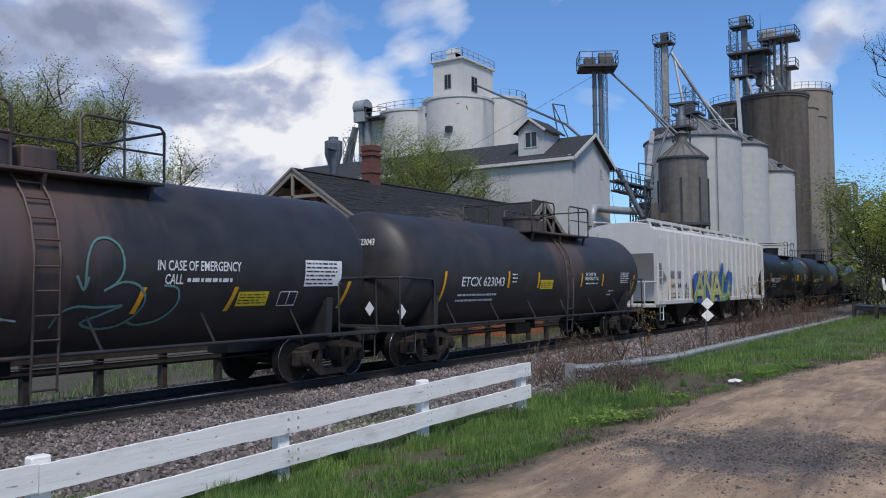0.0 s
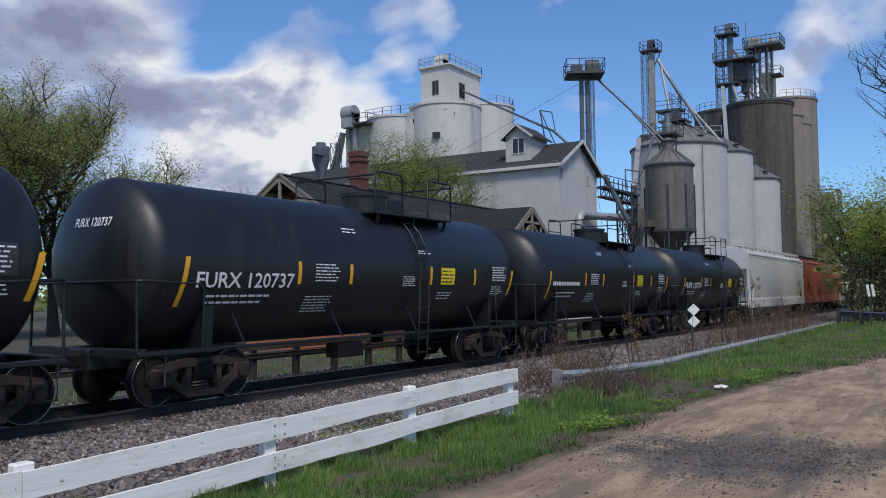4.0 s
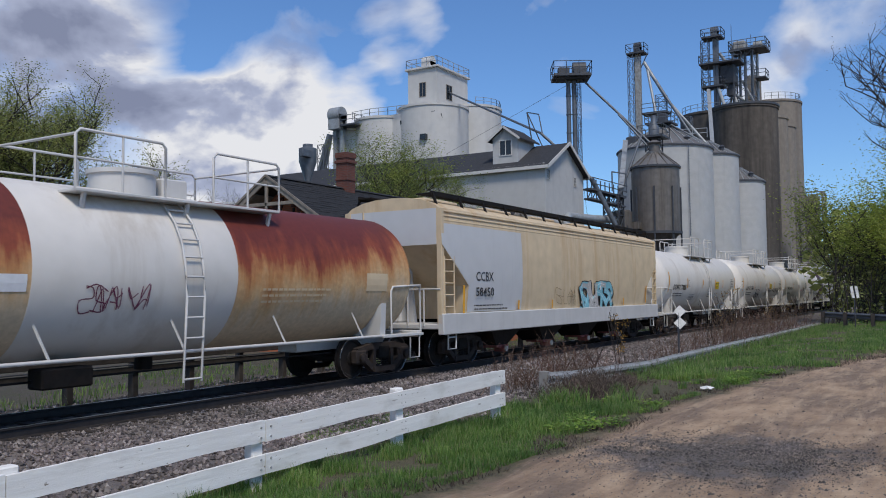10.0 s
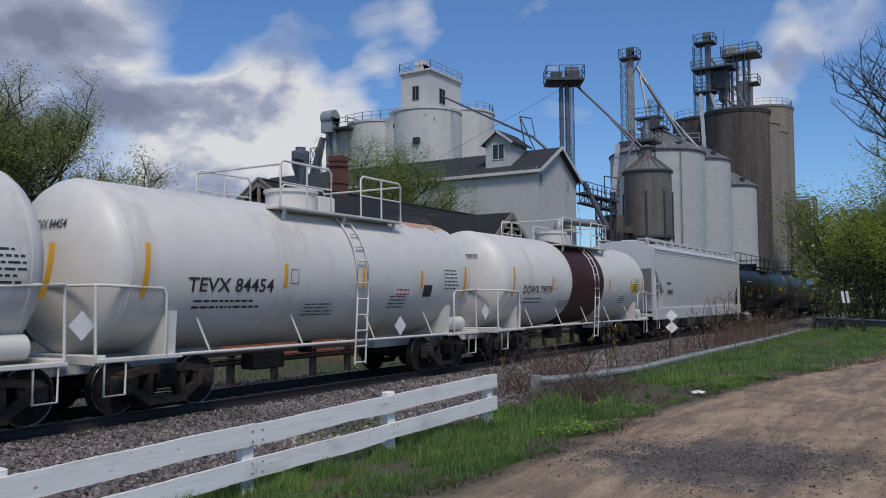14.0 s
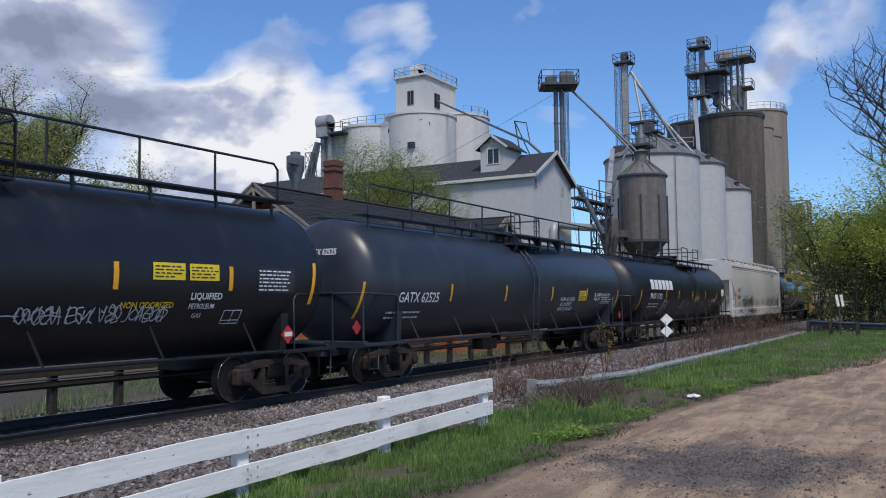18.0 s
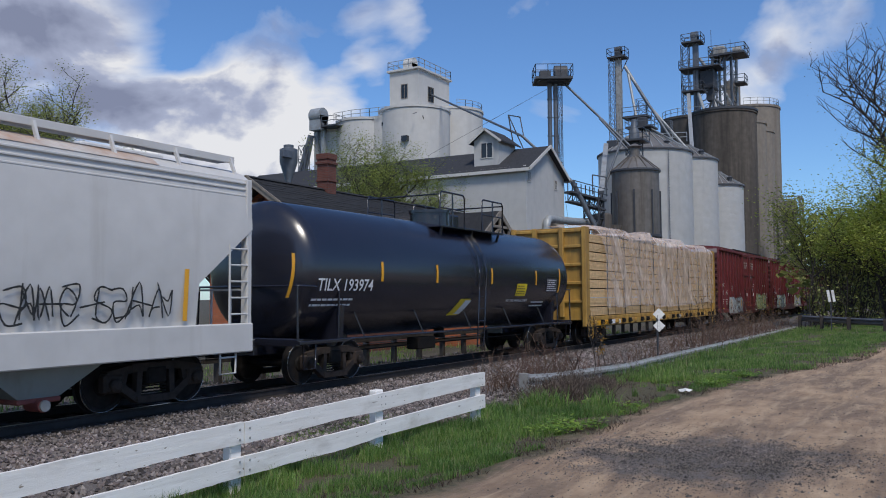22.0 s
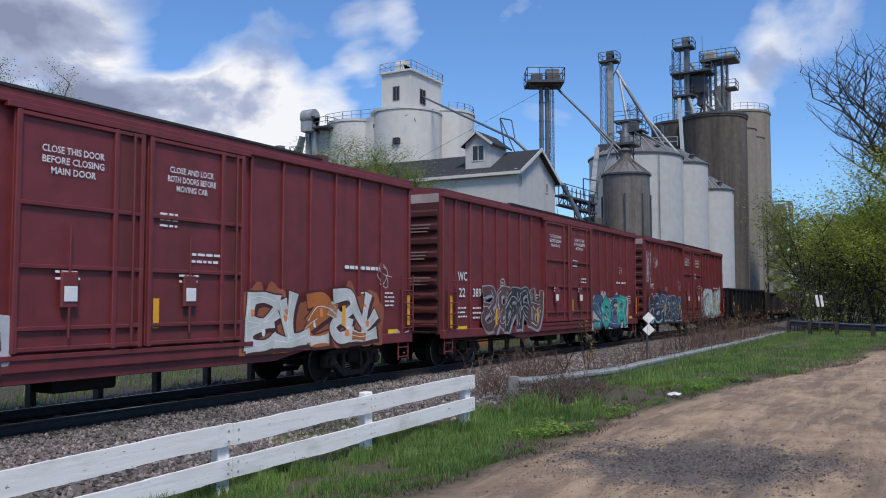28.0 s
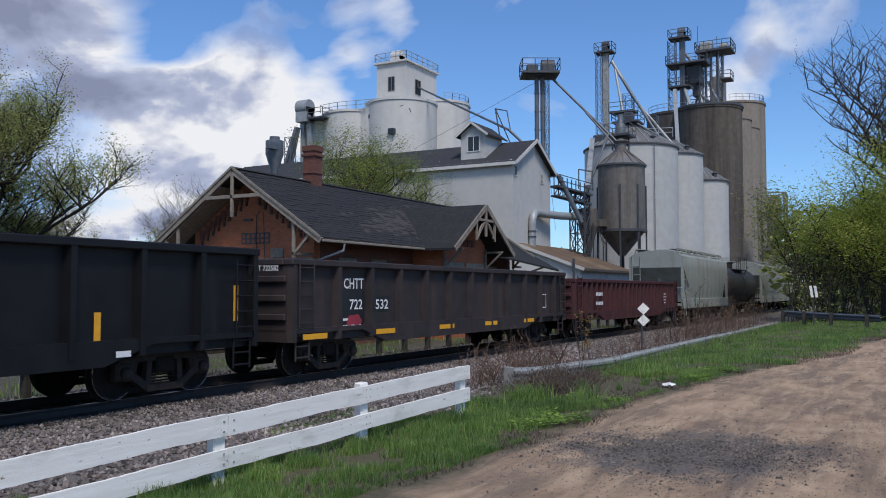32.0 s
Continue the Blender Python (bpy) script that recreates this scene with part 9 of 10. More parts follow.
def gondola(end, length, paint, label, marks, top=2.70, post=1.28, phase=None, lead=1.05, stencil=None):
    car = car_thing("gondola_car", label, end)
    xr, xl, w = 0.0, -length + lead, 1.42
    for sy in (-1, 1):
        y = sorted((sy * w, sy * (w - 0.06)))
        part("side_wall", Shape().box(xl, xr, *y, 0.8, top - 0.05), paint, car)
        part("top_chord", Shape().rbox(xl - 0.03, xr + 0.03, min(sy * 1.34, sy * 1.58), max(sy * 1.34, sy * 1.58), top - 0.14, top, 0.02), paint, car)
        part("side_sill", Shape().prism([(xl + 0.1, 0.98), (xl + 2.6, 0.98), (xl + 3.6, 0.66), (xr - 3.6, 0.66), (xr - 2.6, 0.98), (xr - 0.1, 0.98), (xr - 0.1, 1.08), (xl + 0.1, 1.08)], "y", *sorted((sy * 1.40, sy * 1.55))), paint, car)
    n = int((xr - xl) / post)
    places = [xl + 0.08 + (xr - xl - 0.16) * i / n for i in range(n + 1)]
    if phase is not None:
        places = [places[0], places[-1]] + [phase + post * i for i in range(-12, 13) if xl + 0.4 < phase + post * i < xr - 0.4]
        places = [x - 0.2 if stencil and abs(x - stencil) < 0.3 else x for x in places]
    for x in places:
        for sy in (-1, 1):
            part("side_post", Shape().add([(x - 0.09, sy * w, 0.8), (x + 0.09, sy * w, 0.8), (x + 0.055, sy * 1.57, 0.8), (x - 0.055, sy * 1.57, 0.8), (x - 0.09, sy * w, top - 0.13), (x + 0.09, sy * w, top - 0.13), (x + 0.055, sy * 1.57, top - 0.13), (x - 0.055, sy * 1.57, top - 0.13)],
                                          [(0, 1, 5, 4), (1, 2, 6, 5), (2, 3, 7, 6), (3, 0, 4, 7), (0, 3, 2, 1), (4, 5, 6, 7)]), paint, car)
    part("floor", Shape().box(xl, xr, -w + 0.06, w - 0.06, 1.0, 1.06), STEEL_DARK, car)
    for s, x0 in ((-1, xl), (1, xr)):
        part("end_wall", Shape().box(min(x0, x0 - s * 0.06), max(x0, x0 - s * 0.06), -w + 0.06, w - 0.06, 0.8, top - 0.05).rbox(min(x0 + s * 0.06, x0 - s * 0.1), max(x0 + s * 0.06, x0 - s * 0.1), -1.34, 1.34, top - 0.14, top, 0.02), paint, car)
        for z in (1.25, 1.65, 2.05):
            part("end_rib", Shape().rbox(min(x0, x0 + s * 0.07), max(x0, x0 + s * 0.07), -1.4, 1.4, z, z + 0.14, 0.02), paint, car)
        part("corner_step", ladder(x0 - s * 0.4, 0.45, 0.4, 1.0, -1.5, -1.5, 0.022, 2), paint, car)
        part("side_ladder", ladder(x0 - s * 0.42, 0.48, 1.1, 2.45, -1.6, -1.6, 0.02, 4), paint, car)
    part("centre_sill", Shape().rbox(xl + 0.1, xr - 0.1, -0.4, 0.4, 0.7, 1.0, 0.02), STEEL_DARK, car)
    gear(car, xl, xr, 1.9)
    return car, Skin(w), Skin(1.57), xl, xr


def lumber_car(end, length):
    car = car_thing("lumber_flat_car", "yellow bulkhead flat car loaded with film-wrapped sawn lumber", end)
    xr, xl, top = -0.05, -length + 2.2, 4.52
    part("deck", Shape().rbox(xl, xr, -1.48, 1.48, 0.98, 1.12, 0.02), PAINT_YELLOW, car)
    for sy in (-1, 1):
        part("side_sill", Shape().rbox(xl, xr, min(sy * 1.40, sy * 1.52), max(sy * 1.40, sy * 1.52), 0.74, 0.98, 0.015), PAINT_YELLOW, car)
    part("centre_sill", Shape().rbox(xl + 0.1, xr - 0.1, -0.4, 0.4, 0.62, 0.98, 0.02), STEEL_DARK, car)
    for i in range(24):
        x = xl + 0.7 + (xr - xl - 1.4) * i / 23
        part("strap_winch", Shape().rbox(x - 0.11, x + 0.11, -1.62, -1.5, 0.80, 0.98, 0.02).cyl((x - 0.16, -1.58, 0.86), (x + 0.16, -1.58, 0.86), 0.045, 8), STEEL_DARK if i % 3 else PAINT_YELLOW, car)
    for i, (a, b) in enumerate(((-20.6, -20.1), (-19.8, -19.1), (-17.6, -17.2), (-13.9, -13.4), (-9.6, -9.1), (-4.3, -3.9))):
        part("reflective_stripe", Skin(1.52).patch(a, b, 0.78, 0.95), REFLECT, car, "yellow reflective stripe")
    for i, (a, b) in enumerate(((-19.0, -18.3), (-18.0, -17.7), (-11.6, -10.9), (-8.3, -7.9))):
        part("lettering_bar", Skin(1.52).patch(a, b, 0.79, 0.95), SIGN_WHITE, car)
    for s, x0 in ((-1, xl), (1, xr)):
        b = part("bulkhead", Shape().box(min(x0, x0 - s * 0.12), max(x0, x0 - s * 0.12), -1.40, 1.40, 1.1, top), PAINT_YELLOW, car)
        for sy in (-1, 1):
            part("bulkhead_post", Shape().rbox(min(x0 + s * 0.18, x0 - s * 0.25), max(x0 + s * 0.18, x0 - s * 0.25), min(sy * 1.38, sy * 1.55), max(sy * 1.38, sy * 1.55), 0.75, top + 0.02, 0.02), PAINT_YELLOW, b)
        for y in (-0.55, 0.55):
            part("bulkhead_rib", Shape().rbox(min(x0, x0 + s * 0.18), max(x0, x0 + s * 0.18), y - 0.09, y + 0.09, 1.1, top, 0.02), PAINT_YELLOW, b)
        for z in (1.7, 2.4, 3.1, 3.8, 4.4):
            part("bulkhead_rib", Shape().rbox(min(x0, x0 + s * 0.10), max(x0, x0 + s * 0.10), -1.4, 1.4, z - 0.06, z + 0.06, 0.02), PAINT_YELLOW, b)
        part("bulkhead_ladder", Shape().pipe([(x0 + s * 0.24, 1.0, 1.0), (x0 + s * 0.24, 1.0, 3.4)], 0.022, 6).pipe([(x0 + s * 0.24, 1.4, 1.0), (x0 + s * 0.24, 1.4, 3.4)], 0.022, 6).pipe([(x0 + s * 0.24, 1.0, 1.8), (x0 + s * 0.24, 1.4, 1.8)], 0.02, 6).pipe([(x0 + s * 0.24, 1.0, 2.3), (x0 + s * 0.24, 1.4, 2.3)], 0.02, 6).pipe([(x0 + s * 0.24, 1.0, 2.8), (x0 + s * 0.24, 1.4, 2.8)], 0.02, 6), PAINT_YELLOW, b)
        part("corner_step", ladder(x0 - s * 0.4, 0.45, 0.35, 0.9, -1.5, -1.5, 0.022, 2), PAINT_YELLOW, car)
    # bundles of boards: nine tiers, boards told apart on the faces
    rnd = random.Random(5)
    cols, tiers = 5, 9
    wide, th = (xr - xl - 0.6) / cols, 3.22 / tiers
    for c in range(cols):
        for t in range(tiers):
            a, z = xl + 0.3 + c * wide, 1.15 + t * 0.355
            for k in range(6):
                j = rnd.uniform(-0.012, 0.012)
                part("board_layer", Shape().rbox(a + 0.03, a + wide - 0.03 + j, -1.42 - abs(j), 1.42, z + k * 0.0525, z + k * 0.0525 + 0.0495, 0.004), LUMBER, car)
    for i in range(9):
        x = -19.0 + i * 2.2
        part("strap", Shape().rbox(x - 0.025, x + 0.025, -1.452, -1.43, 1.1, top, 0.003), STEEL_DARK, car)
    # wrapping film: a wrinkled sheet down the face and over the top
    v, nx, nz = [], 260, 48
    for j in range(nz + 1):
        for i in range(nx + 1):
            u, t = i / nx, j / nz
            low = 1.42 + 0.06 * math.sin(u * 9) + 0.14 * noise.noise((u * 14, 3, 0)) + 0.05 * noise.noise((u * 60, 4, 0))
            x0 = -19.45 - 1.5 * max(0.0, t - 0.62) / 0.38
            x = x0 + (-0.3 - x0) * u
            fold = 0.035 * noise.noise((x * 0.8, t * 3, 1)) + 0.03 * (1 - abs(2 * noise.noise((x * 1.1 + t * 2.6, t * 1.2, 5)))) + 0.02 * (1 - abs(2 * noise.noise((x * 2.1 - t * 3.5, t * 2.4, 9))))
            if t < 0.8:
                k = t / 0.8
                z = low + (4.40 - low) * k
                y = -1.50 - 0.10 * math.exp(-k * 5) * 0.4 - fold
            else:
                k = (t - 0.8) / 0.2
                y = -1.50 + 1.9 * k - fold * (1 - k)
                z = 4.40 + 0.22 * math.sin(k * 1.6) + 0.22 * max(0.0, noise.noise((x * 0.5, 7, k)) + 0.15) + 0.14 * abs(math.sin(x * 0.62)) + 2.0 * fold
            v.append((x, y, z))
    f = [(j * (nx + 1) + i, j * (nx + 1) + i + 1, (j + 1) * (nx + 1) + i + 1, (j + 1) * (nx + 1) + i) for j in range(nz) for i in range(nx)]
    part("wrapping_film", Shape().add(v, f, True), WRAP, car, "wrinkled milky plastic film over the lumber")
    top_s = Shape().box(-20.6, -0.3, -0.1, 1.42, 4.3, 4.42)
    part("film_top", top_s, WRAP, car)
    for i in range(17):
        x = -18.6 + i * 1.1
        part("film_band", Shape().add([(x + dx + 0.02 * math.sin(z * 5 + i), -1.615 - 0.01 * math.sin(z * 3), z) for z in [1.15 + 0.40 * k for k in range(9)] for dx in (-0.012, 0.012)], [(2 * k, 2 * k + 1, 2 * k + 3, 2 * k + 2) for k in range(8)]), STEEL_DARK, car)
    gear(car, xl, xr, 1.9)
    return car


def small_yellow(car, skin, x0, x1, z0, z1):
    part("notice", skin.patch(x0, x1, z0, z1, 0.011), SIGN_YELLOW, car, "yellow notice plate")
    part("notice_lines", skin.bars(x0 + 0.04, x1 - 0.02, z0 + 0.03, z1 - 0.03, 4, 0.015), SIGN_BLACK, car)


def emergency(car, skin, x, z, h, ink):
    words(car, skin, "IN CASE OF EMERGENCY", x, x + 11 * h, z + 1.35 * h, h, ink)
    words(car, skin, "CALL", x + h, x + 3.3 * h, z, h, ink)
    part("lettering_bar", skin.bars(x + 3.8 * h, x + 10.5 * h, z - 0.02, z + h, 1), ink, car)


# 1: black tank with a long sprayed outline
car, sk, xl, xr = tank_car(14.15, 16.75, rusty_tank("brown_stained_black_tank", -7.3, 1.6), "worn black tank car with green sprayed outline", r=1.50, zc=2.36, plat=(0.52, 4.2))
emergency(car, sk, -5.2, 2.0, 0.165, SIGN_WHITE)
stripes(car, sk, [(-5.5, 1.53, 1.95, 0.1), (-3.55, 1.52, 1.95, 0.12), (-0.45, 1.5, 2.05, 0.16)])
small_yellow(car, sk, -3.36, -2.6, 1.6, 1.86)
table(car, sk, -1.69, -0.59, 1.95, 2.46, SIGN_WHITE, SIGN_BLACK)
for x in (-2.3, -2.05, -1.82):
    part("outline_panel", sk.ribbon([(x, 1.59), (x, 1.85)], 0.012, 0.012), SIGN_WHITE, car)
for z in (1.59, 1.85):
    part("outline_panel", sk.ribbon([(-2.3, z), (-1.82, z)], 0.012, 0.012), SIGN_WHITE, car)
GREENLINE = (0.13, 0.26, 0.245)
for pts in (((-6.46, 1.94), (-6.46, 2.35), (-6.33, 2.64), (-6.09, 2.70), (-5.88, 2.55), (-5.82, 2.24), (-5.93, 2.02), (-6.13, 1.90), (-5.83, 2.03), (-5.52, 1.98), (-5.34, 1.75), (-5.46, 1.49), (-5.72, 1.34), (-6.07, 1.32), (-6.36, 1.42), (-6.08, 1.53), (-5.73, 1.67)),
            ((-6.84, 1.36), (-6.76, 1.58), (-6.51, 1.67), (-6.18, 1.65), (-5.73, 1.67)), ((-6.62, 2.13), (-6.48, 1.92), (-6.42, 2.11)), ((-5.03, 1.98), (-4.75, 1.93), (-4.68, 1.68), (-4.91, 1.43), (-5.3, 1.35), (-5.52, 1.4))):
    part("graffiti_line", sk.ribbon(curve_through(pts), 0.022, 0.014), spray(GREENLINE), car, "pale green sprayed line")
scrawl(car, sk, -8.0, -7.5, 1.3, 1.7, 3, (0.5, 0.55, 0.55), 0.02)
diamond(car, xr - 0.1, -1.30, 1.45, 0.16, SIGN_WHITE, "white hazard diamond")
# 2
car, sk, xl, xr = tank_car(30.9, 16.75, rusty_tank("brown_stained_black_tank", -5.9, 1.3), "worn black tank car with brown rust streaks on top", r=1.47, zc=2.30, plat=(0.58, 4.2))
words(car, sk, "ETCX 623043", -12.55, -10.3, 1.93, 0.24, SIGN_WHITE)
lines(car, sk, -12.6, -10.2, 1.5, 1.78, 2, SIGN_WHITE)
stripes(car, sk, [(-13.4, 1.5, 2.3, 0.1), (-10.05, 1.88, 2.34), (-8.2, 1.87, 2.32), (-5.06, 1.9, 2.33), (-3.28, 1.9, 2.32), (-0.42, 1.57, 2.3, 0.15)])
small_yellow(car, sk, -8.05, -7.2, 1.83, 2.1)
words(car, sk, "IN CASE OF", -4.75, -3.9, 2.25, 0.1, SIGN_WHITE)
words(car, sk, "EMERGENCY CALL", -4.8, -3.6, 2.1, 0.11, SIGN_WHITE)
part("lettering_bar", sk.bars(-4.7, -3.7, 1.93, 2.06, 1), SIGN_WHITE, car)
table(car, sk, -1.69, -0.8, 1.98, 2.42)
lines(car, sk, -9.85, -9.5, 2.0, 2.3, 3, SIGN_WHITE)
lines(car, sk, -2.6, -2.1, 1.55, 1.8, 2, SIGN_WHITE)
end_words(car, xl, 2.3, "ETCX 623043", SIGN_WHITE)
diamond(car, xl + 0.25, -1.30, 1.35, 0.17, SIGN_WHITE, "white hazard diamond")
# 3: ribbed white hopper with a large mural
car, sk, xl, xr = hopper_car(51.7, 20.8, PAINT_GREYWHITE, "white ribbed covered hopper car with bright green graffiti", ribs=18, bays=4, over=2.15)
skr = Skin(1.575)
for body, x0, x1, z in (("IC", -16.85, -16.4, 2.22), ("RX", -16.05, -15.5, 2.22), ("44", -16.9, -16.35, 1.78), ("04", -16.05, -15.5, 1.78), ("4", -14.9, -14.65, 1.78)):
    if body in ("IC", "RX"):
        part("lettering_ground", sk.patch(x0 - 0.06, x1 + 0.06, z - 0.05, z + 0.3), spray((0.25, 0.26, 0.28)), car)
    words(car, sk, body, x0, x1, z, 0.24, SIGN_BLACK)
lines(car, sk, -16.9, -15.4, 1.32, 1.65, 2, SIGN_BLACK)
stripes(car, skr, [(-16.98, 1.32, 2.2), (-14.1, 1.35, 1.75), (-6.4, 1.35, 1.75), (-3.9, 1.35, 1.75), (-1.6, 1.35, 2.1)])
mural(car, skr, -13.7, -7.9, 1.12, 2.44, 11, [(0.36, 0.45, 0.06), (0.20, 0.30, 0.12), (0.40, 0.38, 0.18)], (0.012, 0.012, 0.016), (0.04, 0.11, 0.36), 4, "ANAL")
scrawl(car, sk, -15.1, -14.4, 1.3, 1.75, 12, (0.02, 0.02, 0.02), 0.02)
part("buffed_patch", sk.patch(-8.4, -6.5, 1.4, 2.35, 0.006), spray((0.36, 0.38, 0.40)), car, "grey painted-over patch")
part("buffed_patch", sk.patch(-3.6, -2.2, 1.45, 2.35, 0.006), spray((0.36, 0.38, 0.40)), car, "grey painted-over patch")
part("buffed_patch", sk.patch(-13.4, -8.4, 1.9, 2.55, 0.005), spray((0.36, 0.38, 0.40)), car, "grey painted-over patch")
lines(car, sk, -7.6, -7.0, 1.6, 2.1, 4, SIGN_BLACK)
# 4 to 7: black tanks of one fleet; o is where the number starts
for end, length, number, o in ((65.4, 13.7, "120753", -11.4), (79.5, 14.1, "120737", -11.01), (94.85, 15.35, "120722", -11.87), (108.65, 13.8, "120739", -11.18)):
    car, sk, xl, xr = tank_car(end, length, PAINT_BLACK, "clean black tank car with white lettering", r=1.52, zc=2.46, plat=(0.63, 3.3), span=(o - 1.15, o + 12.1))
    if number != "120722":
        words(car, sk, "FURX " + number, o, o + 2.48, 2.04, 0.27, SIGN_WHITE)
        end_words(car, xl, 2.46, "FURX " + number, SIGN_WHITE)
    else:
        lines(car, sk, o, o + 2.48, 2.03, 2.36, 1, SIGN_WHITE)
    lines(car, sk, o + 0.3, o + 2.0, 1.72, 1.95, 2, SIGN_WHITE)
    stripes(car, sk, [(o - 0.32, 1.71, 2.56, 0.14), (o + 2.63, 2.11, 2.55), (o + 4.26, 2.11, 2.53), (o + 7.4, 2.11, 2.55), (o + 9.53, 2.11, 2.52), (o + 11.5, 1.84, 2.53, 0.16)])
    small_yellow(car, sk, o + 7.85, o + 8.5, 2.12, 2.53)
    table(car, sk, o + 10.45, o + 11.3, 2.2, 2.65)
    lines(car, sk, o + 3.1, o + 3.9, 2.15, 2.54, 6, SIGN_WHITE)
    lines(car, sk, o + 2.9, o + 3.75, 1.54, 1.89, 6, SIGN_WHITE)
    lines(car, sk, o + 4.2, o + 4.7, 3.2, 3.34, 2, SIGN_WHITE)
    lines(car, sk, o + 6.2, o + 6.75, 2.07, 2.32, 5, SIGN_WHITE)
    lines(car, sk, o + 6.9, o + 7.5, 2.84, 2.95, 2, SIGN_WHITE)
    lines(car, sk, o + 7.8, o + 8.5, 1.75, 1.95, 3, SIGN_WHITE)
    lines(car, sk, o + 10.5, o + 11.2, 1.85, 2.1, 4, SIGN_WHITE)
# 8: clean white smooth hopper
car, sk, xl, xr = hopper_car(128.6, 19.95, PAINT_CLEAN, "clean white smooth-sided covered hopper car", bays=4, bay_paint=PAINT_OLIVE)
words(car, sk, "ACFX", -16.4, -15.73, 2.47, 0.24, SIGN_BLACK)
words(car, sk, "67226", -16.42, -15.55, 2.03, 0.24, SIGN_BLACK)
lines(car, sk, -16.4, -15.7, 1.5, 1.72, 2, SIGN_BLACK)
stripes(car, sk, [(-17.0, 1.5, 2.35, 0.1)] + [(x, 1.44, 1.88, 0.05) for x in (-14.0, -11.25, -8.6, -6.0, -3.6)] + [(-1.35, 1.55, 2.3, 0.2)])
table(car, sk, -2.0, -1.6, 1.6, 1.84)
lines(car, sk, -2.6, -1.7, 2.1, 2.6, 5, SIGN_BLACK)
# 9: rusty orange hopper
car, sk, xl, xr = hopper_car(148.25, 19.65, PAINT_ORANGE, "rusty orange covered hopper car with faint scrawls", bays=4, walk_paint=STEEL_DARK, bay_paint=STEEL_DARK, over=1.35)
part("worn_lettering", sk.bars(-16.35, -15.5, 2.35, 2.62, 1), PAINT_CREAM, car)
scrawl(car, sk, -12.9, -9.0, 1.55, 2.15, 31, (0.03, 0.02, 0.02), 0.014)
scrawl(car, sk, -6.3, -3.2, 1.6, 2.1, 32, (0.03, 0.02, 0.02), 0.014)
scrawl(car, sk, -17.6, -16.4, 2.9, 3.6, 33, (0.05, 0.02, 0.02), 0.012)
for x in (-16.6, -13.7, -10.2, -6.6, -3.0):
    part("reflector", Skin(1.6).patch(x - 0.07, x + 0.07, 1.15, 1.3, 0.01), SIGN_WHITE, car)
# 10: rust-stained tan tank with a repainted white middle
car, sk, xl, xr = tank_car(164.07, 15.82, RUST_TANK, "tan tank car streaked with rust and a repainted white band", r=1.47, zc=2.32, trim=PAINT_GREYWHITE, plat=(0.52, 4.6))
part("repainted_band", Shape().lathe([(1.474, 0), (1.478, 0.02), (1.478, 4.05), (1.474, 4.07)], (-9.65, 0, 2.32), 72, "x"), PAINT_WHITE, car, "repainted white band round the tank")


ORANGE_RUST = material("orange_rust_bloom", (0.42, 0.19, 0.06), 0.75, grain=0.3, scale=4.0, bump=0.05, dirt=(0.58, 0.50, 0.40), dirt_amount=0.6, dirt_scale=1.6)


def rust_cap(car, x0, x1, r, zc, seed, reach, mat=RUST):
    """Rust that runs down from the crown in uneven tongues."""
    v, n = [], 150
    rnd = random.Random(seed)
    for i in range(n + 1):
        x = x0 + (x1 - x0) * i / n
        e = reach + 0.30 * noise.noise((x * 0.9, seed, 0)) + 0.22 * noise.noise((x * 4.0, seed, 3)) + 0.10 * noise.noise((x * 11.0, seed, 5))
        for k in range(9):
            a = math.pi - e + (2 * math.pi - 2 * (math.pi - e)) * k / 8
            v.append((x, (r + 0.004) * math.sin(a) * -1, zc - (r + 0.004) * math.cos(a)))
    f = [(i * 9 + k, i * 9 + k + 1, (i + 1) * 9 + k + 1, (i + 1) * 9 + k) for i in range(n) for k in range(8)]
    part("rust_stain", Shape().add(v, f, True), mat, car, "rust running down from the top")


words(car, sk, "DOWX 71144", -13.3, -11.6, 2.08, 0.25, SIGN_BLACK)
lines(car, sk, -13.3, -11.4, 1.6, 1.9, 3, BAND_BROWN)
scrawl(car, sk, -8.9, -7.6, 1.7, 2.1, 41, (0.15, 0.03, 0.07), 0.014)
part("notice", sk.patch(-10.2, -9.72, 2.0, 2.25), SIGN_WHITE, car)
part("notice", sk.patch(-1.6, -0.8, 2.0, 2.4), PAINT_CREAM, car)
lines(car, sk, -4.9, -2.8, 1.75, 2.1, 3, PAINT_CREAM)
# 11: cream and white hopper
car, sk, xl, xr = hopper_car(183.5, 19.43, PAINT_CREAM, "cream covered hopper car stained brown with a white end", bays=4, sill_paint=PAINT_GREYWHITE, walk_paint=STEEL_DARK, gates=RED_OXIDE)
z = [(1.44, 1.5), (1.7, 1.515), (2.15, 1.563), (2.7, 1.57), (3.2, 1.563), (3.75, 1.526)]
v = []
for q, w in z:
    v += [(xl + (1.36 if q < 2.2 else 1.36 * max(0, 3.2 - q)), -w - 0.006, q), (-13.27, -w - 0.006, q)]
part("repainted_panel", Shape().add(v, [(2 * i, 2 * i + 1, 2 * i + 3, 2 * i + 2) for i in range(5)], True), PAINT_CLEAN, car, "fresh white repainted side panel")
part("end_sheet", Shape().box(xl - 0.008, xl - 0.002, -1.4, 1.4, 3.2, 4.14), PAINT_CLEAN, car, "white repainted end sheet")
words(car, sk, "CCBX", -16.18, -15.15, 2.28, 0.25, SIGN_BLACK)
words(car, sk, "58450", -16.2, -15.14, 1.86, 0.24, SIGN_BLACK)
lines(car, sk, -16.3, -14.3, 1.46, 1.66, 2, SIGN_BLACK)
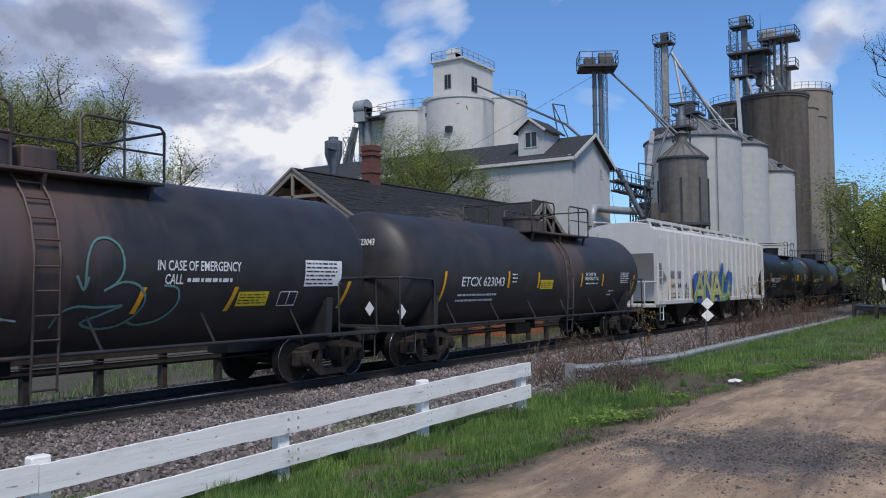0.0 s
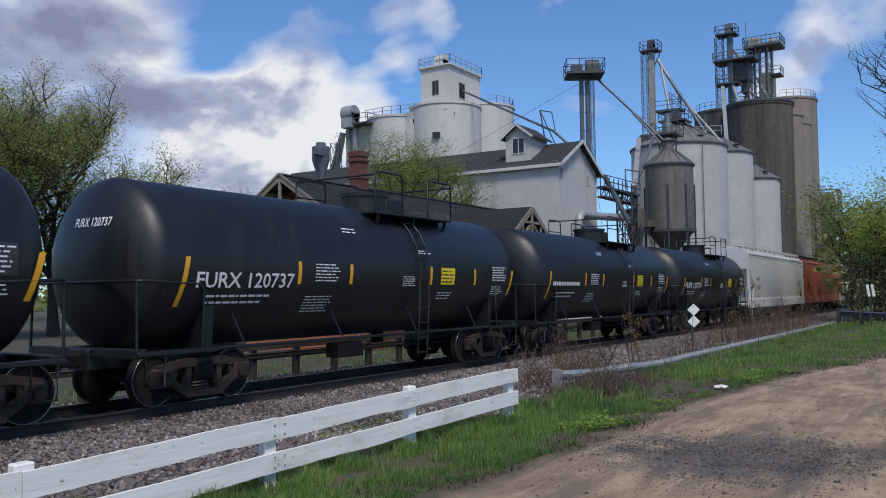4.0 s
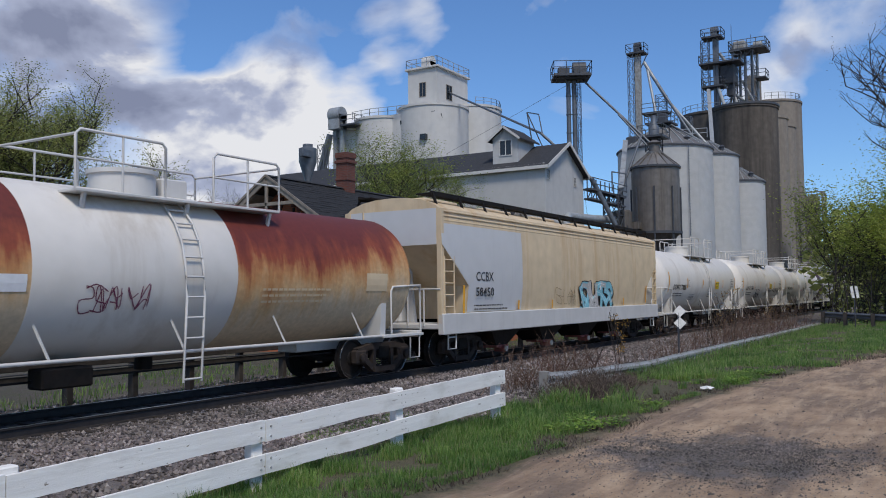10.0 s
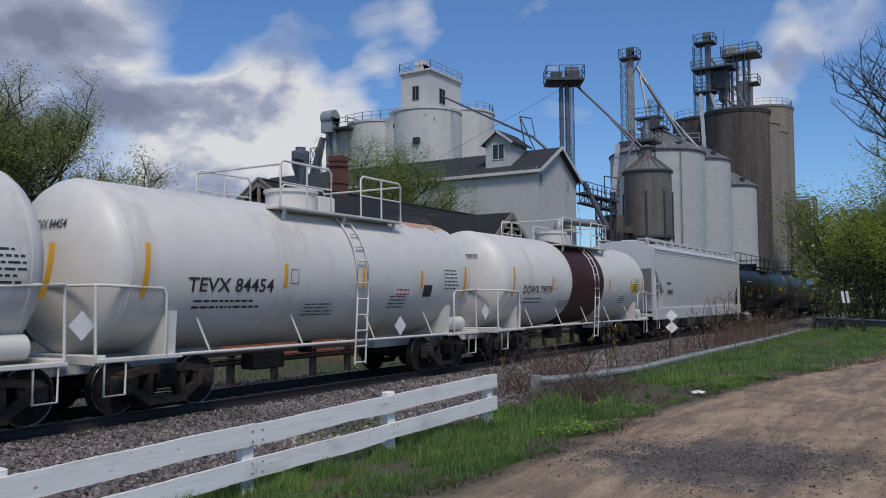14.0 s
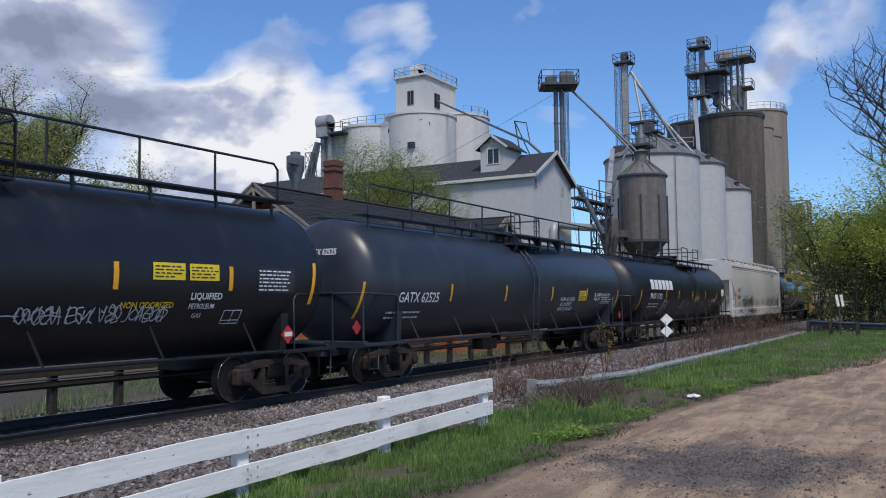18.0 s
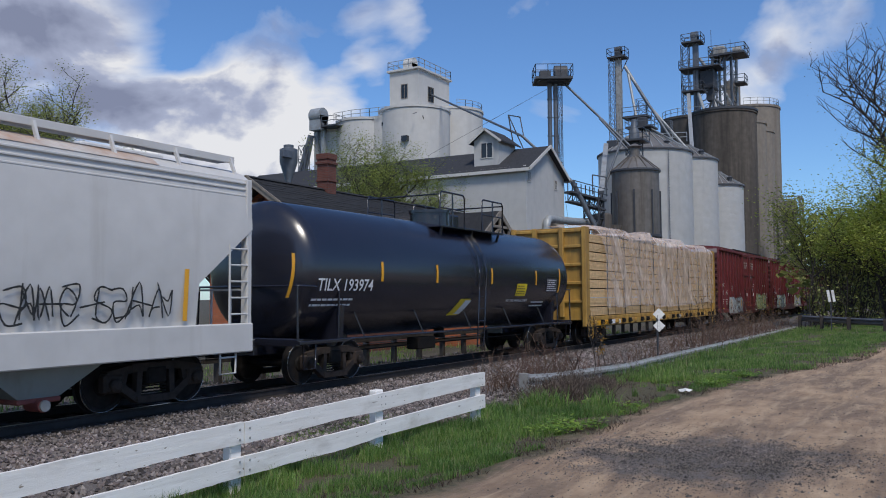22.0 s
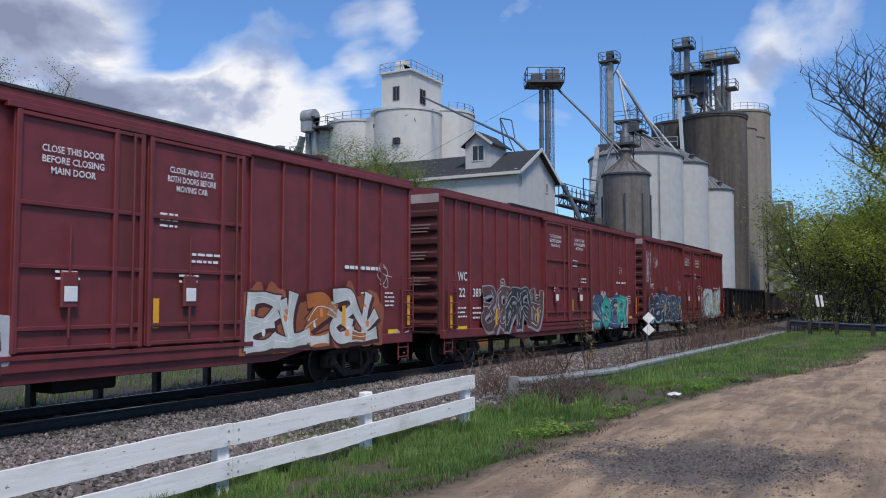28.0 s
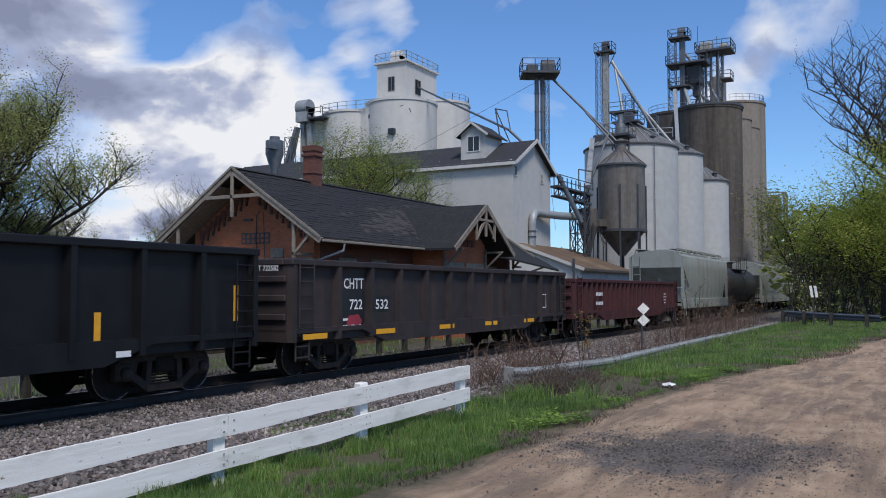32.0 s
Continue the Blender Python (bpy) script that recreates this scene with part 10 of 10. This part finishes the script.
stripes(car, sk, [(-16.88, 1.37, 2.15, 0.04)] + [(x, 1.45, 1.72, 0.04) for x in (-13.6, -11.15, -4.35)] + [(-1.6, 1.5, 2.2, 0.15)])
mural(car, sk, -8.75, -5.55, 1.1, 2.36, 21, [(0.42, 0.40, 0.38), (0.20, 0.45, 0.52)], (0.02, 0.02, 0.03), None, 4)
scrawl(car, sk, -11.0, -9.3, 1.5, 2.1, 22, (0.2, 0.13, 0.06), 0.012)
# 12 to 15: white tanks; o is where the number starts, then the stripes
for end, length, name, num, label, o, marks, span in ((198.7, 15.2, "DOWX", "79806", "white tank car with yellow notice and white railings", -12.35, (-13.11, -9.98, -7.06, -4.47, -2.75, 0.14), (-13.95, 0.85)),
                                                      (214.05, 15.35, "DOWX", "73866", "white tank car with black scrawls along its side", -11.82, (-12.78, -9.36, -7.38, -4.26, -2.4, 0.42), (-13.6, 0.85)),
                                                      (227.8, 13.75, "TEVX", "84454", "white tank car with orange rust patches on top", -10.6, (-11.54, -8.09, -5.48, -3.02, -0.88), (-12.4, 0.0)),
                                                      (242.8, 15.0, "DOWX", "79970", "white tank car with a dark brown middle band", -12.08, (-12.8, -9.83, -4.3, -1.74, -0.3), (-13.7, 0.6))):
    car, sk, xl, xr = tank_car(end, length, PAINT_WHITE, label, r=1.52, zc=2.47, plat=(0.54, 4.4), span=span, ladder_dx=0.1)
    words(car, sk, name + " " + num, o, o + 2.18, 2.05, 0.25, SIGN_BLACK)
    lines(car, sk, o + 0.2, o + 1.9, 1.72, 1.94, 2, SIGN_BLACK)
    end_words(car, xl, 2.47, name + " " + num, SIGN_BLACK)
    stripes(car, sk, [(marks[0], 1.95, 2.85, 0.08)] + [(x, 2.15, 2.6) for x in marks[1:-1]] + [(marks[-1], 1.95, 2.75, 0.12)])
    if num != "84454":
        small_yellow(car, sk, marks[3] + 0.1, marks[3] + 0.8, 2.09, 2.48)
    table(car, sk, marks[-1] - 1.05, marks[-1] - 0.25, 2.1, 2.7, PAINT_WHITE, SIGN_BLACK)
    lines(car, sk, marks[1] + 0.75, marks[1] + 1.75, 1.55, 1.84, 4, SIGN_BLACK)
    lines(car, sk, marks[3] - 1.3, marks[3] - 0.4, 1.67, 2.0, 4, SIGN_BLACK)
    x = marks[1] + 0.16
    part("outline_panel", sk.ribbon([(x, 2.22), (x, 2.5), (x + 0.22, 2.5), (x + 0.22, 2.22), (x, 2.22)], 0.01, 0.012), SIGN_BLACK, car)
    diamond(car, xl + 0.12, -0.95, 1.5, 0.24, SIGN_WHITE, "white hazard diamond")
    part("air_reservoir", Shape().cyl((xr - 1.5, -1.12, 1.22), (xr - 0.5, -1.12, 1.22), 0.2, 14), PAINT_WHITE, car)
    if num == "73866":
        scrawl(car, sk, -8.97, -7.66, 1.58, 2.1, 51, (0.03, 0.03, 0.03), 0.022)
        scrawl(car, sk, -5.35, -0.82, 1.9, 2.16, 52, (0.03, 0.03, 0.03), 0.016)
    if num == "84454":
        rust_cap(car, -3.4, xr - 0.65, 1.52, 2.47, 17, 0.52, ORANGE_RUST)
        part("notice", sk.patch(-4.18, -3.39, 1.93, 2.2), SIGN_WHITE, car)
        part("notice_lines", sk.bars(-4.1, -3.45, 1.96, 2.18, 2, 0.014), SIGN_RED, car)
        part("notice", sk.patch(-2.91, -2.51, 1.95, 2.24), SIGN_BLACK, car)
        diamond(car, -3.9, -1.45, 1.25, 0.24, SIGN_WHITE, "white hazard diamond")
    if num == "79970":
        part("colour_band", Shape().lathe([(1.524, 0), (1.528, 0.02), (1.528, 3.15), (1.524, 3.17)], (-8.15, 0, 2.47), 72, "x"), BAND_BROWN, car, "dark brown band round the tank")
# 16: white hopper
car, sk, xl, xr = hopper_car(262.2, 19.4, PAINT_CLEAN, "white smooth-sided covered hopper car, dusty along the sill", bays=4, bay_paint=PAINT_OLIVE, over=1.45)
words(car, sk, "59443", -16.1, -15.1, 2.03, 0.24, SIGN_BLACK)
lines(car, sk, -16.1, -15.2, 2.42, 2.7, 1, SIGN_BLACK)
stripes(car, sk, [(-17.0, 1.5, 2.3, 0.1)] + [(x, 1.44, 1.86, 0.05) for x in (-14.0, -11.5, -9.1, -6.88, -4.46)] + [(-1.45, 1.46, 2.32, 0.02)])
lines(car, sk, -2.9, -1.9, 1.55, 1.95, 4, SIGN_BLACK)
lines(car, sk, -5.8, -4.6, 1.75, 1.85, 1, SIGN_BLACK)
scrawl(car, Skin(1.6), -9.1, -8.2, 0.95, 1.3, 61, (0.25, 0.5, 0.6), 0.03)


# 17 to 19: long pressure tanks
def top_railing(car, xl, xr, z0, z1, y, paint, n, hoop=True):
    g = Shape().pipe([(xl, y, z0), (xl, y, z1 - 0.12), (xl + 0.12, y, z1), (xr - 0.12, y, z1), (xr, y, z1 - 0.12), (xr, y, z0)], 0.026, 8)
    part("top_rail", g, paint, car)
    for i in range(1, n):
        x = xl + (xr - xl) * i / n
        part("rail_post", Shape().pipe([(x, y, z0), (x, y, z1)], 0.024, 6), paint, car)


car, sk, xl, xr = tank_car(281.5, 19.3, PAINT_BLACK, "long black pressure tank car with yellow lettering and top rail", r=1.52, zc=2.44, plat=(0.55, 1.9), long_walk=True)
top_railing(car, xl + 1.0, -0.9, 4.06, 4.84, -0.85, PAINT_BLACK, 9)
words(car, sk, "NATX 33616", -16.4, -14.9, 1.95, 0.24, SIGN_YELLOW)
lines(car, sk, -16.4, -14.6, 1.5, 1.75, 2, SIGN_YELLOW)
stripes(car, sk, [(-17.4, 1.7, 2.6, 0.06)] + [(x, 2.16, 2.6) for x in (-15.2, -12.75, -10.25, -7.8, -5.45, -2.92)] + [(-0.6, 1.9, 2.75, 0.1)])
small_yellow(car, sk, -4.72, -4.02, 2.33, 2.62)
small_yellow(car, sk, -3.92, -3.22, 2.33, 2.62)
table(car, sk, -2.2, -1.15, 2.13, 2.6)
words(car, sk, "NON ODORIZED", -5.3, -4.2, 1.86, 0.10, SIGN_YELLOW)
for i, (body, u, w, h) in enumerate((("LIQUIFIED", -3.85, -3.1, 0.12), ("PETROLEUM", -3.85, -3.25, 0.09), ("GAS", -3.72, -3.5, 0.08))):
    words(car, sk, body, u, w, 2.0 - 0.16 * i, h, SIGN_WHITE)
for x in (-2.95, -2.72, -2.5):
    part("outline_panel", sk.ribbon([(x, 1.56), (x, 1.8)], 0.01, 0.012), SIGN_WHITE, car)
for z in (1.56, 1.62, 1.8):
    part("outline_panel", sk.ribbon([(-2.95, z), (-2.5, z)], 0.01, 0.012), SIGN_WHITE, car)
diamond(car, -1.35, -1.53, 1.3, 0.19, SIGN_RED, "red hazard diamond")
part("placard_band", Shape().add([(-1.46, -1.54, 1.26), (-1.24, -1.54, 1.26), (-1.24, -1.54, 1.35), (-1.46, -1.54, 1.35)], [(0, 1, 2, 3)]), SIGN_WHITE, car)
scrawl(car, sk, -12.8, -11.2, 1.8, 2.05, 71, (0.6, 0.6, 0.6), 0.02)
scrawl(car, sk, -9.0, -7.7, 1.25, 1.95, 72, (0.6, 0.6, 0.6), 0.016)
scrawl(car, sk, -7.4, -4.4, 1.65, 1.9, 73, (0.55, 0.55, 0.55), 0.014)
scrawl(car, sk, -14.9, -14.0, 1.5, 2.0, 74, (0.35, 0.3, 0.05), 0.016)
lines(car, sk, -16.3, -14.6, 2.85, 2.97, 1, SIGN_WHITE)
car, sk, xl, xr = tank_car(300.8, 19.3, PAINT_BLUEBLACK, "long slate-black pressure tank car with white lettering", r=1.52, zc=2.44, plat=(0.52, 1.9), long_walk=True)
top_railing(car, xl + 1.0, -1.0, 4.06, 4.82, -0.85, PAINT_BLACK, 8)
words(car, sk, "GATX 62525", -16.55, -14.65, 1.93, 0.25, SIGN_WHITE)
end_words(car, xl, 2.44, "GATX 62525", SIGN_WHITE)
lines(car, sk, -16.9, -15.1, 1.5, 1.75, 2, SIGN_WHITE)
stripes(car, sk, [(-18.15, 1.57, 2.4, 0.12)] + [(x, 1.95, 2.4) for x in (-14.02, -10.71, -7.2, -4.0)] + [(-0.65, 1.6, 2.37, 0.1)])
small_yellow(car, sk, -4.75, -4.1, 1.95, 2.3)
for i, body in enumerate(("NON-ODORIZED", "LIQUEFIED", "PETROLEUM GAS")):
    words(car, sk, body, -6.4 + 0.1 * (i == 1), -5.1 - 0.2 * (i == 1), 1.95 - 0.17 * i, 0.11, SIGN_WHITE)
table(car, sk, -2.4, -1.2, 1.8, 2.25)
words(car, sk, "SR 13450", -3.2, -2.45, 2.1, 0.12, SIGN_WHITE)
words(car, sk, "FRA AIP", -3.15, -2.5, 1.95, 0.11, SIGN_WHITE)
part("jacket_patch", sk.patch(-13.2, -4.75, 1.98, 2.8, 0.004), PAINT_BLUEBLACK, car)
diamond(car, xl + 0.2, -1.1, 1.35, 0.17, SIGN_RED, "red hazard diamond")
diamond(car, xr - 0.05, -1.32, 1.35, 0.17, SIGN_RED, "red hazard diamond")
for x in (-9.2, -7.4, -5.7):
    part("platform_bracket", Shape().prism([(-1.2, 4.02), (-0.9, 4.02), (-1.15, 3.6)], "x", x - 0.08, x + 0.08), PAINT_BLUEBLACK, car)
part("side_platform", Shape().rbox(-9.4, -5.5, -1.3, -0.9, 4.02, 4.08, 0.01), PAINT_BLUEBLACK, car)
car, sk, xl, xr = tank_car(320.25, 19.45, PAINT_BLACK, "long black pressure tank car with a big white block emblem", r=1.52, zc=2.42, plat=(0.60, 3.4), long_walk=True)
for i in range(6):
    x = -15.42 + i * 0.612
    part("emblem_block", sk.patch(x, x + 0.5, 2.44, 2.88, 0.014), SIGN_WHITE, car, "white block emblem")
words(car, sk, "PROX 31703", -15.46, -13.62, 2.02, 0.24, SIGN_WHITE)
lines(car, sk, -15.5, -13.7, 1.6, 1.85, 2, SIGN_WHITE)
stripes(car, sk, [(-16.95, 1.56, 2.4, 0.12)] + [(x, 2.0, 2.42) for x in (-12.93, -10.71, -8.01, -5.27, -2.5)] + [(-0.6, 1.6, 2.3, 0.1)])
small_yellow(car, sk, -7.45, -6.55, 1.87, 2.13)
part("notice", sk.patch(-1.4, -0.7, 2.16, 2.56), SIGN_WHITE, car)
part("notice", sk.patch(-4.5, -3.6, 2.3, 2.7, 0.006), PAINT_BLUEBLACK, car)
words(car, sk, "NOT ODORIZED", -3.6, -2.6, 1.86, 0.12, SIGN_WHITE)
scrawl(car, sk, -13.5, -12.5, 1.35, 1.95, 81, (0.45, 0.45, 0.45), 0.02)
scrawl(car, sk, -10.2, -8.5, 1.5, 1.95, 82, (0.25, 0.25, 0.27), 0.016)
end_words(car, xl, 2.42, "PROX 31703", SIGN_WHITE, y=-0.3)
# 20
car, sk, xl, xr = hopper_car(340.0, 19.75, PAINT_GREYWHITE, "off-white covered hopper car with black tags and rusty roof", bays=4, bay_paint=PAINT_OLIVE, over=1.45, gates=RED_OXIDE)
words(car, sk, "ROIX", -16.57, -15.75, 2.47, 0.25, SIGN_BLACK)
words(car, sk, "58064", -16.6, -15.68, 2.02, 0.25, SIGN_BLACK)
lines(car, sk, -16.7, -15.5, 1.55, 1.8, 2, SIGN_BLACK)
stripes(car, sk, [(-17.12, 1.53, 2.4, 0.1)] + [(x, 1.5, 1.94, 0.04) for x in (-14.5, -11.6, -9.3, -7.04)] + [(-1.65, 1.5, 2.4, 0.05)])
scrawl(car, sk, -15.3, -11.5, 1.55, 2.2, 91, (0.02, 0.02, 0.02), 0.026)
scrawl(car, sk, -15.2, -11.6, 1.6, 2.0, 191, (0.02, 0.02, 0.02), 0.02)
scrawl(car, sk, -11.0, -10.0, 1.6, 1.98, 92, (0.03, 0.03, 0.03), 0.012)
scrawl(car, sk, -8.6, -7.6, 1.58, 2.02, 93, (0.03, 0.03, 0.03), 0.012)
scrawl(car, sk, -6.4, -1.95, 1.55, 2.1, 94, (0.02, 0.02, 0.02), 0.022)
scrawl(car, Skin(1.6), -16.6, -15.5, 1.14, 1.34, 95, (0.13, 0.10, 0.4), 0.014)
scrawl(car, Skin(1.6), -13.5, -10.8, 1.07, 1.36, 96, (0.03, 0.03, 0.03), 0.018)
RUST_ROOF = material("rust_patched_roof_paint", (0.52, 0.49, 0.45), 0.6, grain=0.12, scale=2.0, bump=0.03, dirt=(0.36, 0.17, 0.08), dirt_amount=0.7, dirt_scale=0.7)
part("roof_rust", Shape().add([(x, y, z) for y, z in ((-1.478, 4.16), (-1.305, 4.278), (-0.955, 4.398)) for x in (xl + 0.1, xr - 2.2)], [(0, 1, 3, 2), (2, 3, 5, 4)]), RUST_ROOF, car, "orange rust patches along the roof's edge")
# 21
car, sk, xl, xr = tank_car(356.1, 16.1, PAINT_GLOSS, "glossy new black tank car with white lettering", r=1.55, zc=2.5, plat=(0.54, 3.9))
words(car, sk, "TILX 193974", -14.0, -11.95, 2.05, 0.26, SIGN_WHITE)
lines(car, sk, -14.1, -12.2, 1.68, 1.92, 2, SIGN_WHITE)
stripes(car, sk, [(-14.9, 1.9, 2.8, 0.08)] + [(x, 2.27, 2.73) for x in (-11.6, -9.03, -5.83, -2.61)] + [(-0.65, 2.0, 2.85, 0.1)])
part("notice", sk.patch(-7.8, -7.2, 1.39, 1.84, slant=0.3), SIGN_YELLOW, car)
part("notice", sk.patch(-7.45, -7.1, 1.42, 1.80, 0.013, slant=0.25), SIGN_WHITE, car)
small_yellow(car, sk, -4.05, -3.3, 1.92, 2.3)
table(car, sk, -1.7, -0.8, 2.05, 2.5)
words(car, sk, "VENT TANK WHEN UNLOADING", -4.6, -3.0, 1.74, 0.08, SIGN_WHITE)
lines(car, sk, -2.6, -1.3, 1.55, 1.78, 2, SIGN_WHITE)
# 22
lumber_car(379.9, 23.8)
# 23 to 27
WHITE_G, BLUE_G, TEAL_G = (0.55, 0.60, 0.64), (0.18, 0.30, 0.42), (0.02, 0.26, 0.24)
boxcar(399.4, "maroon boxcar with pale silver and yellow graffiti", "295", 1, [(-15.4, -11.2, 0.75, 1.75, 101, [(0.42, 0.42, 0.42), (0.33, 0.36, 0.40)], (0.10, 0.04, 0.04), (0.28, 0.26, 0.26), 5), (-6.1, -1.9, 0.85, 1.95, 102, [(0.30, 0.33, 0.14), (0.30, 0.46, 0.44), (0.36, 0.38, 0.18)], (0.015, 0.02, 0.02), (0.5, 0.52, 0.5), 5)])
boxcar(419.0, "maroon boxcar with blue and cream graffiti", "341", 2, [(-15.9, -11.2, 0.85, 1.9, 103, [(0.35, 0.42, 0.42), (0.45, 0.42, 0.22), (0.30, 0.36, 0.40)], (0.08, 0.10, 0.12), None, 6), (-6.0, -1.5, 0.85, 1.9, 104, [(0.35, 0.36, 0.38), (0.40, 0.33, 0.18)], (0.05, 0.04, 0.06), None, 5)])
boxcar(438.3, "maroon boxcar with silver, white and orange graffiti", "395", 3, [(-14.9, -11.1, 0.82, 2.0, 105, [(0.44, 0.47, 0.55), (0.20, 0.10, 0.12)], (0.10, 0.03, 0.04), (0.45, 0.45, 0.48), 5), (-6.0, -1.6, 0.85, 2.05, 106, [(0.55, 0.55, 0.52), (0.42, 0.13, 0.03)], (0.06, 0.02, 0.02), (0.30, 0.09, 0.04), 5)])
boxcar(458.0, "maroon boxcar with charcoal and teal graffiti", "389", 4, [(-15.7, -11.2, 0.85, 2.25, 107, [(0.03, 0.03, 0.035), (0.10, 0.05, 0.05)], (0.30, 0.31, 0.33), None, 5), (-5.9, -1.7, 0.72, 2.05, 108, [TEAL_G, (0.03, 0.33, 0.28), (0.05, 0.10, 0.16)], (0.015, 0.03, 0.06), (0.45, 0.40, 0.38), 4)])
boxcar(477.6, "maroon boxcar with dark blue and pale green graffiti", "338", 5, [(-17.7, -11.4, 0.80, 2.08, 109, [(0.02, 0.025, 0.045), (0.025, 0.03, 0.05)], (0.36, 0.50, 0.62), (0.02, 0.025, 0.045), 6), (-6.3, -1.5, 0.80, 2.5, 110, [(0.46, 0.56, 0.56), (0.30, 0.38, 0.35), (0.50, 0.53, 0.62)], (0.10, 0.12, 0.13), (0.42, 0.50, 0.54), 5)])
tag_car = CARS[-1][0]
for k in range(5):
    scrawl(tag_car, Skin(1.47), -17.72, -17.0, 3.95 - 0.3 * k, 4.2 - 0.3 * k, 301 + k, (0.6, 0.6, 0.62), 0.016)
scrawl(tag_car, Skin(1.482), -16.6, -15.75, 3.5, 3.95, 311, (0.6, 0.6, 0.62), 0.02)
scrawl(tag_car, Skin(1.482), -11.75, -11.25, 2.35, 2.85, 312, (0.6, 0.6, 0.62), 0.014)
scrawl(CARS[-2][0], Skin(1.482), -2.4, -2.1, 3.0, 3.3, 313, (0.6, 0.6, 0.62), 0.014)
scrawl(CARS[-3][0], Skin(1.482), -1.5, -0.85, 2.2, 2.75, 314, (0.55, 0.55, 0.57), 0.014)
scrawl(CARS[-3][0], Skin(1.482), -0.9, -0.1, 0.85, 1.1, 315, (0.55, 0.55, 0.57), 0.03)
for ob, _ in CARS[-5:]:
    for z, a, b in ((3.95, -1.2, -0.2), (3.2, -1.1, -0.1), (2.5, -1.2, 0.0)):
        for k in range(3):
            part("end_stencil", Shape().add([(-18.085, a + 0.05 * k, z - 0.09 * k), (-18.085, b - 0.1 * k, z - 0.09 * k), (-18.085, b - 0.1 * k, z - 0.09 * k - 0.035), (-18.085, a + 0.05 * k, z - 0.09 * k - 0.035)], [(0, 1, 2, 3)]), spray((0.26, 0.18, 0.18)), ob)
# 28 to 30: gondolas
car, sk, out, xl, xr = gondola(494.8, 17.2, PAINT_COAL, "black steel gondola car with yellow stripes", None, post=1.36, phase=-12.36, lead=1.7, stencil=-13.7)
words(car, sk, "CHTT", -13.68, -12.78, 1.92, 0.24, SIGN_WHITE)
for k, body in enumerate(("CHTT", "723625")):
    part("end_lettering", Shape().add([(xl - 0.08, -0.5 - a * 0.13, 1.98 - 0.24 * k + b * 0.13) for a, b in letters(body)[0]], letters(body)[1]), SIGN_WHITE, car)
words(car, sk, "723625", -13.7, -12.56, 1.52, 0.24, SIGN_WHITE)
for i, body in enumerate(("LD LMT 217500", "LT WT 68500", "CUFT 2791")):
    words(car, sk, body, -13.68, -12.8, 1.18 - 0.14 * i, 0.09, SIGN_WHITE)
stripes(car, sk, [(-14.6, 1.03, 1.98), (-11.2, 1.06, 1.52), (-8.9, 1.06, 1.5), (-5.75, 1.06, 1.52), (-3.65, 1.06, 1.53), (-0.5, 1.3, 1.98)], 0.13)
part("reflector", out.patch(-3.4, -3.1, 0.80, 0.9), SIGN_WHITE, car)
car, sk, out, xl, xr = gondola(511.6, 16.8, PAINT_BROWNGON, "weathered brown gondola car with a black stencil panel", None, top=2.55, post=1.31, phase=-12.78)
part("stencil_panel", sk.patch(-13.95, -12.95, 0.98, 1.95, 0.006), PAINT_BLACK, car)
part("stencil_panel", sk.patch(-12.55, -11.8, 1.38, 1.75, 0.006), PAINT_BLACK, car)
words(car, sk, "CHTT", -13.78, -12.98, 1.93, 0.24, SIGN_WHITE)
words(car, sk, "722", -13.55, -13.02, 1.45, 0.23, SIGN_WHITE)
words(car, sk, "532", -12.47, -11.9, 1.44, 0.23, SIGN_WHITE)
lines(car, sk, -13.8, -13.0, 1.0, 1.3, 2, SIGN_WHITE)
part("red_smear", Shape().add(*sk.blob(-13.35, 1.2, 0.25, 0.13, random.Random(3), 0.014)), spray((0.3, 0.03, 0.05)), car)
stripes(car, Skin(1.55), [(-14.98, 0.84, 0.96), (-12.2, 0.84, 0.96), (-9.1, 0.84, 0.96), (-6.3, 0.84, 0.96), (-3.4, 0.84, 0.96)], 0.85)
part("outline_panel", sk.ribbon([(-2.0, 1.3), (-2.0, 1.75), (-1.6, 1.75), (-1.6, 1.3), (-2.0, 1.3)], 0.02, 0.012), SIGN_WHITE, car)
part("end_lettering", Shape().add([(xl - 0.08, -0.4 - a * 0.1, 2.3 + b * 0.11) for a, b in letters("CHTT 722582")[0]], letters("CHTT 722582")[1]), SIGN_WHITE, car)
car, sk, out, xl, xr = gondola(528.6, 17.0, PAINT_OXBLOOD, "dark red gondola car with close ribs", None, top=2.35, post=0.62)
lines(car, out, -13.6, -12.6, 1.2, 1.95, 2, SIGN_WHITE)
lines(car, out, -3.0, -2.4, 1.2, 1.8, 4, SIGN_WHITE)
# 31 to 33
hopper_car(542.9, 14.2, PAINT_OLIVE, "weathered grey-green covered hopper car", bays=2, top=3.85, over=1.4)
tank_car(556.5, 13.6, PAINT_BLACK_WORN, "worn black tank car behind the hopper", r=1.4, zc=2.3)
hopper_car(576.0, 19.5, PAINT_OLIVE, "weathered grey-green covered hopper car", bays=4, top=4.0)
hopper_car(595.5, 19.5, PAINT_GREYWHITE, "white covered hopper car at the train's visible tail", bays=4)


def motions():
    """The train rolls past, slowly gaining speed."""
    for ob, x in CARS:
        walk(ob, [(t, pose(x - 14.55 * t - 0.016 * t * t, TRACK_Y, RAIL_TOP)) for t in range(0, 33, 2)])


motions()
